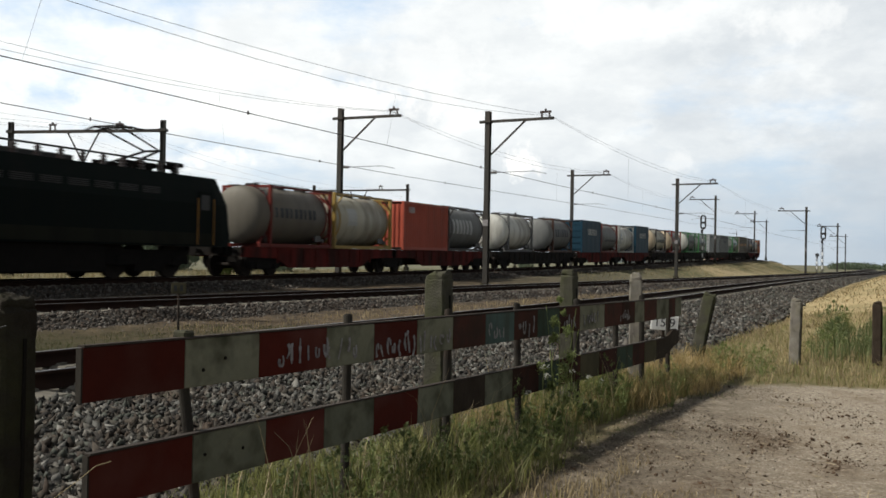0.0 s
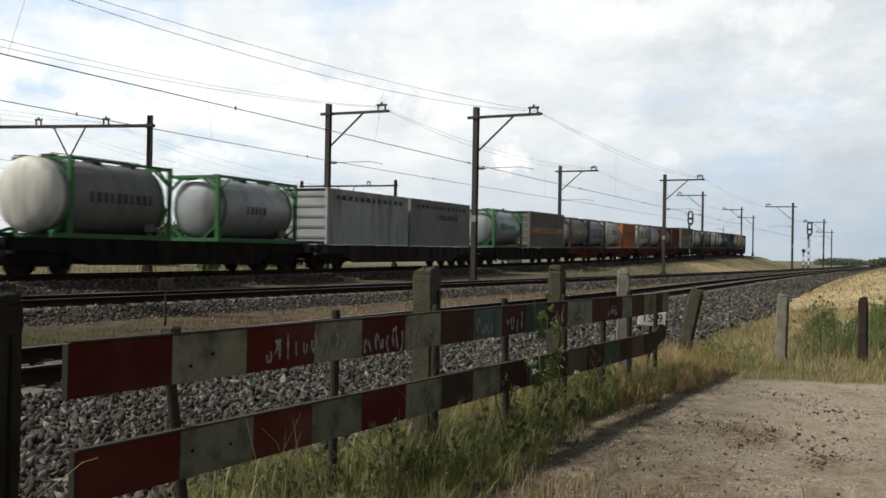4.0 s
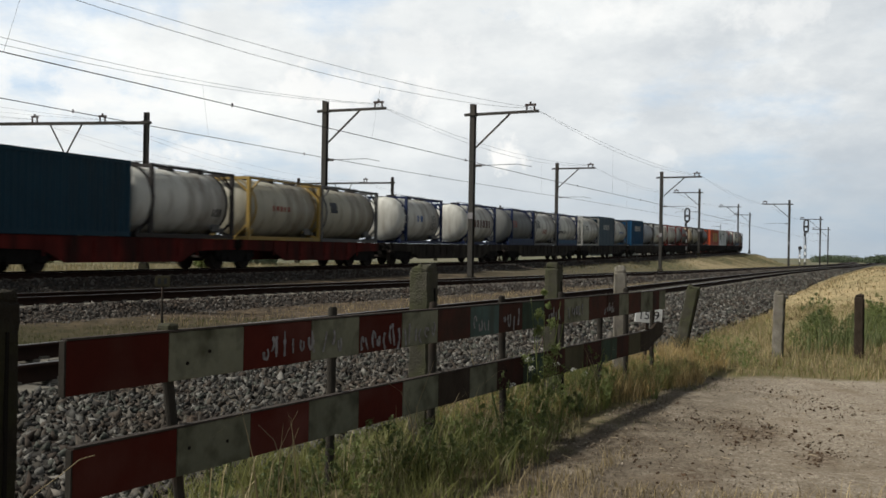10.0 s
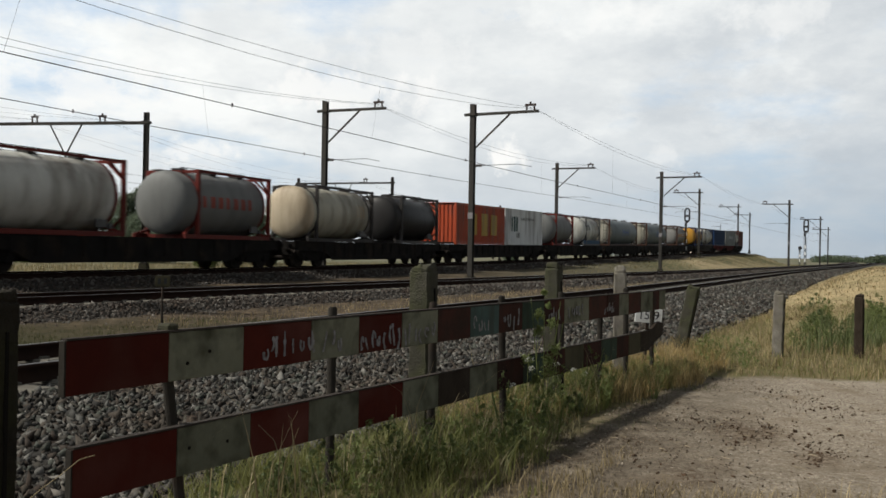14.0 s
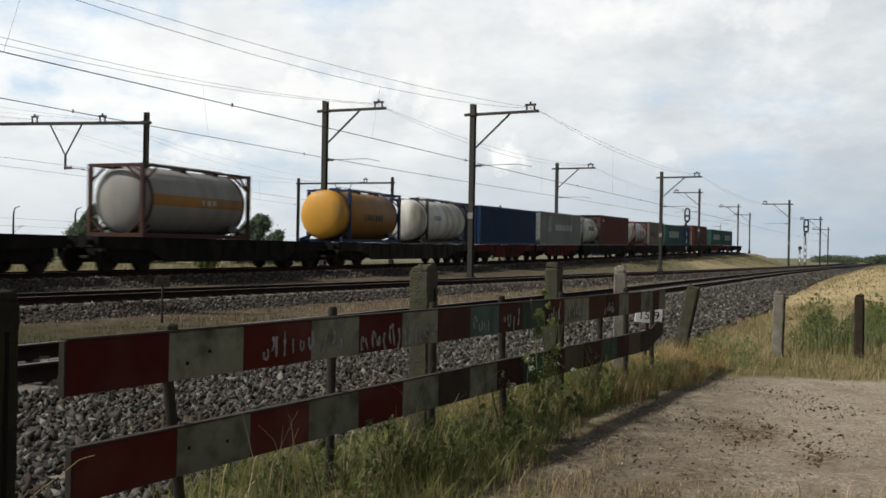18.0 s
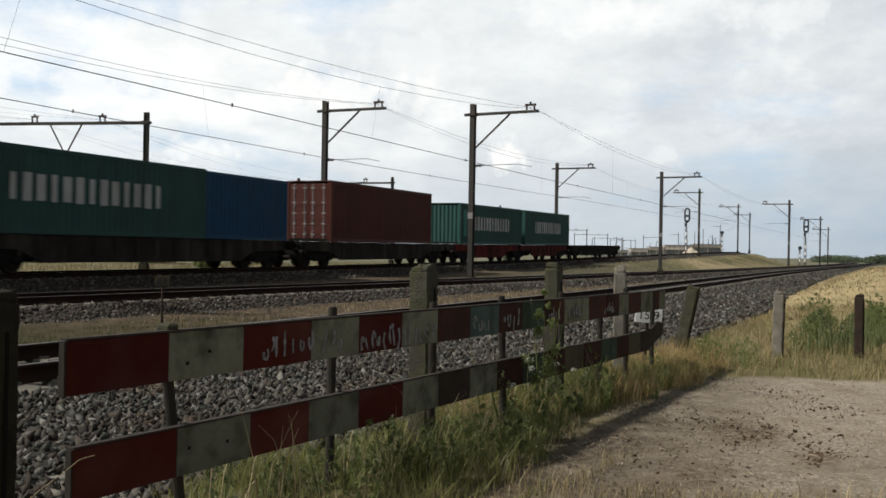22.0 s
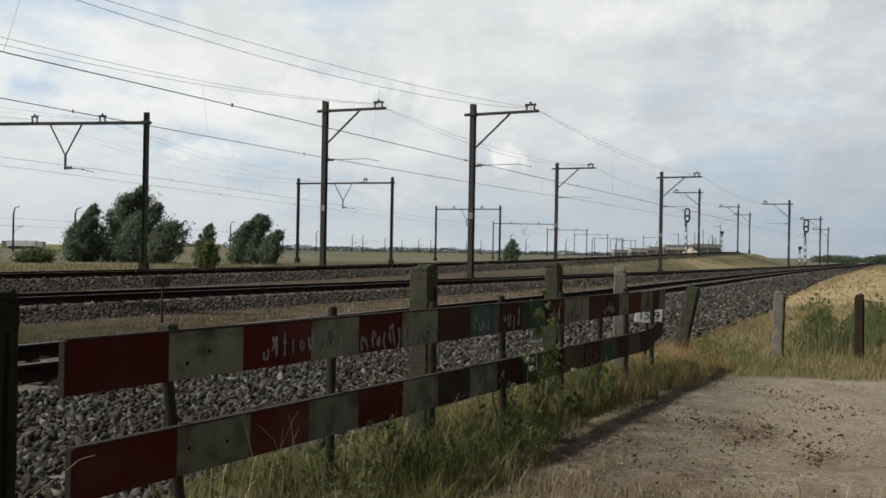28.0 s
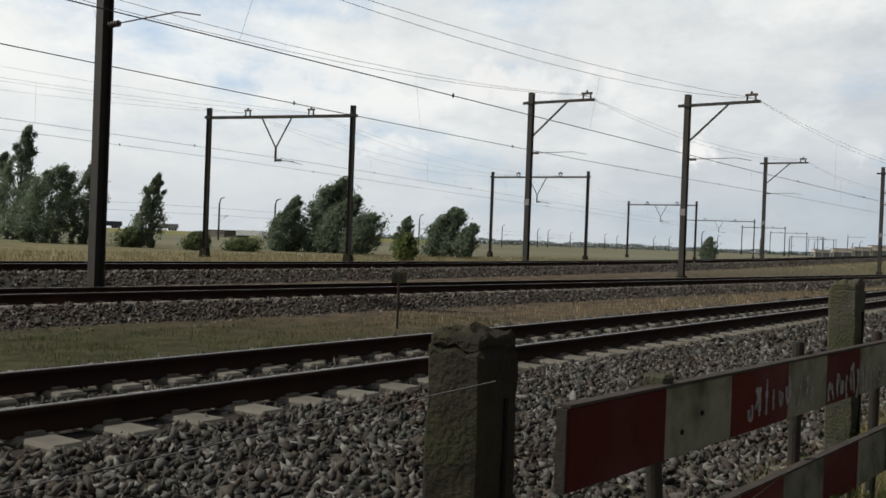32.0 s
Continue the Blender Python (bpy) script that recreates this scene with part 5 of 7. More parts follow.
    part("valve_box", bm, PAINT["f_grey"], t)
    for u, zc, w, h, k, col in spec:
        bm = B()
        curved_mark(bm, u, zc, w, h, r + 0.012, k)
        ob = part("marking", bm, PAINT[col], t)
        if k > 1:
            ob["kind"] = "stuff"
    return t


def hoop_side(bm, L, r, z0, z1, zc=ZC):
    rows = []
    n = 6
    for s in range(n + 1):
        z = z0 + (z1 - z0) * s / n - zc
        y = -math.sqrt(r * r - z * z)
        rows.append((bm.verts.new((-L / 2, y, z + zc)), bm.verts.new((L / 2, y, z + zc))))
    for a, b in zip(rows, rows[1:]):
        bm.faces.new((a[0], a[1], b[1], b[0]))


def end_frame(x, H):
    bm = B()
    for sy in (-1, 1):
        box(bm, (x, sy * (W2 - 0.075), H / 2), (0.14, 0.15, H), 0.01)
        bar(bm, (x, sy * (W2 - 0.1), H - 0.66), (x, sy * (W2 - 0.75), H - 0.1), 0.08, 0.07)
        bar(bm, (x, sy * (W2 - 0.1), 0.66), (x, sy * (W2 - 0.75), 0.1), 0.08, 0.07)
    box(bm, (x, 0, 0.08), (0.12, 2 * W2 - 0.3, 0.14))
    box(bm, (x, 0, H - 0.06), (0.12, 2 * W2 - 0.3, 0.11))
    return bm


MESHES = {}


def bogie(parent, x):
    """A two-axle bogie: side frames, wheels, springs, on shared meshes."""
    if not MESHES:
        bm = B()
        for sy in (-1, 1):
            bar(bm, (-1.3, sy * 1.0, 0.62), (1.3, sy * 1.0, 0.62), 0.12, 0.30)
            bar(bm, (-0.55, sy * 1.0, 0.46), (0.55, sy * 1.0, 0.46), 0.14, 0.36)
            for ax in (-0.9, 0.9):
                box(bm, (ax, sy * 1.02, 0.46), (0.34, 0.18, 0.30), 0.03)
                for q in (-0.24, 0.24):
                    rod(bm, (ax + q, sy * 1.0, 0.36), (ax + q, sy * 1.0, 0.62), 0.07, 8)
        box(bm, (0, 0, 0.66), (0.5, 2.0, 0.22))
        me = bpy.data.meshes.new("bogie_frame")
        bm.to_mesh(me)
        bm.free()
        me.materials.append(M_BOGIE)
        MESHES["frame"] = me
        bm = B()
        for sy in (-1, 1):
            rod(bm, (0, sy * 0.70, 0.46), (0, sy * 0.83, 0.46), 0.455, 28)
            rod(bm, (0, sy * 0.64, 0.46), (0, sy * 0.70, 0.46), 0.485, 28)
            rod(bm, (0, sy * 0.84, 0.46), (0, sy * 0.86, 0.46), 0.30, 20)
        rod(bm, (0, -1.0, 0.46), (0, 1.0, 0.46), 0.08, 10)
        me = bpy.data.meshes.new("wheelset")
        bm.to_mesh(me)
        bm.free()
        me.materials.append(M_WHEEL)
        MESHES["wheel"] = me
    f = shared("bogie", MESHES["frame"], parent, Matrix.Translation((x, 0, 0)))
    for ax in (-0.9, 0.9):
        shared("wheelset", MESHES["wheel"], f, Matrix.Translation((ax, 0, 0)))


def wagon(L, col, label, joints=0):
    """A container flat: fish-bellied side sills, cross members, buffers, bogies."""
    t = thing("container_wagon")
    tagged(t, label, "freight wagon", "container wagons")
    mat = {"red": M_WAGRED, "dark": M_UNDER, "brown": M_WAGBRN}[col]
    secs = [(-L / 2 + 0.55, L / 2 - 0.55)] if not joints else [(-L / 2 + 0.55, -0.12), (0.12, L / 2 - 0.55)]
    for a, b in secs:
        for sy in (-1, 1):
            bm = B()
            y = sy * 1.12
            la, lb = a + 2.6, b - 2.6
            
            prof = [(a, DECK), (b, DECK), (b, DECK - 0.40), (lb, DECK - 0.46), (lb - 0.9, DECK - 0.86), (la + 0.9, DECK - 0.86), (la, DECK - 0.46), (a, DECK - 0.40)]
            v1 = [bm.verts.new((x, y - 0.03, z)) for x, z in prof]
            v2 = [bm.verts.new((x, y + 0.03, z)) for x, z in prof]
            bm.faces.new(v1)
            bm.faces.new(v2[::-1])
            for q in range(len(prof)):
                bm.faces.new((v1[q], v2[q], v2[(q + 1) % len(prof)], v1[(q + 1) % len(prof)]))
            n = int((lb - la) / 1.0)
            for q in range(n + 1):
                box(bm, (la + (lb - la) * q / max(n, 1), y + sy * 0.045, DECK - 0.36), (0.07, 0.05, 0.58))
            bmesh.ops.recalc_face_normals(bm, faces=bm.faces)
            part("side_sill", bm, mat, t)
        bm = B()
        box(bm, ((a + b) / 2, 0, DECK - 0.17), (b - a, 0.7, 0.26))
        for q in range(int((b - a) / 1.5)):
            box(bm, (a + 0.7 + q * 1.5, 0, DECK - 0.13), (0.16, 2.2, 0.18))
        for x in (a + 0.1, b - 0.1):
            box(bm, (x, 0, DECK - 0.19), (0.2, 2.3, 0.34))
        part("centre_frame", bm, M_UNDER, t)
    for sx in (-1, 1):
        for sy in (-1, 1):
            bm = B()
            rod(bm, (sx * (L / 2 - 0.55), sy * 0.875, 1.0), (sx * (L / 2 - 0.1), sy * 0.875, 1.0), 0.09, 10)
            rod(bm, (sx * (L / 2 - 0.12), sy * 0.875, 1.0), (sx * (L / 2 - 0.05), sy * 0.875, 1.0), 0.21, 14)
            part("buffer", bm, M_BOGIE, t)
    xs = [-L / 2 + 2.3, L / 2 - 2.3] + ([0.0] if joints else [])
    for x in xs:
        bogie(t, x)
    bm = B()
    box(bm, (0.8, -0.85, DECK - 0.42), (0.9, 0.3, 0.3), 0.03)
    part("brake_box", bm, M_BOGIE, t)
    bm = B()
    rod(bm, (-1.6, -0.8, DECK - 0.45), (-0.6, -0.8, DECK - 0.45), 0.17, 12)
    part("air_tank", bm, M_BOGIE, t)
    return t


def locomotive():
    t = thing("electric_locomotive")
    tagged(t, "dark green electric freight locomotive with a raised pantograph", "locomotive")
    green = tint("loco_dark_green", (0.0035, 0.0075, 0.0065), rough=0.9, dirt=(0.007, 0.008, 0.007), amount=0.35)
    L = 19.0
    prof = [(-1.48, 1.15), (-1.50, 1.6), (-1.48, 2.7), (-1.30, 3.25), (-1.12, 3.72), (1.12, 3.72), (1.30, 3.25), (1.48, 2.7), (1.50, 1.6), (1.48, 1.15)]
    secs = [(-L / 2 + 0.35, 0.86, 0.0), (-L / 2 + 0.95, 1.0, 0.0), (L / 2 - 0.95, 1.0, 0.0), (L / 2 - 0.35, 0.86, 0.0)]
    bm = B()
    rings = []
    for x, k, _ in secs:
        rings.append([bm.verts.new((x + (0.0 if abs(x) < L / 2 - 1 else (-1 if x > 0 else 1) * 0.45 * max(0, (z - 2.2)) / 1.5), y * (0.95 if k < 1 else 1), z)) for y, z in prof])
    for a, b in zip(rings, rings[1:]):
        for q in range(len(prof)):
            bm.faces.new((a[q], b[q], b[(q + 1) % len(prof)], a[(q + 1) % len(prof)]))
    bm.faces.new(rings[0][::-1])
    bm.faces.new(rings[-1])
    bmesh.ops.recalc_face_normals(bm, faces=bm.faces)
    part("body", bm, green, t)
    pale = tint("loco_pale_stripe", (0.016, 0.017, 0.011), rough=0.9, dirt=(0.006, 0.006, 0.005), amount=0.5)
    bm = B()
    box(bm, (0, -1.505, 1.42), (L - 3.0, 0.012, 0.42))
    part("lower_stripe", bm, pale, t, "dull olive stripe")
    for x in (-7.5, 7.5):
        bm = B()
        box(bm, (x, -1.50, 2.2), (0.75, 0.02, 1.9), 0.02)
        d = part("cab_door", bm, green, t)
        for q in (-0.48, 0.48):
            bm = B()
            rod(bm, (x + q, -1.55, 1.2), (x + q, -1.55, 2.9), 0.025, 6)
            part("handrail", bm, PAINT["tank_ochre"], d, "dull yellow handrail")
        bm = B()
        box(bm, (x, -1.512, 2.75), (0.5, 0.012, 0.55))
        part("window", bm, M_BLACK, d)
    for k in range(9):
        bm = B()
        for q in range(7):
            box(bm, (-4.6 + k * 1.15, -1.40 - 0.0, 2.78 + q * 0.06), (0.9, 0.02, 0.03), m=None)
        part("grille", bm, M_BLACK, t)
    for x in (-4.9, 4.9):
        bm = B()
        for sy in (-1, 1):
            bar(bm, (x - 2.15, sy * 1.05, 0.74), (x + 2.15, sy * 1.05, 0.74), 0.16, 0.5)
            bar(bm, (x - 0.75, sy * 1.05, 0.45), (x + 0.75, sy * 1.05, 0.45), 0.14, 0.4)
            for ax in (-1.45, 1.45):
                box(bm, (x + ax, sy * 1.08, 0.62), (0.5, 0.2, 0.4), 0.04)
        f = part("bogie", bm, M_BOGIE, t)
        for ax in (-1.45, 1.45):
            bm = B()
            for sy in (-1, 1):
                rod(bm, (x + ax, sy * 0.7, 0.62), (x + ax, sy * 0.84, 0.62), 0.62, 30)
            rod(bm, (x + ax, -0.9, 0.62), (x + ax, 0.9, 0.62), 0.1, 10)
            part("wheelset", bm, M_WHEEL, f)
    bm = B()
    box(bm, (0, 0, 0.72), (5.2, 2.6, 1.0), 0.06)
    part("transformer_case", bm, M_BOGIE, t)
    for sx in (-1, 1):
        for sy in (-1, 1):
            bm = B()
            rod(bm, (sx * (L / 2 - 0.6), sy * 0.875, 1.03), (sx * (L / 2 - 0.05), sy * 0.875, 1.03), 0.12, 12)
            rod(bm, (sx * (L / 2 - 0.1), sy * 0.875, 1.03), (sx * (L / 2 - 0.02), sy * 0.875, 1.03), 0.24, 16)
            part("buffer", bm, M_BOGIE, t)
    # roof gear
    for k in range(16):
        x = -7.5 + k * 0.95
        bm = B()
        rod(bm, (x, -0.75, 3.7), (x, -0.75, 4.12), 0.07, 8)
        for q in range(3):
            rod(bm, (x, -0.75, 3.8 + q * 0.1), (x, -0.75, 3.84 + q * 0.1), 0.12, 10)
        part("insulator", bm, M_INSUL, t)
    bm = B()
    rod(bm, (-7.5, -0.75, 4.13), (6.75, -0.75, 4.13), 0.035, 6)
    part("roof_busbar", bm, M_WIRE, t)
    bm = B()
    box(bm, (-1, 0.2, 3.85), (6.0, 1.2, 0.25), 0.04)
    part("roof_cover", bm, M_BLACK, t)
    # raised pantograph near the rear, a folded one near the front
    for x0, up in ((5.4, 1.12), (-5.2, 0.15)):
        bm = B()
        hx = x0 - 1.15 if up > 1 else x0 + 0.5
        for sy in (-0.55, 0.55):
            bar(bm, (x0 - 1.5, sy, 3.98), (x0 + 1.6, sy, 3.98), 0.09, 0.14)
            rod(bm, (x0 - 0.7, sy, 4.0), (x0 + 0.9, sy * 0.6, 4.0 + up * 0.5), 0.045, 6)
            rod(bm, (x0 + 0.9, sy * 0.6, 4.0 + up * 0.5), (hx, sy * 0.8, 4.0 + up), 0.035, 6)
            box(bm, (x0 + 1.5, sy, 4.1), (0.7, 0.3, 0.16), 0.03)
        rod(bm, (x0 + 0.9, -0.4, 4.0 + up * 0.5), (x0 + 0.9, 0.4, 4.0 + up * 0.5), 0.04, 6)
        for k in range(5):
            rod(bm, (x0 - 1.4 + k * 0.7, -0.55, 3.7), (x0 - 1.4 + k * 0.7, -0.55, 3.98), 0.08, 8)
        part("pantograph_frame", bm, M_BOGIE, t)
        bm = B()
        for q in (-0.24, 0.24):
            bow = [(y, 4.06 + up - 0.30 * max(0.0, abs(y) - 0.62)) for y in (-1.0, -0.8, -0.62, -0.3, 0, 0.3, 0.62, 0.8, 1.0)]
            for (ya, za), (yb, zb) in zip(bow, bow[1:]):
                bar(bm, (hx + q, ya, za), (hx + q, yb, zb), 0.07, 0.06)
        for y in (-0.5, 0.5):
            bar(bm, (hx - 0.26, y, 4.03 + up), (hx + 0.26, y, 4.03 + up), 0.04, 0.04)
        part("collector_head", bm, M_BOGIE, t)
    return t


SPEED = 26.757
L20, L30, L40 = 5.92, 8.95, 11.95
KEYED = []          # (thing, place along the train, length) and loads: (thing, wagon, shift, lift)
LOADS = []

RED_W = "red articulated container wagon on three bogies"
DARK_W = "grimy black container wagon on two bogies"
BROWN_W = "dusty grey-brown container wagon on two bogies"
WAGONS = [
    (40.2, 68.6, "red"), (69.0, 87.9, "dark"), (88.2, 116.6, "red"), (117.0, 135.6, "dark"), (135.9, 153.9, "dark"), (154.2, 175.2, "brown"),
    (175.6, 195.9, "dark"), (196.2, 222.5, "red"), (222.8, 249.4, "red"), (249.7, 268.2, "dark"), (268.5, 295.3, "red"), (295.5, 322.7, "red"),
    (323.0, 341.6, "brown"), (341.8, 361.5, "brown"), (361.7, 380.9, "brown"), (381.2, 400.9, "brown"), (401.2, 419.8, "dark"), (420.1, 437.8, "dark"),
    (438.1, 458.4, "dark"), (458.7, 477.6, "dark"), (477.9, 496.0, "dark"), (496.3, 514.3, "dark"), (514.6, 530.9, "dark"), (531.2, 549.6, "brown"),
    (549.9, 576.1, "red"), (576.3, 596.3, "dark"), (596.6, 615.4, "dark"), (615.6, 634.5, "brown"), (634.8, 652.7, "brown"), (653.0, 679.3, "red"), (679.6, 699.0, "dark")]

# loads in order: centre along the train, kind, length, then looks
G = "tank"
UNITS = [
    (44.8, G, L20, "warm_grey", "f_red", "grey tank in a rusty red frame with a ladder", dict(bare=True, ladder=True, spec=[(0, 1.45, 3.4, 0.42, 9, "ink")])),
    (51.0, G, L20, "tank_beige", "f_yellow", "pale tank in a yellow-brown frame", dict(spec=[(-1.2, 1.5, 0.9, 0.8, 1, "chalk")])),
    (58.35, "box", L20, 2.59, "red", "plain red steel box container", dict(spec=[(-2.0, 2.15, 0.8, 0.32, 3, "chalk")], end="ribs")),
    (64.4, G, L20, "tank_grey", "f_dark", "dark grey tank with large lettering bars", dict(spec=[(-0.6, 1.45, 3.2, 0.85, 6, "chalk")])),
    (73.9, G, L20, "tank_white", "f_grey", "off-white ribbed tank in a grey frame", dict(bare=True, hoops=7, spec=[(-2.0, 1.5, 0.22, 1.2, 1, "ink")])),
    (83.9, G, L20, "tank_grey", "f_brown", "grey tank in a brown frame with a ladder", dict(bare=True, ladder=True, hoops=5, spec=[(0, 1.5, 4.2, 0.6, 7, "ink")])),
    (92.8, "box", L20, 2.75, "blue", "dark blue box container with white lettering bars", dict(ribs=False, spec=[(0.1, 1.75, 2.9, 0.55, 8, "chalk")], end="slats")),
    (98.95, G, L20, "tank_grey", "f_red", "silvery grey tank in a red frame", dict(spec=[(0.3, 1.1, 3.6, 0.2, 8, "ink")])),
    (105.6, G, L20, "tank_white", "f_white", "white tank in a white frame", dict(spec=[(-1.9, 1.3, 0.35, 1.7, 2, "bluem"), (2.0, 1.35, 0.4, 0.5, 2, "ink")])),
    (112.5, "box", L20, 2.75, "blue", "dark blue box container with white lettering bars", dict(ribs=False, spec=[(0.1, 1.75, 2.9, 0.55, 8, "chalk")], end="slats")),
    (121.6, G, 6.1, "tank_beige", "f_dark", "cream tank with a dark lettering bar", dict(bare=True, cap="tank_cream", spec=[(0.3, 1.3, 3.6, 0.36, 12, "ink")])),
    (130.75, G, 6.4, "tank_grey", "f_red", "grey tank with a cream end in a red frame", dict(bare=True, cap="tank_cream", spec=[(-1.3, 1.5, 1.6, 0.42, 5, "rust")])),
    (141.1, G, L20, "tank_grey", "f_green", "dark grey tank in a green frame", dict(bare=True, cap="tank_white", spec=[(0.4, 1.35, 3.2, 0.34, 10, "ink")])),
    (149.85, G, L20, "tank_steel", "f_green", "steel tank in a pale green frame", dict(spec=[(-0.2, 1.3, 1.5, 0.32, 5, "ink")])),
    (160.0, "box", L30, 2.65, "pale_grey", "pale grey bulk container with ladder slats on its end", dict(spec=[(0, 2.25, 7.6, 0.22, 12, "ink")], end="slats")),
    (169.3, "box", L30, 2.65, "grey", "stained grey bulk container", dict(spec=[(0, 2.25, 7.6, 0.22, 12, "ink"), (0.8, 1.7, 3.2, 0.3, 8, "ink")], end="ribs")),
    (181.3, G, L20, "tank_steel", "f_green", "steel tank with a teal mark in a green frame", dict(spec=[(-0.9, 1.45, 1.6, 0.42, 5, "ink"), (0.7, 1.4, 1.4, 0.34, 1, "teal")])),
    (190.5, "box", L30, 2.75, "warm_grey", "grey box container with a faded orange band", dict(spec=[(0, 1.35, 8.0, 0.42, 1, "band"), (0.2, 1.353, 4.0, 0.2, 10, "ink")], end="slats")),
    (200.0, G, L20, "tank_grey", "f_dark", "dull grey tank with an orange band in a dark frame", dict(band="band", spec=[(0, 1.35, 1.6, 0.2, 4, "chalk"), (-0.9, 0.55, 1.5, 0.2, 4, "chalk")])),
    (206.1, G, L20, "tank_lilac", "f_dark", "blue-grey tank with large dark lettering bars", dict(spec=[(0, 1.35, 4.4, 0.9, 7, "ink")], hoops=2)),
    (212.65, G, L20, "tank_white", "f_white", "off-white ribbed tank with a boxed dark mark", dict(hoops=6, spec=[(0.1, 1.55, 2.1, 0.42, 7, "ink")])),
    (219.2, "box", L20, 2.59, "orange", "orange steel box container", dict(spec=[(-0.2, 1.55, 4.0, 0.3, 10, "brown"), (-2.2, 1.6, 0.5, 0.5, 1, "bluem")], end="ribs")),
    (226.8, G, L20, "tank_white", "f_grey", "white tank with dark red lettering bars", dict(spec=[(-0.1, 1.5, 4.6, 0.85, 6, "brown")])),
    (232.75, G, L20, "tank_lilac", "f_dark", "shiny blue-grey tank in a dark frame", dict(spec=[(-1.0, 1.5, 0.9, 0.9, 2, "tank_white")])),
    (239.6, G, L20, "tank_grey", "f_brown", "grey tank with an orange band in a brown frame", dict(band="band", spec=[(0, 1.35, 2.6, 0.2, 6, "brown"), (-1.5, 0.55, 0.9, 0.25, 3, "chalk")])),
    (245.6, "box", L20, 2.59, "brown", "dark red-brown steel box container", dict(spec=[(-2.55, 2.2, 0.7, 0.3, 2, "chalk"), (-2.55, 1.3, 0.6, 1.3, 2, "grey")], end="ribs")),
    (254.75, "box", L30, 2.75, "warm_grey", "grey corrugated container with a faded yellow band", dict(spec=[(0, 1.35, 8.0, 0.36, 1, "band"), (0.2, 1.353, 4.2, 0.2, 11, "ink")], end="slats")),
    (263.6, G, 6.3, "tank_white", "f_dark", "off-white ribbed tank with upright lettering bars", dict(bare=True, hoops=6, spec=[(-2.1, 1.5, 0.24, 1.3, 1, "brown"), (0.2, 0.85, 0.8, 0.24, 2, "ink")])),
    (272.5, G, L20, "tank_grey", "f_dark", "grey tank with an orange band in a dark frame", dict(band="band", spec=[(0, 1.35, 2.4, 0.2, 6, "brown")])),
    (278.9, G, L20, "tank_white", "f_grey", "pale grey-white tank in a grey frame", dict(spec=[(1.6, 1.2, 0.5, 0.8, 1, "tank_grey")])),
    (286.2, G, L20, "tank_white", "f_dark", "white tank in a dark frame", dict(bare=True, spec=[(1.7, 0.75, 1.2, 0.3, 5, "ink")])),
    (292.2, G, L20, "tank_dark", "f_dark", "dark brown tank with an orange band", dict(tank2="tank_brown", band="band", spec=[(0, 1.35, 1.6, 0.2, 4, "brown")])),
    (299.6, "box", L20, 2.59, "blue", "dark blue corrugated box container", dict(end="ribs")),
    (305.75, G, L20, "tank_white", "f_dark", "white tank with a dark rimmed end", dict(bare=True, spec=[(1.9, 1.0, 0.6, 0.3, 3, "ink")])),
    (312.75, G, L20, "tank_beige", "f_yellow", "pale tank in a yellow frame with a red mark", dict(spec=[(-0.4, 1.35, 1.5, 0.22, 5, "rust")])),
    (318.75, G, L20, "tank_beige", "f_grey", "ribbed beige tank with a dark square mark", dict(hoops=7, spec=[(-1.7, 1.6, 0.7, 0.5, 1, "ink")])),
    (327.4, G, L20, "tank_white", "f_blue", "white tank with blue marks in a dark blue frame", dict(bare=True, spec=[(-2.1, 1.35, 0.4, 1.5, 1, "ink"), (-0.2, 1.4, 0.9, 0.34, 2, "bluem"), (1.7, 1.2, 0.6, 0.9, 3, "tank_grey")])),
    (336.85, G, L20, "tank_white", "f_blue", "white tank with dark red lettering bars in a dark blue frame", dict(bare=True, spec=[(0.2, 1.35, 3.8, 0.48, 7, "brown")])),
    (345.4, G, L20, "tank_grey", "f_blue", "scuffed grey tank in a dark blue frame", dict(bare=True, skirt="navy", spec=[(-1.4, 1.5, 0.8, 0.5, 3, "rust")])),
    (351.45, G, L20, "tank_white", "f_grey", "white tank with orange marks in a grey frame", dict(spec=[(-1.8, 1.6, 0.8, 0.6, 3, "ink"), (-0.2, 1.05, 1.0, 0.32, 3, "rust")])),
    (357.75, G, L20, "tank_white", "f_blue", "stained white tank with a blue lower panel", dict(skirt="bright_blue", spec=[(-1.5, 1.1, 2.2, 0.22, 5, "ink")])),
    (365.45, G, L20, "tank_white", "f_white", "white ribbed tank with two round dark marks", dict(hoops=8, ladder=True, spec=[(-1.2, 1.6, 0.9, 0.42, 2, "ink")])),
    (371.45, "box", L20, 2.75, "blue", "dark blue box container with white lettering bars", dict(ribs=False, spec=[(-0.3, 1.75, 2.4, 0.5, 8, "chalk")], end="slats")),
    (377.4, G, L20, "tank_white", "f_dark", "white tank with dark hoops", dict(hoops=5, spec=[(0.3, 1.3, 2.0, 0.26, 6, "bluem")])),
    (385.4, "box", L20, 2.75, "bright_blue", "bright dark-blue box container with white lettering bars", dict(spec=[(0.0, 1.85, 2.9, 0.55, 8, "chalk")], end="ribs")),
    (391.4, G, L20, "tank_dark", "f_dark", "dark blue-grey plain tank", dict(tank2="tank_lilac")),
    (397.2, G, L20, "tank_white", "f_grey", "white tank with red marks and diagonal braces", dict(spec=[(-2.1, 1.5, 0.5, 0.8, 2, "ink"), (-0.3, 1.1, 1.2, 0.26, 4, "rust")])),
    (405.9, G, 6.9, "tank_white", "f_red", "ribbed white tank in a red frame with a pale end panel", dict(bare=True, hoops=9)),
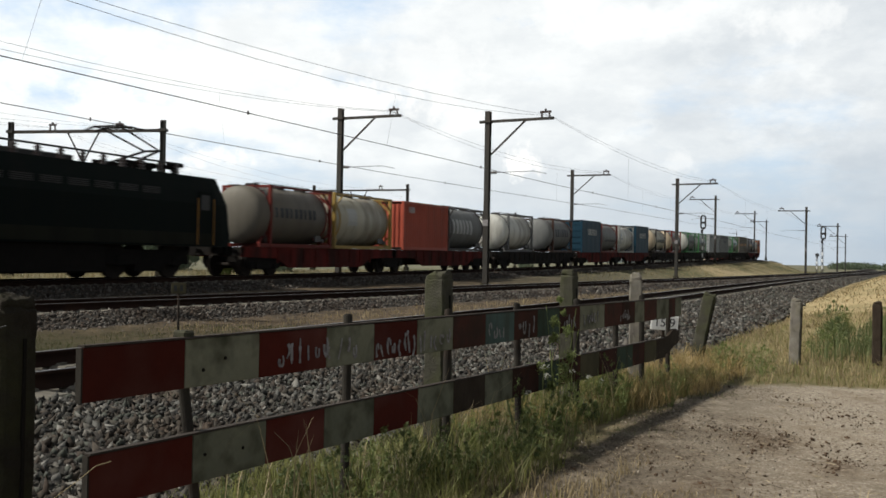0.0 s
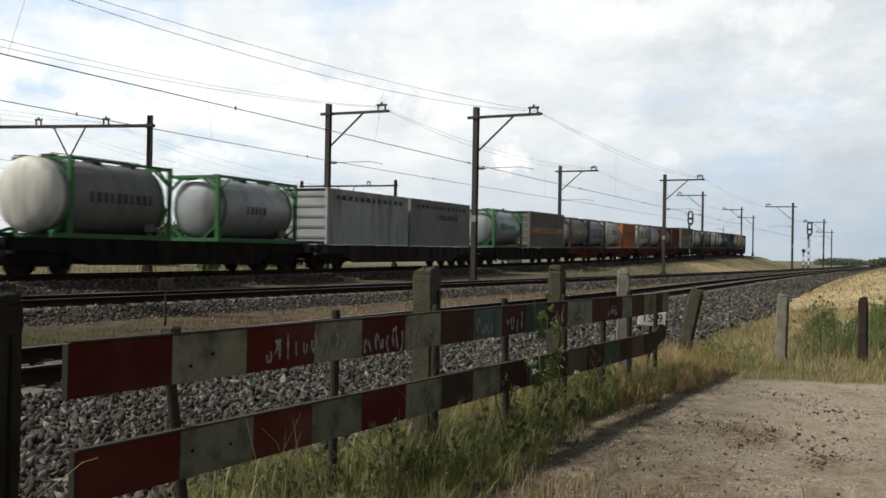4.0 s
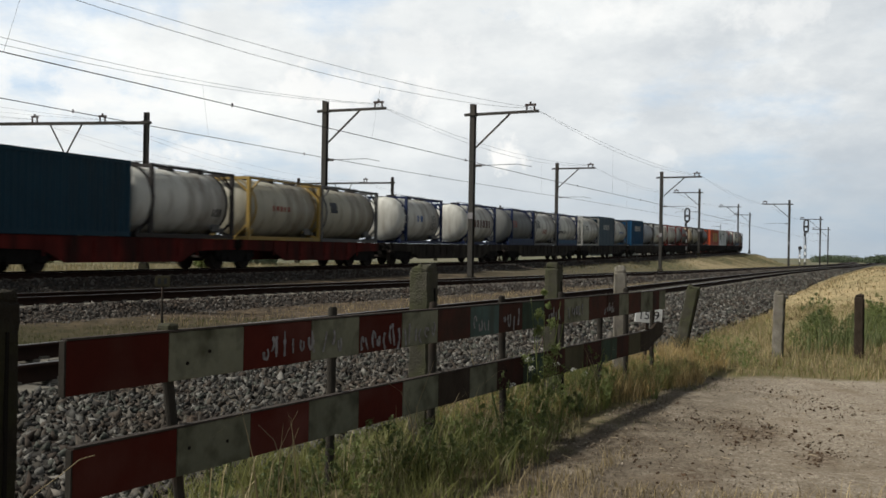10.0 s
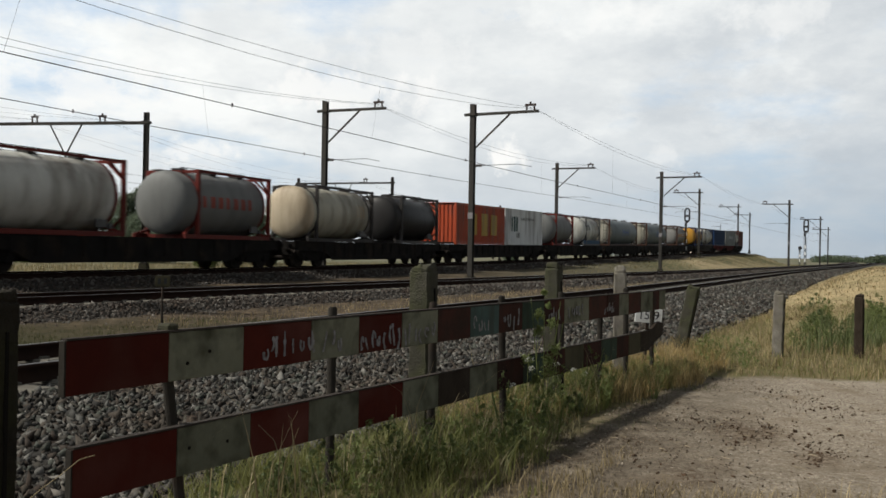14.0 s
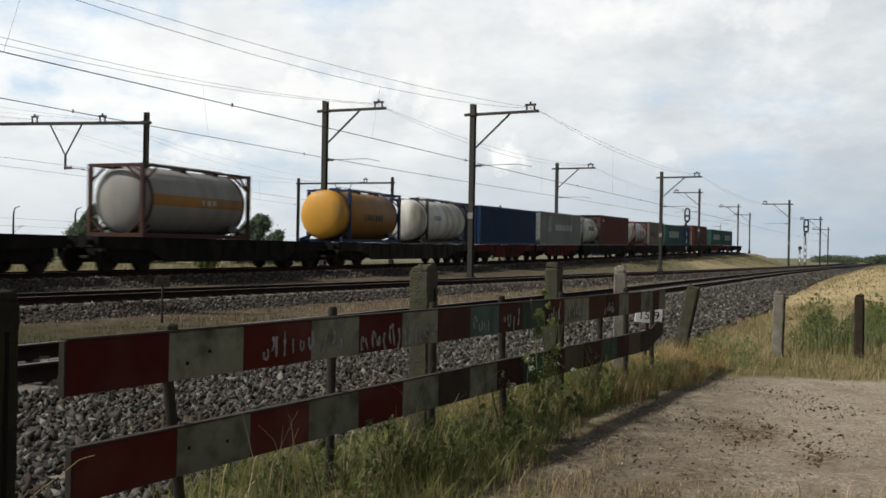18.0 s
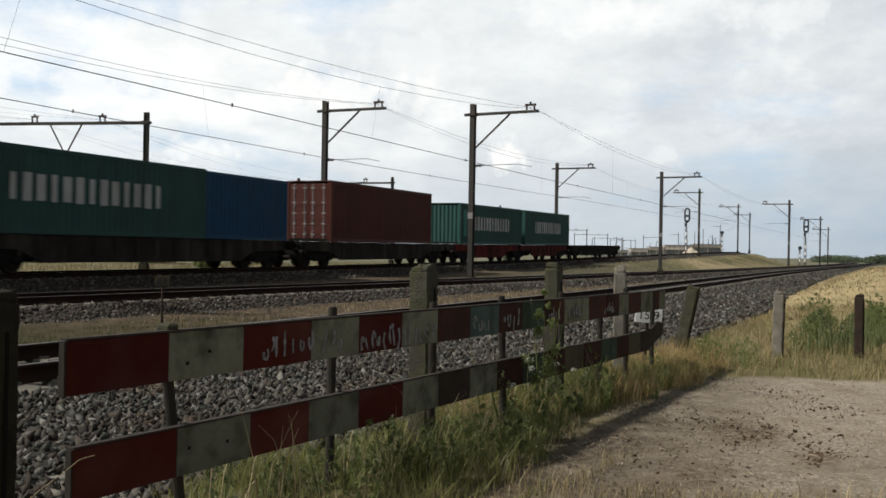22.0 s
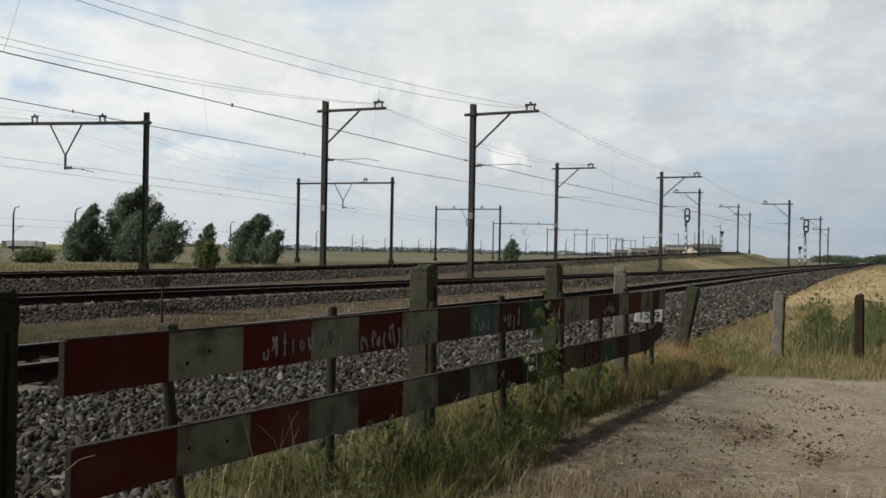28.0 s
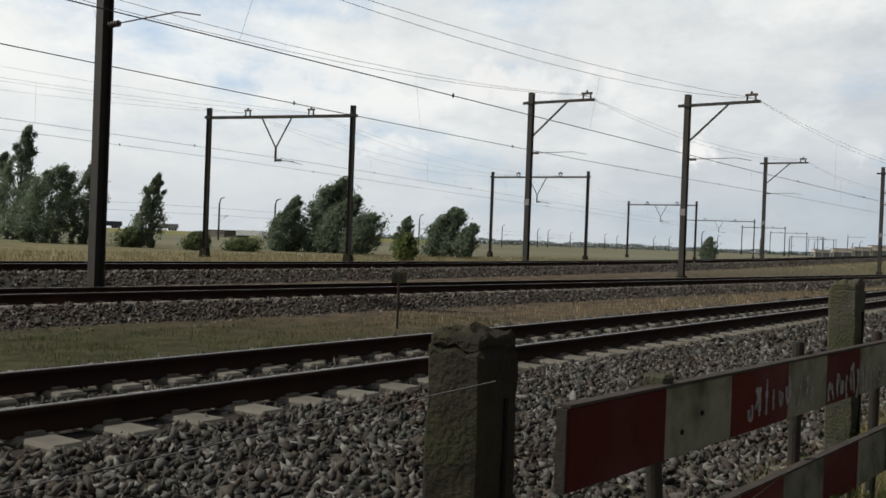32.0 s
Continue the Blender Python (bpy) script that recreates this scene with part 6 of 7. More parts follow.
    (415.5, G, L20, "tank_grey", "f_red", "lilac-grey tank with red lettering bars in a red frame", dict(bare=True, spec=[(0.0, 1.4, 3.6, 0.44, 7, "rust")])),
    (424.9, G, 6.6, "tank_beige", "f_dark", "cream-ended beige tank with dark hoops", dict(bare=True, cap="tank_cream", hoops=4, spec=[(2.0, 1.5, 0.9, 0.6, 3, "tank_cream")])),
    (433.8, G, L20, "tank_dark", "f_dark", "black tank with hoops", dict(bare=True, hoops=5)),
    (444.1, "box", L30, 2.59, "orange_red", "orange-red corrugated container with broad yellow lettering bars", dict(spec=[(0.5, 1.3, 5.4, 1.45, 3, "ybar")], end="ribs")),
    (453.15, "box", L30 - 0.35, 2.59, "white", "white container with a dark green mark", dict(ribs=False, spec=[(-2.4, 1.5, 1.6, 1.1, 3, "green"), (0.6, 1.9, 3.2, 0.2, 8, "grey"), (-1.6, 0.7, 0.8, 0.4, 2, "grey")], end="ribs")),
    (463.5, G, L20, "tank_grey", "f_red", "grey tank in a dark red frame", dict(bare=True)),
    (472.9, G, L20, "tank_white", "f_grey", "white tank with dark marks and a blue lower panel", dict(bare=True, skirt="bright_blue", spec=[(-1.4, 1.65, 1.6, 0.5, 3, "ink"), (1.6, 1.6, 1.0, 0.4, 2, "tank_cream")])),
    (486.0, G, 12.6, "tank_slate", "f_brown", "long slate-grey bulk tank with a ladder on its end", dict(ladder=True, full=False, cap="tank_beige", r=1.26, spec=[(0.6, 1.35, 3.4, 0.32, 10, "bluem"), (0.6, 1.62, 3.6, 0.05, 1, "bluem"), (0.6, 1.08, 3.6, 0.05, 1, "bluem")])),
    (503.6, G, 12.2, "tank_slate", "f_brown", "long slate-grey bulk tank with a ladder on its end", dict(ladder=True, full=False, cap="tank_beige", r=1.26, spec=[(0.6, 1.35, 3.4, 0.32, 10, "bluem"), (0.6, 1.62, 3.6, 0.05, 1, "bluem"), (0.6, 1.08, 3.6, 0.05, 1, "bluem")])),
    (520.6, G, 6.7, "tank_ash", "f_brown", "steel-grey tank with an orange band in a brown frame", dict(band="band", spec=[(0.6, 1.35, 1.0, 0.2, 3, "chalk")])),
    (535.2, G, 6.7, "tank_ochre", "f_blue", "yellow tank with a bright domed end in a blue frame", dict(bare=True, cap="tank_yellow", spec=[(0.2, 1.25, 2.2, 0.3, 7, "ink")])),
    (545.0, G, 7.3, "tank_white", "f_dark", "white tank with blue marks in a dark frame", dict(bare=True, hoops=3, spec=[(-1.2, 1.5, 1.2, 0.26, 4, "bluem")])),
    (556.87, "box", L40, 2.59, "navy", "long navy blue corrugated container", dict(end="ribs")),
    (569.9, "box", L40, 2.65, "grey", "long grey container with a paler patch", dict(spec=[(-3.4, 1.7, 0.9, 1.3, 1, "pale_grey"), (0.6, 1.45, 5.0, 0.5, 1, "pale_grey")], end="slats")),
    (579.6, G, L20, "tank_white", "f_grey", "off-white ribbed tank with a boxed dark mark", dict(hoops=6, ladder=True, spec=[(0.1, 1.55, 2.1, 0.42, 7, "ink")])),
    (589.0, "box", L40, 2.9, "red_brown", "tall red-brown corrugated container", dict(spec=[(-5.0, 2.4, 0.6, 0.3, 2, "chalk")], end="ribs")),
    (601.05, G, 7.2, "tank_steel", "f_red", "bright steel tank with brown marks in a red frame", dict(bare=True, cap="tank_white", spec=[(0.6, 1.4, 2.9, 0.55, 6, "rust")])),
    (610.3, "box", L30, 2.75, "warm_grey", "grey container with a faded orange band", dict(spec=[(0, 1.35, 8.2, 0.4, 1, "brown"), (0.2, 1.353, 4.2, 0.2, 10, "band")], end="ribs")),
    (621.95, "box", L40, 2.65, "green", "long sea-green container with white lettering bars", dict(spec=[(-0.2, 1.42, 7.2, 0.85, 13, "chalk"), (-5.2, 1.4, 0.5, 1.9, 2, "teal")], end="ribs")),
    (630.85, "box", L20, 2.59, "bright_blue", "short blue corrugated container", dict(end="ribs")),
    (643.8, "box", L40, 2.9, "brown", "tall dark brown corrugated container with closed doors", dict(end="doors")),
    (660.35, "box", L40, 2.59, "green", "long sea-green container with white lettering bars", dict(spec=[(-0.1, 1.35, 7.0, 0.9, 13, "chalk"), (-5.2, 1.35, 0.5, 1.7, 2, "teal")], end="ribs")),
    (673.2, "box", L40, 2.59, "green", "long sea-green container with white lettering bars", dict(spec=[(-0.1, 1.35, 7.0, 0.9, 13, "chalk")], end="ribs")),
]


def build_train():
    loco = locomotive()
    KEYED.append((loco, 30.35, 19.0))
    wagons = []
    for a, b, col in WAGONS:
        w = wagon(b - a - 0.04, col, {"red": RED_W, "dark": DARK_W, "brown": BROWN_W}[col], 1 if b - a > 23 else 0)
        wagons.append(((a + b) / 2, a, b, w))
        KEYED.append((w, (a + b) / 2, b - a))
    last = 0.0
    for unit in UNITS:
        u, kind, L = unit[:3]
        u = max(u, last + L / 2 + 0.05)
        last = u + L / 2
        host = [w for w in wagons if w[1] - 0.2 <= u <= w[2] + 0.2][0]
        if kind == "box":
            H, col, label, k = unit[3:]
            ob = box_container("shipping_container", L, H, col, label, **k)
        else:
            tank, fr, label, k = unit[3:]
            k = dict(k)
            tank = k.pop("tank2", tank)
            ob = tank_container("tank_container", L, tank, fr, label, **k)
        LOADS.append((ob, host[3], u - host[0]))


# ---- plants ----
M_LEAF = leafy("tree_leaves", (0.19, 0.235, 0.16), (0.12, 0.155, 0.105), 0.45, 0.25)
M_LEAF2 = leafy("weed_leaves", (0.19, 0.225, 0.075), (0.13, 0.165, 0.055), 0.4)
M_LEAF3 = leafy("dark_weed_leaves", (0.13, 0.16, 0.060), (0.085, 0.11, 0.042), 0.4)
M_PETAL = leafy("white_petals", (0.62, 0.62, 0.56), (0.5, 0.5, 0.44), 0.3, 0.2)
M_DRY = leafy("golden_grass", (0.42, 0.31, 0.14), (0.24, 0.175, 0.075), 0.4, 0.5)
M_GREENG = leafy("green_grass", (0.24, 0.245, 0.08), (0.135, 0.145, 0.048), 0.45)
M_PALE = leafy("pale_rough_grass", (0.40, 0.315, 0.175), (0.235, 0.185, 0.10), 0.35, 0.45)
M_REED = leafy("reed_blades", (0.16, 0.18, 0.075), (0.085, 0.115, 0.045), 0.4, 0.3)
M_OLIVE = leafy("olive_grass", (0.25, 0.215, 0.115), (0.145, 0.135, 0.065), 0.35, 0.4)
M_MOSS = leafy("mossy_grass", (0.105, 0.112, 0.042), (0.062, 0.066, 0.027), 0.3)
M_STALK = leafy("straw_stalks", (0.38, 0.31, 0.18), (0.28, 0.22, 0.12), 0.3)
M_SHRUB = leafy("shrub_leaves", (0.15, 0.185, 0.085), (0.105, 0.135, 0.06), 0.5)
M_BARK = surface("bark", (0.09, 0.07, 0.05), (0.05, 0.04, 0.03), rough=0.95, scale=4, bump=0.6)


def blades(name, label, pts, hmin, hmax, w, seed, mat, lean=0.35, parent=None):
    """Curved, tapering blades: two quads and a tip each."""
    rs = np.random.RandomState(seed)
    n = len(pts)
    lump = np.array([noise.noise(Vector((p[0] * 1.7, p[1] * 1.7, 7.0))) for p in pts])
    h = rs.uniform(hmin, hmax, n) * (0.85 + 0.9 * lump)
    a = rs.uniform(0, 2 * np.pi, n)
    d = np.stack([np.cos(a), np.sin(a), np.zeros(n)], 1)
    side = np.stack([-np.sin(a), np.cos(a), np.zeros(n)], 1)
    k = rs.uniform(0.05, lean, n) * h
    ww = w * rs.uniform(0.6, 1.3, n)
    v = np.empty((n, 6, 3))
    for j, (u, bend, taper) in enumerate(((0.0, 0.0, 1.0), (0.55, 0.32, 0.75), (1.0, 1.0, 0.12))):
        c = pts + d * (k * bend)[:, None] + np.array([0, 0, 1]) * (h * u * (1 - 0.12 * bend))[:, None]
        v[:, 2 * j] = c - side * (ww * taper / 2)[:, None]
        v[:, 2 * j + 1] = c + side * (ww * taper / 2)[:, None]
    f = np.array([(0, 1, 3, 2), (2, 3, 5, 4)])
    f = (f[None] + (np.arange(n) * 6)[:, None, None]).reshape(-1, 4)
    ob = np_mesh(name, v.reshape(-1, 3), f, mat, parent)
    return tagged(ob, label, "grass", kind="stuff")


def on_ground(x, y):
    return np.stack([x, y, ground_z(x, y) - 0.02], 1)


def patch(n, seed, x0, x1, y0, y1_, rule):
    rs = np.random.RandomState(seed)
    x, y = rs.uniform(x0, x1, n), rs.uniform(y0, y1_, n)
    clump = np.array([noise.noise(Vector((a * 0.9, b * 0.9, seed))) for a, b in zip(x, y)])
    keep = rule(x, y, clump, rs.uniform(0, 1, n))
    return on_ground(x[keep], y[keep])


def crown(name, c, rx, rz, n, size, seed, mat, parent, lumps=9, taper=0.5, wind=0.0):
    """Leaf clumps on lumps round the limbs, ragged, with gaps."""
    rs = np.random.RandomState(seed)
    cs = []
    for k in range(lumps):
        u = -0.97 + 1.97 * (k + rs.uniform(0, 1)) / lumps
        t = (u + 1) / 2
        prof = rs.uniform(0.75, 1.12) * (1 - taper * t) * min(1.0, (0.35 + 2.2 * t)) * math.sqrt(max(0.02, 1 - t ** 4))
        rr = rx * prof * rs.uniform(0.15, 0.85) ** 0.6
        a = k * 2.4 + rs.uniform(-0.5, 0.5)
        cs.append((rr * math.cos(a), rr * math.sin(a), u * rz, rx * rs.uniform(0.16, 0.30) * max(0.28, prof)))
    tips = lumps // 9 if taper > 0.45 else 0
    for k in range(tips):
        u = k / max(1, tips - 1)
        wide = 0.38 * (1 - u) + 0.03
        cs.append((rs.uniform(-wide, wide) * rx, rs.uniform(-wide, wide) * rx, rz * (0.55 + 0.45 * u + rs.uniform(-0.06, 0.06)), rx * rs.uniform(0.08, 0.18) * (1.15 - 0.55 * u)))
    lumps = len(cs)
    cs = np.array(cs)
    pick = rs.randint(0, lumps, n)
    d = rs.normal(size=(n, 3))
    d /= np.linalg.norm(d, axis=1)[:, None]
    r = np.abs(rs.normal(0.8, 0.5, n))[:, None]
    p = np.array(c) + cs[pick, :3] + d * cs[pick, 3:4] * r * np.array([1, 1, 1.15])
    # tops bent over by the wind, leaves streaming up and along it
    up = ((p[:, 2] - c[2]) / rz + 1).clip(0, 2.2) / 2
    p[:, 1] -= wind * rx * (up ** 2 - 0.4)
    s = size * rs.uniform(0.5, 1.2, n)
    t1 = rs.normal(size=(n, 3)) + np.array([0, -1.2, 2.0]) * wind
    t1 /= np.linalg.norm(t1, axis=1)[:, None]
    t2 = np.cross(t1, rs.normal(size=(n, 3)))
    t2 /= np.linalg.norm(t2, axis=1)[:, None]
    v = np.stack([p - t1 * s[:, None], p + t2 * (s * 0.45)[:, None], p + t1 * s[:, None], p - t2 * (s * 0.45)[:, None]], 1)
    f = np.arange(n * 4).reshape(n, 4)
    return np_mesh(name, v.reshape(-1, 3), f, mat, parent)


def tree(x, y, z, h, rx, seed, label, n=2600, name="tree", size=0.14, taper=0.6, low=0.12, mat=None):
    rs = random.Random(seed)
    t = thing(name, Matrix.Translation((x, y, z)))
    tagged(t, label, "tree" if name == "tree" else "bush")
    bm = B()
    rod(bm, (0, 0, -0.3), (0.1, 0, h * 0.35), h * 0.022, 8, h * 0.016)
    rod(bm, (0.1, 0, h * 0.35), (0, -0.15 * rx if name == "tree" else 0.1, h * 0.8), h * 0.016, 8, h * 0.005)
    part("trunk", bm, M_BARK, t)
    for k in range(7):
        bm = B()
        zz0 = h * rs.uniform(0.15, 0.7)
        a = rs.uniform(0, 6.28)
        r = rx * rs.uniform(0.5, 0.9)
        rod(bm, (0.05, 0, zz0), (r * math.cos(a), r * math.sin(a), zz0 + h * rs.uniform(0.08, 0.22)), h * 0.008, 6, h * 0.003)
        part("limb", bm, M_BARK, t)
    crown("crown", (0, 0, h * (0.5 + low / 2)), rx, h * (0.5 - low / 2), int(n * 2.6), size, seed, mat or M_LEAF, t, lumps=84, taper=taper, wind=0.6 if name == "tree" else 0.2)
    return t


def weed(x, y, h, seed, label, n=260, rx=0.22, mat=None, size=0.0145):
    z = float(ground_z(np.array([x]), np.array([y]))[0])
    rs = random.Random(seed)
    t = thing("weed", Matrix.Translation((x, y, z)))
    tagged(t, label, "weed", "weeds along the barrier")
    for k in range(4):
        a = rs.uniform(0, 6.28)
        bm = B()
        rod(bm, (0, 0, -0.05), (rx * 0.7 * math.cos(a), rx * 0.7 * math.sin(a), h * rs.uniform(0.7, 1.0)), 0.006, 5, 0.002)
        part("stem", bm, mat or M_LEAF2, t)
    crown("leaves", (0, 0, h * 0.55), rx, h * 0.48, n * 2, size, seed, mat or M_LEAF2, t, lumps=14, taper=0.4)
    return t


def build_plants():
    fence_d = lambda x, y: (y - (3.127 - 0.407 * x)) * math.cos(FA)
    strip_rule = lambda x, y, c, u: (fence_d(x, y) < 0.75 + c * 0.5) & (fence_d(x, y) > -0.38 - c * 0.5 - 0.35 * (x < 5.6)) & (u < 0.55 + c * 1.1)
    blades("grass_green", "green grass along the foot of the barrier", patch(80000, 1, 4.5, 11.5, -2.6, 1.8, lambda x, y, c, u: strip_rule(x, y, c, u) & (u < (x - 4.3) * 0.8) & (u < (13.0 - x) / 4)), 0.05, 0.30, 0.0065, 1, M_GREENG, 1.2)
    blades("grass_dry", "dry grass along the foot of the barrier", patch(85000, 2, 4.2, 13.5, -3.2, 2.0, lambda x, y, c, u: strip_rule(x, y, -c, u) & (u < (x - 4.4) / 5) & (x < 8.2 + c)), 0.05, 0.25, 0.0055, 2, M_OLIVE, 1.1)
    blades("grass_dry", "golden dry grass along the far half of the barrier", patch(85000, 42, 7.0, 13.5, -3.2, 2.0, lambda x, y, c, u: strip_rule(x, y, -c, u) & (x > 7.6 + c)), 0.05, 0.26, 0.006, 42, M_DRY, 1.1)
    end_rule = lambda x, y, c, u: (x > 10.8 + c * 0.35 + 0.15 * np.sin(y * 2)) & (y < V3(x) - shoulder3(x) - 0.5 + c * 0.5) & (u < 0.6 + c)
    blades("grass_dry", "knee-high dry yellow grass at the yard's far edge", patch(95000, 3, 10.6, 24, -14, 0.0, end_rule), 0.05, 0.23, 0.0075, 3, M_PALE, 1.1)
    blades("grass_green", "green grass among the dry grass", patch(70000, 4, 10.6, 24, -14, 0.0, lambda x, y, c, u: end_rule(x, y, -c, u) & (u < 0.5)), 0.04, 0.21, 0.007, 4, M_GREENG, 1.1)
    bank_rule = lambda x, y, c, u: (V3(x) - y > shoulder3(x) + 0.3 + 0.8 * c) & (V3(x) - y < 30) & (u < 0.8 + c)
    blades("grass_dry", "tall dry grass on the bank beside the track", patch(130000, 5, 20, 80, -52, -4, bank_rule), 0.03, 0.13, 0.032, 5, M_PALE, 2.0)
    blades("grass_green", "green weeds among the dry grass of the bank", patch(60000, 25, 20, 60, -40, -4, lambda x, y, c, u: bank_rule(x, y, -c, u) & (c > 0.18)), 0.05, 0.15, 0.02, 25, M_OLIVE, 1.6)
    # verges between the tracks and beyond them
    mid_rule = lambda x, y, c, u: (y < V2(x) - 3.6 + c * 0.5) & (y > V3(x) + 2.1) & (u < 0.6 + c)
    blades("grass_dry", "thin dry grass between the tracks", patch(70000, 6, 12, 60, -12, 14, lambda x, y, c, u: mid_rule(x, y, c, u) & (x > 19 + 6 * c) & (u < (x - 16) / 12)), 0.05, 0.2, 0.016, 6, M_PALE)
    blades("grass_green", "low mossy green grass between the tracks", patch(150000, 16, -2, 22, 2, 20, lambda x, y, c, u: mid_rule(x, y, -c, u)), 0.02, 0.10, 0.012, 16, M_MOSS)
    broad = lambda x: 0.45 * np.sin(x * 0.034 + 3.1) - 0.1
    hump_rule = lambda x, y, c, u: (y < V1(x) - 3.0) & (y > V2(x) + 3.0) & (x > 70) & (u < 0.7 + c)
    blades("grass_dry", "dry grass on the side of the embankment", patch(90000, 7, 70, 235, -70, 4, lambda x, y, c, u: hump_rule(x, y, c, u) & (0.6 * c + broad(x) > -0.05)), 0.08, 0.24, 0.06, 7, M_PALE, 1.6)
    blades("grass_green", "green weeds on the side of the embankment", patch(60000, 17, 70, 235, -60, 4, lambda x, y, c, u: hump_rule(x, y, -c, u) & (0.6 * c + broad(x) < 0.1)), 0.10, 0.28, 0.06, 17, M_OLIVE, 1.5)
    back_rule = lambda x, y, c, u: (y > V1(x) + 3.4) & (y < V1(x) + 34) & (u < 0.7 + c)
    blades("grass_dry", "rough dry grass beyond the far track", patch(22000, 8, 12, 120, -10, 62, back_rule), 0.2, 0.5, 0.035, 8, M_PALE, 0.8)
    blades("grass_green", "rough green grass beyond the far track", patch(72000, 9, 12, 120, -10, 62, back_rule), 0.15, 0.42, 0.035, 9, M_OLIVE, 0.8)
    # stray grass on the yard's near corner
    blades("grass_green", "short grass tufts on the yard", patch(12000, 10, 4.6, 6.6, -1.6, 0.9, lambda x, y, c, u: (fence_d(x, y) < -0.45) & (fence_d(x, y) > -0.95) & (x < 6.0) & (c > 0.05 + 0.4 * (x - 5.3)) & (u < 0.8)), 0.03, 0.12, 0.008, 10, M_GREENG)
    blades("grass_dry", "thin short grass creeping from the verge onto the sand", patch(16000, 29, 4.8, 10.6, -2.6, 1.0, lambda x, y, c, u: (fence_d(x, y) < -0.3) & (fence_d(x, y) > -0.55 - 0.5 * c - 0.5 * u) & (u < 0.45 + c)), 0.02, 0.11, 0.005, 29, M_MOSS, 1.2)
    blades("grass_dry", "sparse dry blades on the yard's near corner", patch(14000, 19, 4.6, 7.0, -2.4, 0.7, lambda x, y, c, u: (fence_d(x, y) < -0.4) & (x < 5.55 + 1.3 * c + 0.7 * (fence_d(x, y) > -1.1)) & (u < 0.5 + c)), 0.03, 0.17, 0.005, 19, M_PALE, 0.9)
    blades("grass_green", "scattered short green tufts on the near sand", patch(30000, 33, 4.7, 6.3, -2.6, 0.2, lambda x, y, c, u: (fence_d(x, y) < -0.9) & (c > 0.12 + 0.25 * (x - 5.0)) & (u < 0.6)), 0.015, 0.07, 0.005, 33, M_OLIVE, 1.0)
    blades("seed_stalks", "tall pale seed stalks by the barrier", patch(520, 12, 4.2, 9, -1.6, 1.6, lambda x, y, c, u: (np.abs(fence_d(x, y) + 0.1) < 0.35)), 0.35, 0.75, 0.007, 12, M_STALK, lean=0.9)
    rs = random.Random(8)
    weed(7.55, -0.12, 0.98, 1, "tall leafy green weed growing through the barrier", 1100, 0.2)
    for k in range(40):
        d = 1.25 + 5.0 * k / 39 + rs.uniform(-0.15, 0.15)
        p = along(d, rs.uniform(-0.55, 0.25))
        dark = rs.random() < 0.4
        weed(p.x, p.y, rs.uniform(0.16, 0.36) * (1.25 if d > 3.0 else 1.0), 20 + k, "dark leafy weed at the foot of the barrier" if dark else "low green weed at the foot of the barrier", 170, rs.uniform(0.10, 0.2), M_LEAF3 if dark else M_LEAF2, rs.uniform(0.009, 0.015))
    for k in range(6):
        p = along(2.2 + 2.6 * k / 5 + rs.uniform(-0.12, 0.12), rs.uniform(-0.5, -0.2))
        weed(p.x, p.y, rs.uniform(0.12, 0.22), 140 + k, "dark broad-leaved weed at the edge of the sand", 110, rs.uniform(0.10, 0.16), M_LEAF3, rs.uniform(0.016, 0.024))
    for k, (d, off, h) in enumerate(((4.15, -0.12, 0.50), (4.28, -0.1, 0.42), (4.65, -0.15, 0.42), (4.9, -0.2, 0.36), (4.5, -0.05, 0.62), (5.2, -0.2, 0.30), (3.9, -0.1, 0.34))):
        p = along(d, off)
        z = float(ground_z(np.array([p.x]), np.array([p.y]))[0])
        t = thing("wild_flower", Matrix.Translation((p.x, p.y, z)))
        tagged(t, "white flowering weed among the grass by the barrier", "flower", "white flowers by the barrier")
        bm = B()
        rod(bm, (0, 0, -0.03), (0.02, -0.02, h), 0.003, 5, 0.002)
        part("stem", bm, M_LEAF2, t)
        crown("petals", (0.02, -0.02, h), 0.04, 0.016, 46, 0.009, 300 + k, M_PETAL, t, lumps=5, taper=0.2)["label"] = "small white petals"
    blades("reeds", "dark green reeds behind the fence posts", patch(9000, 41, 13.6, 19.0, -7.2, -3.4, lambda x, y, c, u: (np.abs(y + 0.32 * x) < 0.9) & (c > -0.05) & (u < 0.5)), 0.15, 0.50, 0.013, 41, M_REED, 0.5)
    for k in range(20):
        x = rs.uniform(13.7, 19.5)
        weed(x, -0.305 * x + rs.uniform(-1.6, 0.55), rs.uniform(0.26, 0.6), 60 + k, "green leafy weed in the dry grass", 520, 0.4, M_LEAF3 if k % 2 else M_LEAF2, 0.017)
    for k in range(5):
        weed(rs.uniform(11.3, 12.2), rs.uniform(-2.6, -1.8), 0.32, 90 + k, "low green weed at the yard's edge", 160, 0.25)
    # trees across the tracks
    tree(92.7, 42.3, -0.5, 5.3, 2.4, 1, "slender green tree in the rough grass", 6000, low=0.0, taper=0.68)
    tree(94.9, 38.9, -0.5, 7.2, 3.6, 2, "tall full green tree in a small group", 11000, low=0.0, taper=0.66)
    tree(93.2, 36.6, -0.5, 5.6, 3.2, 3, "dark green tree beside a taller one", 6000, low=0.0, taper=0.4)
    tree(91.4, 34.0, -0.5, 3.9, 2.5, 4, "low round dark green tree", 4200, taper=0.25, low=0.0)
    tree(95.6, 43.4, -0.5, 2.8, 2.8, 5, "low green shrub at the foot of the trees", 3600, "bush", taper=0.2, low=0.0)
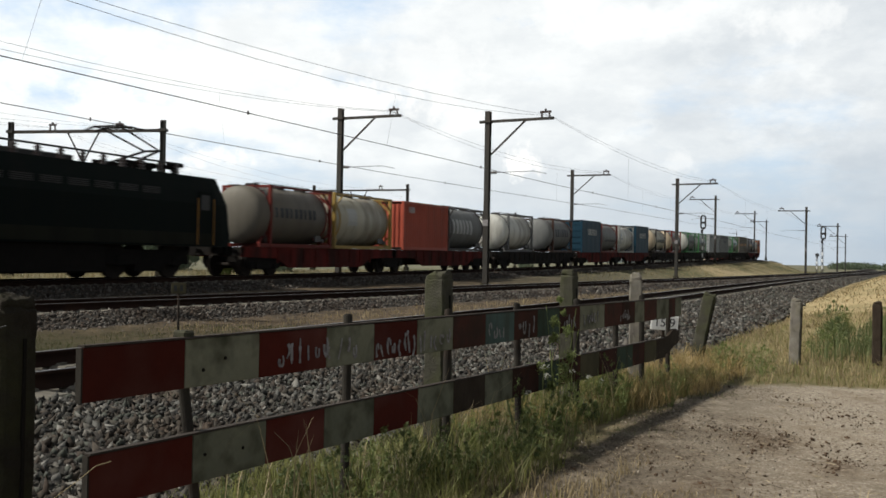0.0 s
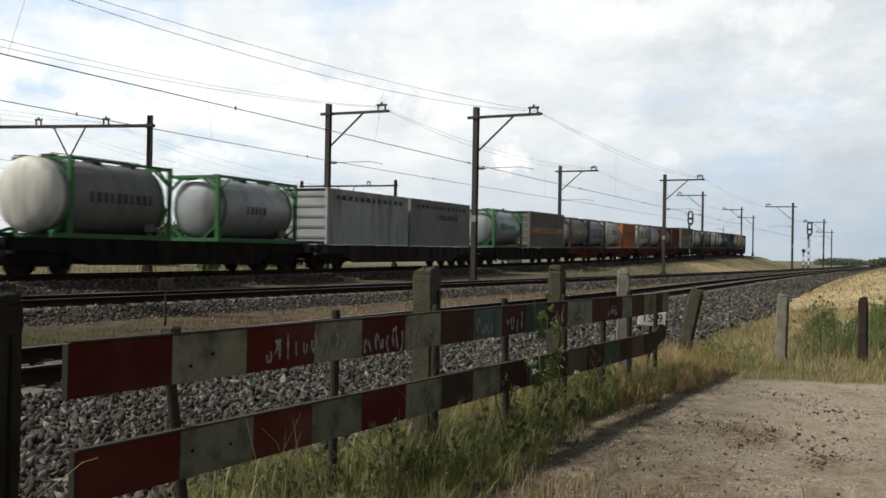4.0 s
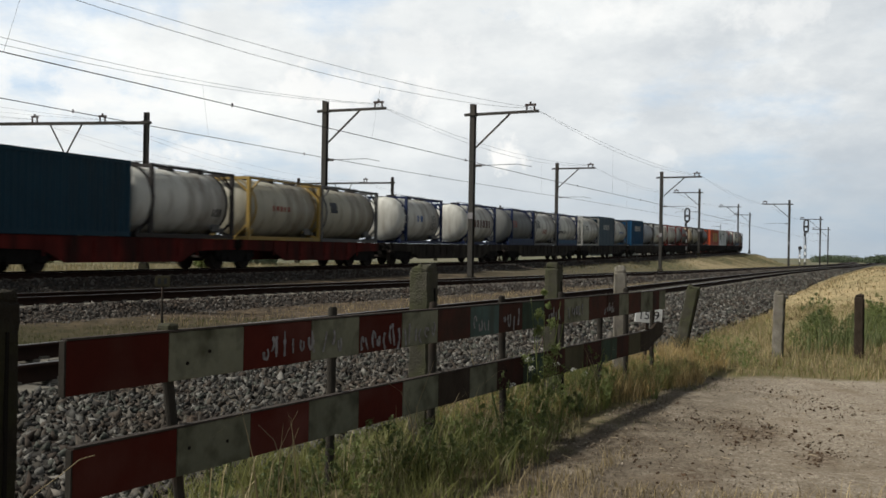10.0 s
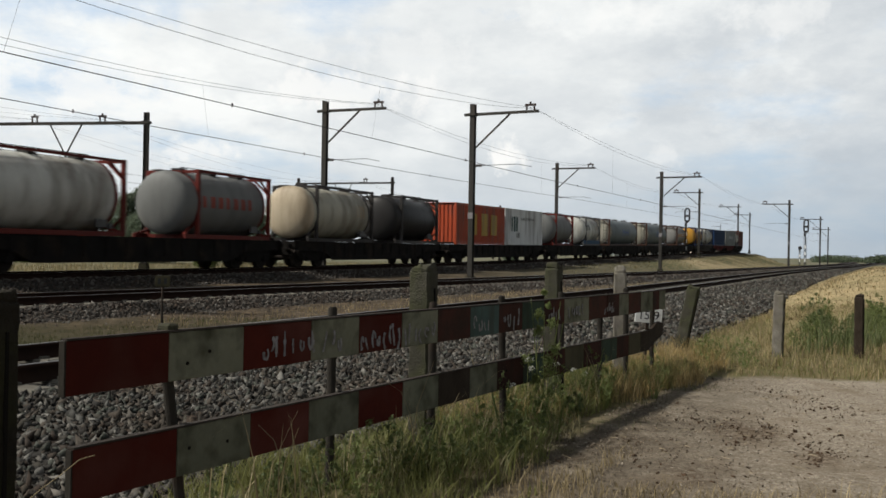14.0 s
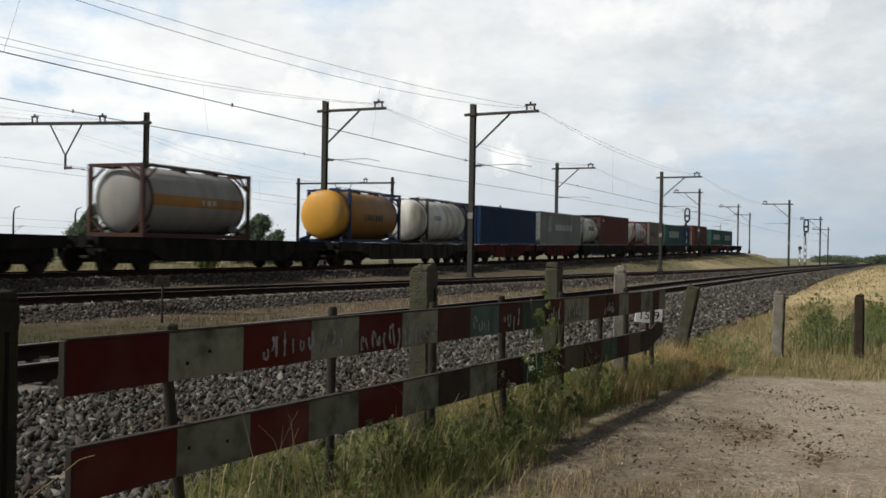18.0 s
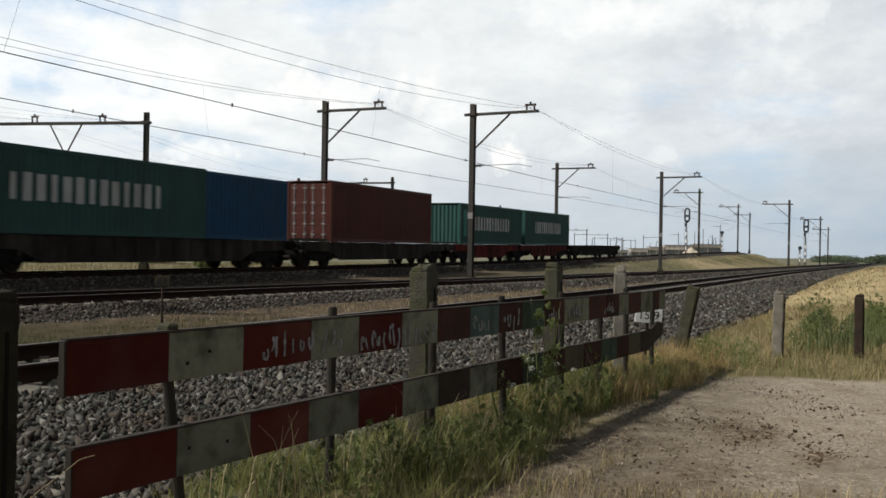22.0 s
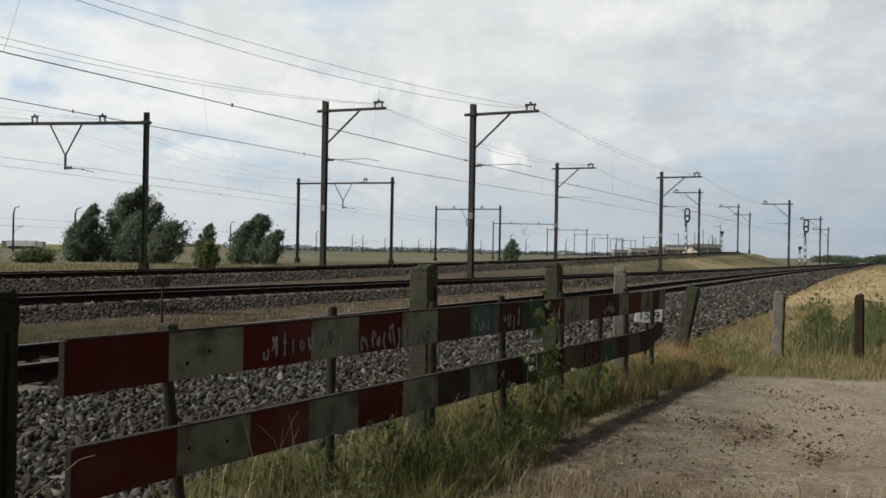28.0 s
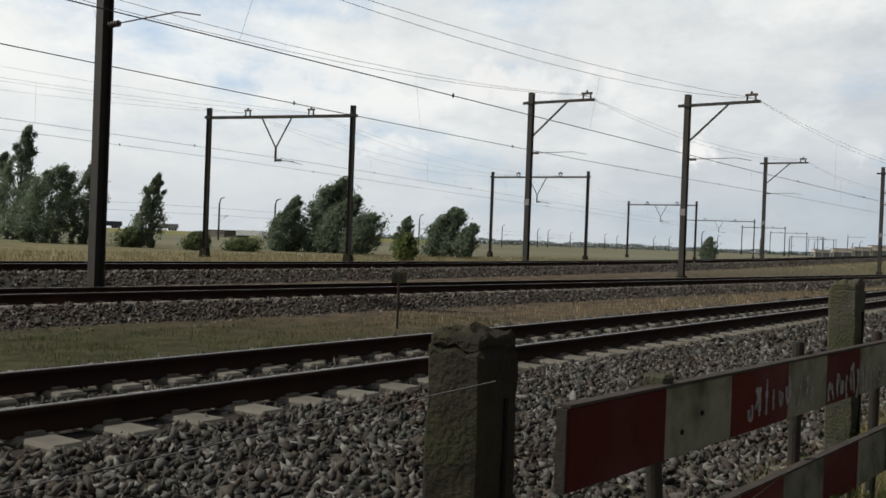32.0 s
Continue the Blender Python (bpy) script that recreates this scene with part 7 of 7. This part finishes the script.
    tree(80.0, 26.3, -0.4, 3.4, 1.15, 6, "narrow young green tree beyond the far track", 1500, taper=0.5, low=0.0)
    tree(71.0, 23.2, -0.4, 2.0, 1.1, 7, "low bright green bush in the grass", 2400, "bush", taper=0.3, mat=M_LEAF2, low=0.0)
    tree(94.1, 26.4, -0.4, 4.6, 2.5, 8, "round dark green tree", 6500, taper=0.3, low=0.0)
    tree(92.2, 23.9, -0.4, 3.2, 1.4, 9, "small dark green tree", 2600, taper=0.35, low=0.0)
    tree(150.3, 2.7, -0.3, 3.4, 1.7, 10, "lone dark bush in the far field", 2200, "bush", taper=0.4, low=0.0)
    tree(95.0, 75.3, -0.5, 12.3, 3.0, 11, "tall narrow poplar-like tree", 8500, taper=0.46, low=0.0)
    tree(84.0, 63.4, -0.5, 7.2, 4.1, 12, "broad dark green tree", 8500, taper=0.3, low=0.0)
    tree(87.5, 61.5, -0.5, 8.2, 2.7, 13, "dark green tree with a ragged top", 5600, taper=0.5, low=0.0)
    tree(81.0, 50.4, -0.4, 6.5, 1.9, 14, "slender wind-bent tree in the grass", 4400, taper=0.62, low=0.0)
    tree(80.5, 52.0, -0.4, 1.7, 1.7, 15, "low green bush at a slender tree's foot", 2400, "bush", mat=M_SHRUB, taper=0.2, low=0.0)
    tree(79.0, 44.5, -0.4, 1.5, 1.5, 16, "low grey-green bush beside the far portal", 2000, "bush", mat=M_SHRUB, taper=0.2, low=0.0)
    tree(83.0, 42.2, -0.4, 1.0, 1.9, 17, "low spreading bush in rough grass", 2200, "bush", mat=M_SHRUB, taper=0.2, low=0.0)
    tree(96.5, 79.5, -0.5, 9.5, 3.0, 18, "tall green tree at the edge of a group", 6000, taper=0.5, low=0.0)


# ---- the far distance ----
DRIVEN = []
DRIVE = ((311.7, 226.2, -0.41), (317.8, 155.3, -0.41))      # where the white lorry drives from and to


def build_distance():
    # distance haze is mixed into the far leaves' colour; nearer woods stay green
    far_wood = leafy("haze_tinted_wood", (0.20, 0.235, 0.23), (0.16, 0.19, 0.185), 0.45, 0.2)
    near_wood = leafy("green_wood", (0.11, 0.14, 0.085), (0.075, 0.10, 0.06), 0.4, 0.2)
    for k, (x0, y0, x1, y1_, h) in enumerate(((380, 260, 400, 90, 1.3), (900, 420, 1250, 60, 10), (1250, 60, 1300, -260, 8), (560, -190, 640, -300, 7), (330, -150, 420, -215, 5.5), (420, -120, 520, -160, 4), (400, -134, 430, -175, 5))):
        n = 7000
        u = np.random.RandomState(k).uniform(0, 1, n)
        rr = np.random.RandomState(k + 50)
        top = np.array([0.55 + 0.45 * noise.noise(Vector((q * 14, k, 0))) for q in u])
        p = np.stack([x0 + (x1 - x0) * u + rr.uniform(-6, 6, n), y0 + (y1_ - y0) * u + rr.uniform(-6, 6, n), -0.5 + rr.uniform(0, 1, n) * h * top], 1)
        s = rr.uniform(0.5, 1.3, n) * h * 0.12
        t1 = rr.normal(size=(n, 3))
        t1 /= np.linalg.norm(t1, axis=1)[:, None]
        t2 = np.cross(t1, rr.normal(size=(n, 3)))
        t2 /= np.linalg.norm(t2, axis=1)[:, None]
        v = np.stack([p - t1 * s[:, None], p + t2 * s[:, None] * 0.6, p + t1 * s[:, None], p - t2 * s[:, None] * 0.6], 1)
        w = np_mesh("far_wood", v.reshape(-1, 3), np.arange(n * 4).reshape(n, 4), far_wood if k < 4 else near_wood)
        tagged(w, "low hazy line of trees on the horizon", "trees", kind="stuff")
    # masts of the fast line across the fields
    for x, y in ((202.4, 107.9), (203.5, 95.0), (294.6, 104.1), (295.8, 89.7), (393.8, 98.0), (495.2, 88.1), (588.5, 85.1), (691.9, 88.2), (664.7, 65.5), (666.7, 42.0), (150, 128), (152, 116), (421, 8), (522, 2), (564, -20), (474, -29), (607, -51), (526, -48), (649, -76), (568, -70), (610, -89), (438, -78), (530, -98), (514, 86), (597, 66), (640, 31), (424, 91)):
        t = thing("line_mast", Matrix.Translation((x, y, 0.0)) @ Matrix.Rotation(-0.15, 4, "Z"))
        tagged(t, "far grey overhead-line mast with a bent top", "catenary mast", "masts of the far line")
        bm = B()
        rod(bm, (0, 0, -1), (0, 0, 7.6), 0.22, 8, 0.18)
        rod(bm, (0, 0, 7.5), (0, -0.3, 8.7), 0.16, 8, 0.12)
        rod(bm, (0, -0.3, 8.65), (0, -1.4, 9.1), 0.12, 8, 0.08)
        part("pole", bm, M_MAST, t)
        bm = B()
        bar(bm, (0, 0, 4.6), (0, -2.6, 5.0), 0.07, 0.07)
        bar(bm, (0, 0, 3.6), (0, -2.4, 5.0), 0.06, 0.06)
        part("cantilever", bm, M_MAST, t)
    # raised road with lorries and a pale building
    road = B()
    p0, p1 = Vector((330, 330, 0)), Vector((420, 120, 0))
    d = (p1 - p0).normalized()
    n2 = Vector((-d.y, d.x, 0))
    prof = [(-26, -0.6), (-8, 2.3), (8, 2.3), (26, -0.6)]
    rows = [[road.verts.new(q + n2 * o + Vector((0, 0, z * (1.0 if q is p0 else 0.55)))) for o, z in prof] for q in (p0, p0 * 0.5 + p1 * 0.5, p1)]
    for a, b in zip(rows, rows[1:]):
        for q in range(3):
            road.faces.new((a[q], b[q], b[q + 1], a[q + 1]))
    bmesh.ops.recalc_face_normals(road, faces=road.faces)
    m_field = surface("road_bank_grass", (0.215, 0.20, 0.088), (0.16, 0.16, 0.068), rough=0.95, scale=0.2, fine=3, bump=0)
    ob = part("road_embankment", road, m_field)
    tagged(ob, "grassy embankment of a far road", "embankment", kind="structure")
    lorry_body = [tint("lorry_white", (0.5, 0.5, 0.5)), tint("lorry_dark", (0.06, 0.07, 0.09)), tint("lorry_grey", (0.3, 0.32, 0.33))]
    def lorry(m, body, cab, label):
        t = thing("lorry", m)
        tagged(t, label, "lorry", "lorries on the far road")
        bm = B()
        box(bm, (1.5, 0, 1.85), (9.5, 2.5, 1.9), 0.08)
        part("cargo_box", bm, body, t)
        bm = B()
        box(bm, (-4.6, 0, 1.55), (2.2, 2.4, 2.0), 0.15)
        part("cab", bm, cab, t)
        for ax in (-4.2, 2.8, 4.0, 5.2):
            bm = B()
            rod(bm, (ax, -1.2, 0.5), (ax, 1.2, 0.5), 0.5, 14)
            part("wheel", bm, M_BLACK, t)
        return t

    for k, u in enumerate((0.10, 0.17, 0.30, 0.40, 0.50)):
        q = p0 + (p1 - p0) * u
        zr = 2.3 * (1.0 - 0.45 * min(1, u * 2)) if u < 0.5 else 2.3 * 0.55
        lorry(Matrix.Translation((q.x, q.y, zr)) @ Matrix.Rotation(math.atan2(d.y, d.x), 4, "Z"), lorry_body[(k + 1) % 3], lorry_body[k % 3], "far box lorry standing on the raised road")
    DRIVEN.append(lorry(Matrix.Translation(DRIVE[0]), tint("lorry_bright_white", (0.8, 0.8, 0.8), amount=0.15), lorry_body[0], "white box lorry driving slowly along the far road"))
    t = thing("hall", Matrix.Translation((350, 184, -0.4)) @ Matrix.Rotation(-0.3, 4, "Z"))
    tagged(t, "low grey industrial hall far across the fields", "building")
    bm = B()
    box(bm, (0, 0, 1.2), (8, 9, 2.4), 0.05)
    part("wall", bm, PAINT["warm_grey"], t)
    bm = B()
    box(bm, (0, 0, 2.52), (8.5, 9.5, 0.24), 0.05)
    part("roof", bm, PAINT["f_grey"], t)
    for q in range(2):
        bm = B()
        box(bm, (-4.02, -3.2 + q * 2.1, 1.45), (0.06, 1.4, 0.6))
        part("window", bm, M_BLACK, t)
    # freight yard beyond the embankment: open-fronted sheds, a sand heap and thin masts
    m_shed = surface("pale_shed_wall", (0.62, 0.55, 0.47), (0.52, 0.47, 0.41), rough=0.9, scale=0.5, fine=4, dirt=(0.30, 0.24, 0.19), dirt_amount=0.4, streak=True)
    for ya, yb, top, low, label in ((-43.6, -52.7, 4.6, 3.1, "pale flat-roofed shed with an open dark front"), (-52.9, -61.8, 5.0, 4.05, "long pale canopy roof on the far yard"), (-38.6, -43.4, 3.9, 2.9, "small pale flat-roofed shed"), (-32.6, -38.4, 3.3, 2.2, "low pale loading shed"), (-27.2, -32.0, 2.7, 1.9, "low grey loading shed")):
        n3 = 2
        t = thing("shed", Matrix.Translation((335, (ya + yb) / 2, -0.4)))
        tagged(t, label, "shed", "sheds on the far yard")
        w = ya - yb
        bm = B()
        box(bm, (0, 0, (top + low) / 2 + 0.4), (8, w, top - low), 0.05)
        part("fascia", bm, m_shed, t)
        bm = B()
        box(bm, (-1.4, 0, (low + 0.4) / 2), (4, w - 0.4, low + 0.4), 0.03)
        part("wall", bm, PAINT["grey"], t)
        bm = B()
        box(bm, (0, 0, top + 0.46), (8.4, w + 0.3, 0.12), 0.02)
        part("roof", bm, PAINT["f_grey"], t)
        for q in range(n3 + 1):
            bm = B()
            box(bm, (-3.7, -w / 2 + 0.2 + q * (w - 0.4) / n3, (low + 0.4) / 2), (0.3, 0.25, low + 0.4))
            part("column", bm, m_shed, t)
    t = thing("sand_heap", Matrix.Translation((322, -50.9, -0.4)))
    tagged(t, "pale heap of sand on the far yard", "sand heap")
    bm = B()
    bmesh.ops.create_grid(bm, x_segments=18, y_segments=24, size=1.0)
    for v in bm.verts:
        r = math.hypot(v.co.x, v.co.y)
        v.co = Vector((v.co.x * 4, v.co.y * 5.6, 4.9 * max(0.0, 1 - r) ** 0.8 * (0.85 + 0.3 * noise.noise(v.co * 3)) - 0.05))
    part("heap", bm, surface("pale_sand", (0.52, 0.45, 0.36), (0.42, 0.36, 0.29), rough=0.95, scale=0.6, fine=5), t, smooth=True)
    for y, z, arm in ((-28.7, 7.2, 0), (-30.4, 6.9, 1.3), (-33.4, 6.2, 0), (-37.5, 7.8, -5.2), (-48.9, 8.9, 2.6), (-54.2, 9.2, 0), (-56.9, 10.1, 0), (-58.6, 6.7, 0), (-59.9, 8.4, 0.9), (-61.0, 6.7, 0), (-62.4, 11.8, 2.7)):
        t = thing("yard_mast", Matrix.Translation((338, y, -0.4)))
        tagged(t, "thin far mast with a short side arm" if arm else "thin bare far mast", "mast", "thin masts of the far yard")
        bm = B()
        rod(bm, (0, 0, 0), (0, 0, z + 0.4), 0.13, 8, 0.09)
        part("pole", bm, M_MAST, t)
        if arm:
            bm = B()
            bar(bm, (0, 0, z - 0.4), (0, arm, z - 0.2), 0.1, 0.1)
            part("arm", bm, M_MAST, t)
    # wires of the fast line
    t = thing("far_wires")
    tagged(t, "thin overhead wires of the far line", "wire")
    spots = ((60, 150), (150, 128), (202.4, 107.9), (294.6, 104.1), (393.8, 98.0), (495.2, 88.1), (588.5, 85.1))
    for z in (4.95, 6.5):
        wire("strand", [(x, y - 1.6, z) for x, y in spots], 0.022, t)

    def signal(x, y, z, top, label, ring=True):
        t = thing("railway_signal", Matrix.Translation((x, y, z)) @ Matrix.Rotation(math.atan2(y, x), 4, "Z"))
        tagged(t, label, "signal", "railway signals")
        h = top - z
        low = h - (2.6 if ring else 0.9)
        bm = B()
        rod(bm, (0, 0.1, -0.5), (0, 0.1, low + 0.2), 0.08, 8)
        part("pole", bm, M_MAST, t)
        for q in range(3):
            bm = B()
            rod(bm, (0, 0.1, 0.4 + q * 1.0), (0, 0.1, 0.9 + q * 1.0), 0.11, 8)
            part("white_band", bm, M_WHITE, t)
        if ring:
            # open oval frame with a crossbar and two lamps
            bm = B()
            loop = [(0.30 * math.cos(a), h - 0.45 + 0.32 * math.sin(a)) for a in (k * math.pi / 8 for k in range(9))]
            loop += [(-0.30, h - 1.7), (-0.16, h - 2.0), (0.16, h - 2.0), (0.30, h - 1.7)]
            for a, b in zip(loop, loop[1:] + loop[:1]):
                rod(bm, (0, *a), (0, *b), 0.115, 8)
            part("signal_head", bm, M_BLACK, t, "open black oval signal frame")
            bm = B()
            box(bm, (0, 0, h - 1.15), (0.2, 0.6, 0.28), 0.05)
            part("crossbar", bm, M_BLACK, t)
            for zc in (h - 1.15, h - 1.9):
                bm = B()
                rod(bm, (-0.30, 0, zc), (-0.08, 0, zc), 0.16, 12)
                part("lamp_hood", bm, M_BLACK, t)
            bm = B()
            box(bm, (0, 0.16, h - 2.35), (0.2, 0.34, 0.5), 0.06)
            part("lower_box", bm, M_BLACK, t, "small black box below the head")
        else:
            bm = B()
            rod(bm, (-0.12, 0.05, h - 0.45), (0.12, 0.05, h - 0.45), 0.38, 20)
            part("signal_head", bm, M_BLACK, t, "small round black signal head")
            bm = B()
            box(bm, (0, 0.1, h - 0.95), (0.2, 0.3, 0.5), 0.04)
            part("lower_box", bm, M_BLACK, t, "small black box below the head")
        bm = B()
        for q in range(int((low - 0.4) / 0.35)):
            bar(bm, (0.3, -0.1, 0.3 + q * 0.35), (0.3, 0.3, 0.3 + q * 0.35), 0.025, 0.025)
        for q in (-0.1, 0.3):
            rod(bm, (0.3, q, -0.3), (0.3, q, low), 0.02, 6)
        part("ladder", bm, M_MAST, t)

    signal(142.4, -21.75, 1.6, 7.9, "black railway signal on the embankment")
    signal(154.1, -41.0, 0.2, 7.0, "black railway signal beside the main line")
    signal(214.2, -40.0, 2.2, 6.6, "small far railway signal", False)
    signal(205.4, -53.6, 0.0, 3.6, "low far railway signal with a round head", False)


build_ground()
build_tracks()
build_masts()
build_fence()
build_train()
build_plants()
build_distance()


def motions():
    """The train runs along the far track at an even speed; a lorry drives along the far road."""
    xs = np.concatenate([np.linspace(-1000, 0, 60), np.linspace(1, 300, 300), np.linspace(305, 1000, 60)])
    ys, zs = np.array([y1(float(x)) for x in xs]), np.array([z1(float(x)) for x in xs])
    s = np.concatenate([[0], np.cumsum(np.hypot(np.diff(xs), np.diff(ys)))])
    s = s - np.interp(0.0, xs, s)

    def on(q):
        return Vector((np.interp(q, s, xs), np.interp(q, s, ys), np.interp(q, s, zs)))

    poses = {}
    for ob, u, length in KEYED:
        rows = []
        for k in range(33):
            c = u - SPEED * k
            a, b = on(c - length * 0.36), on(c + length * 0.36)
            d = b - a
            m = Matrix.Translation((a + b) / 2) @ Matrix.Rotation(math.atan2(d.y, d.x), 4, "Z") @ Matrix.Rotation(-math.atan2(d.z, math.hypot(d.x, d.y)), 4, "Y")
            rows.append((float(k), m))
        poses[ob.name] = rows
        walk(ob, rows)
    for ob, host, shift in LOADS:
        walk(ob, [(t, m @ Matrix.Translation((shift, 0, DECK + 0.004))) for t, m in poses[host.name]])

    a, b = Vector(DRIVE[0]), Vector(DRIVE[1])
    turn = Matrix.Rotation(math.atan2((a - b).y, (a - b).x), 4, "Z")
    walk(DRIVEN[0], [(4.0 * k, Matrix.Translation(a + (b - a) * k / 8) @ turn) for k in range(9)])


motions()
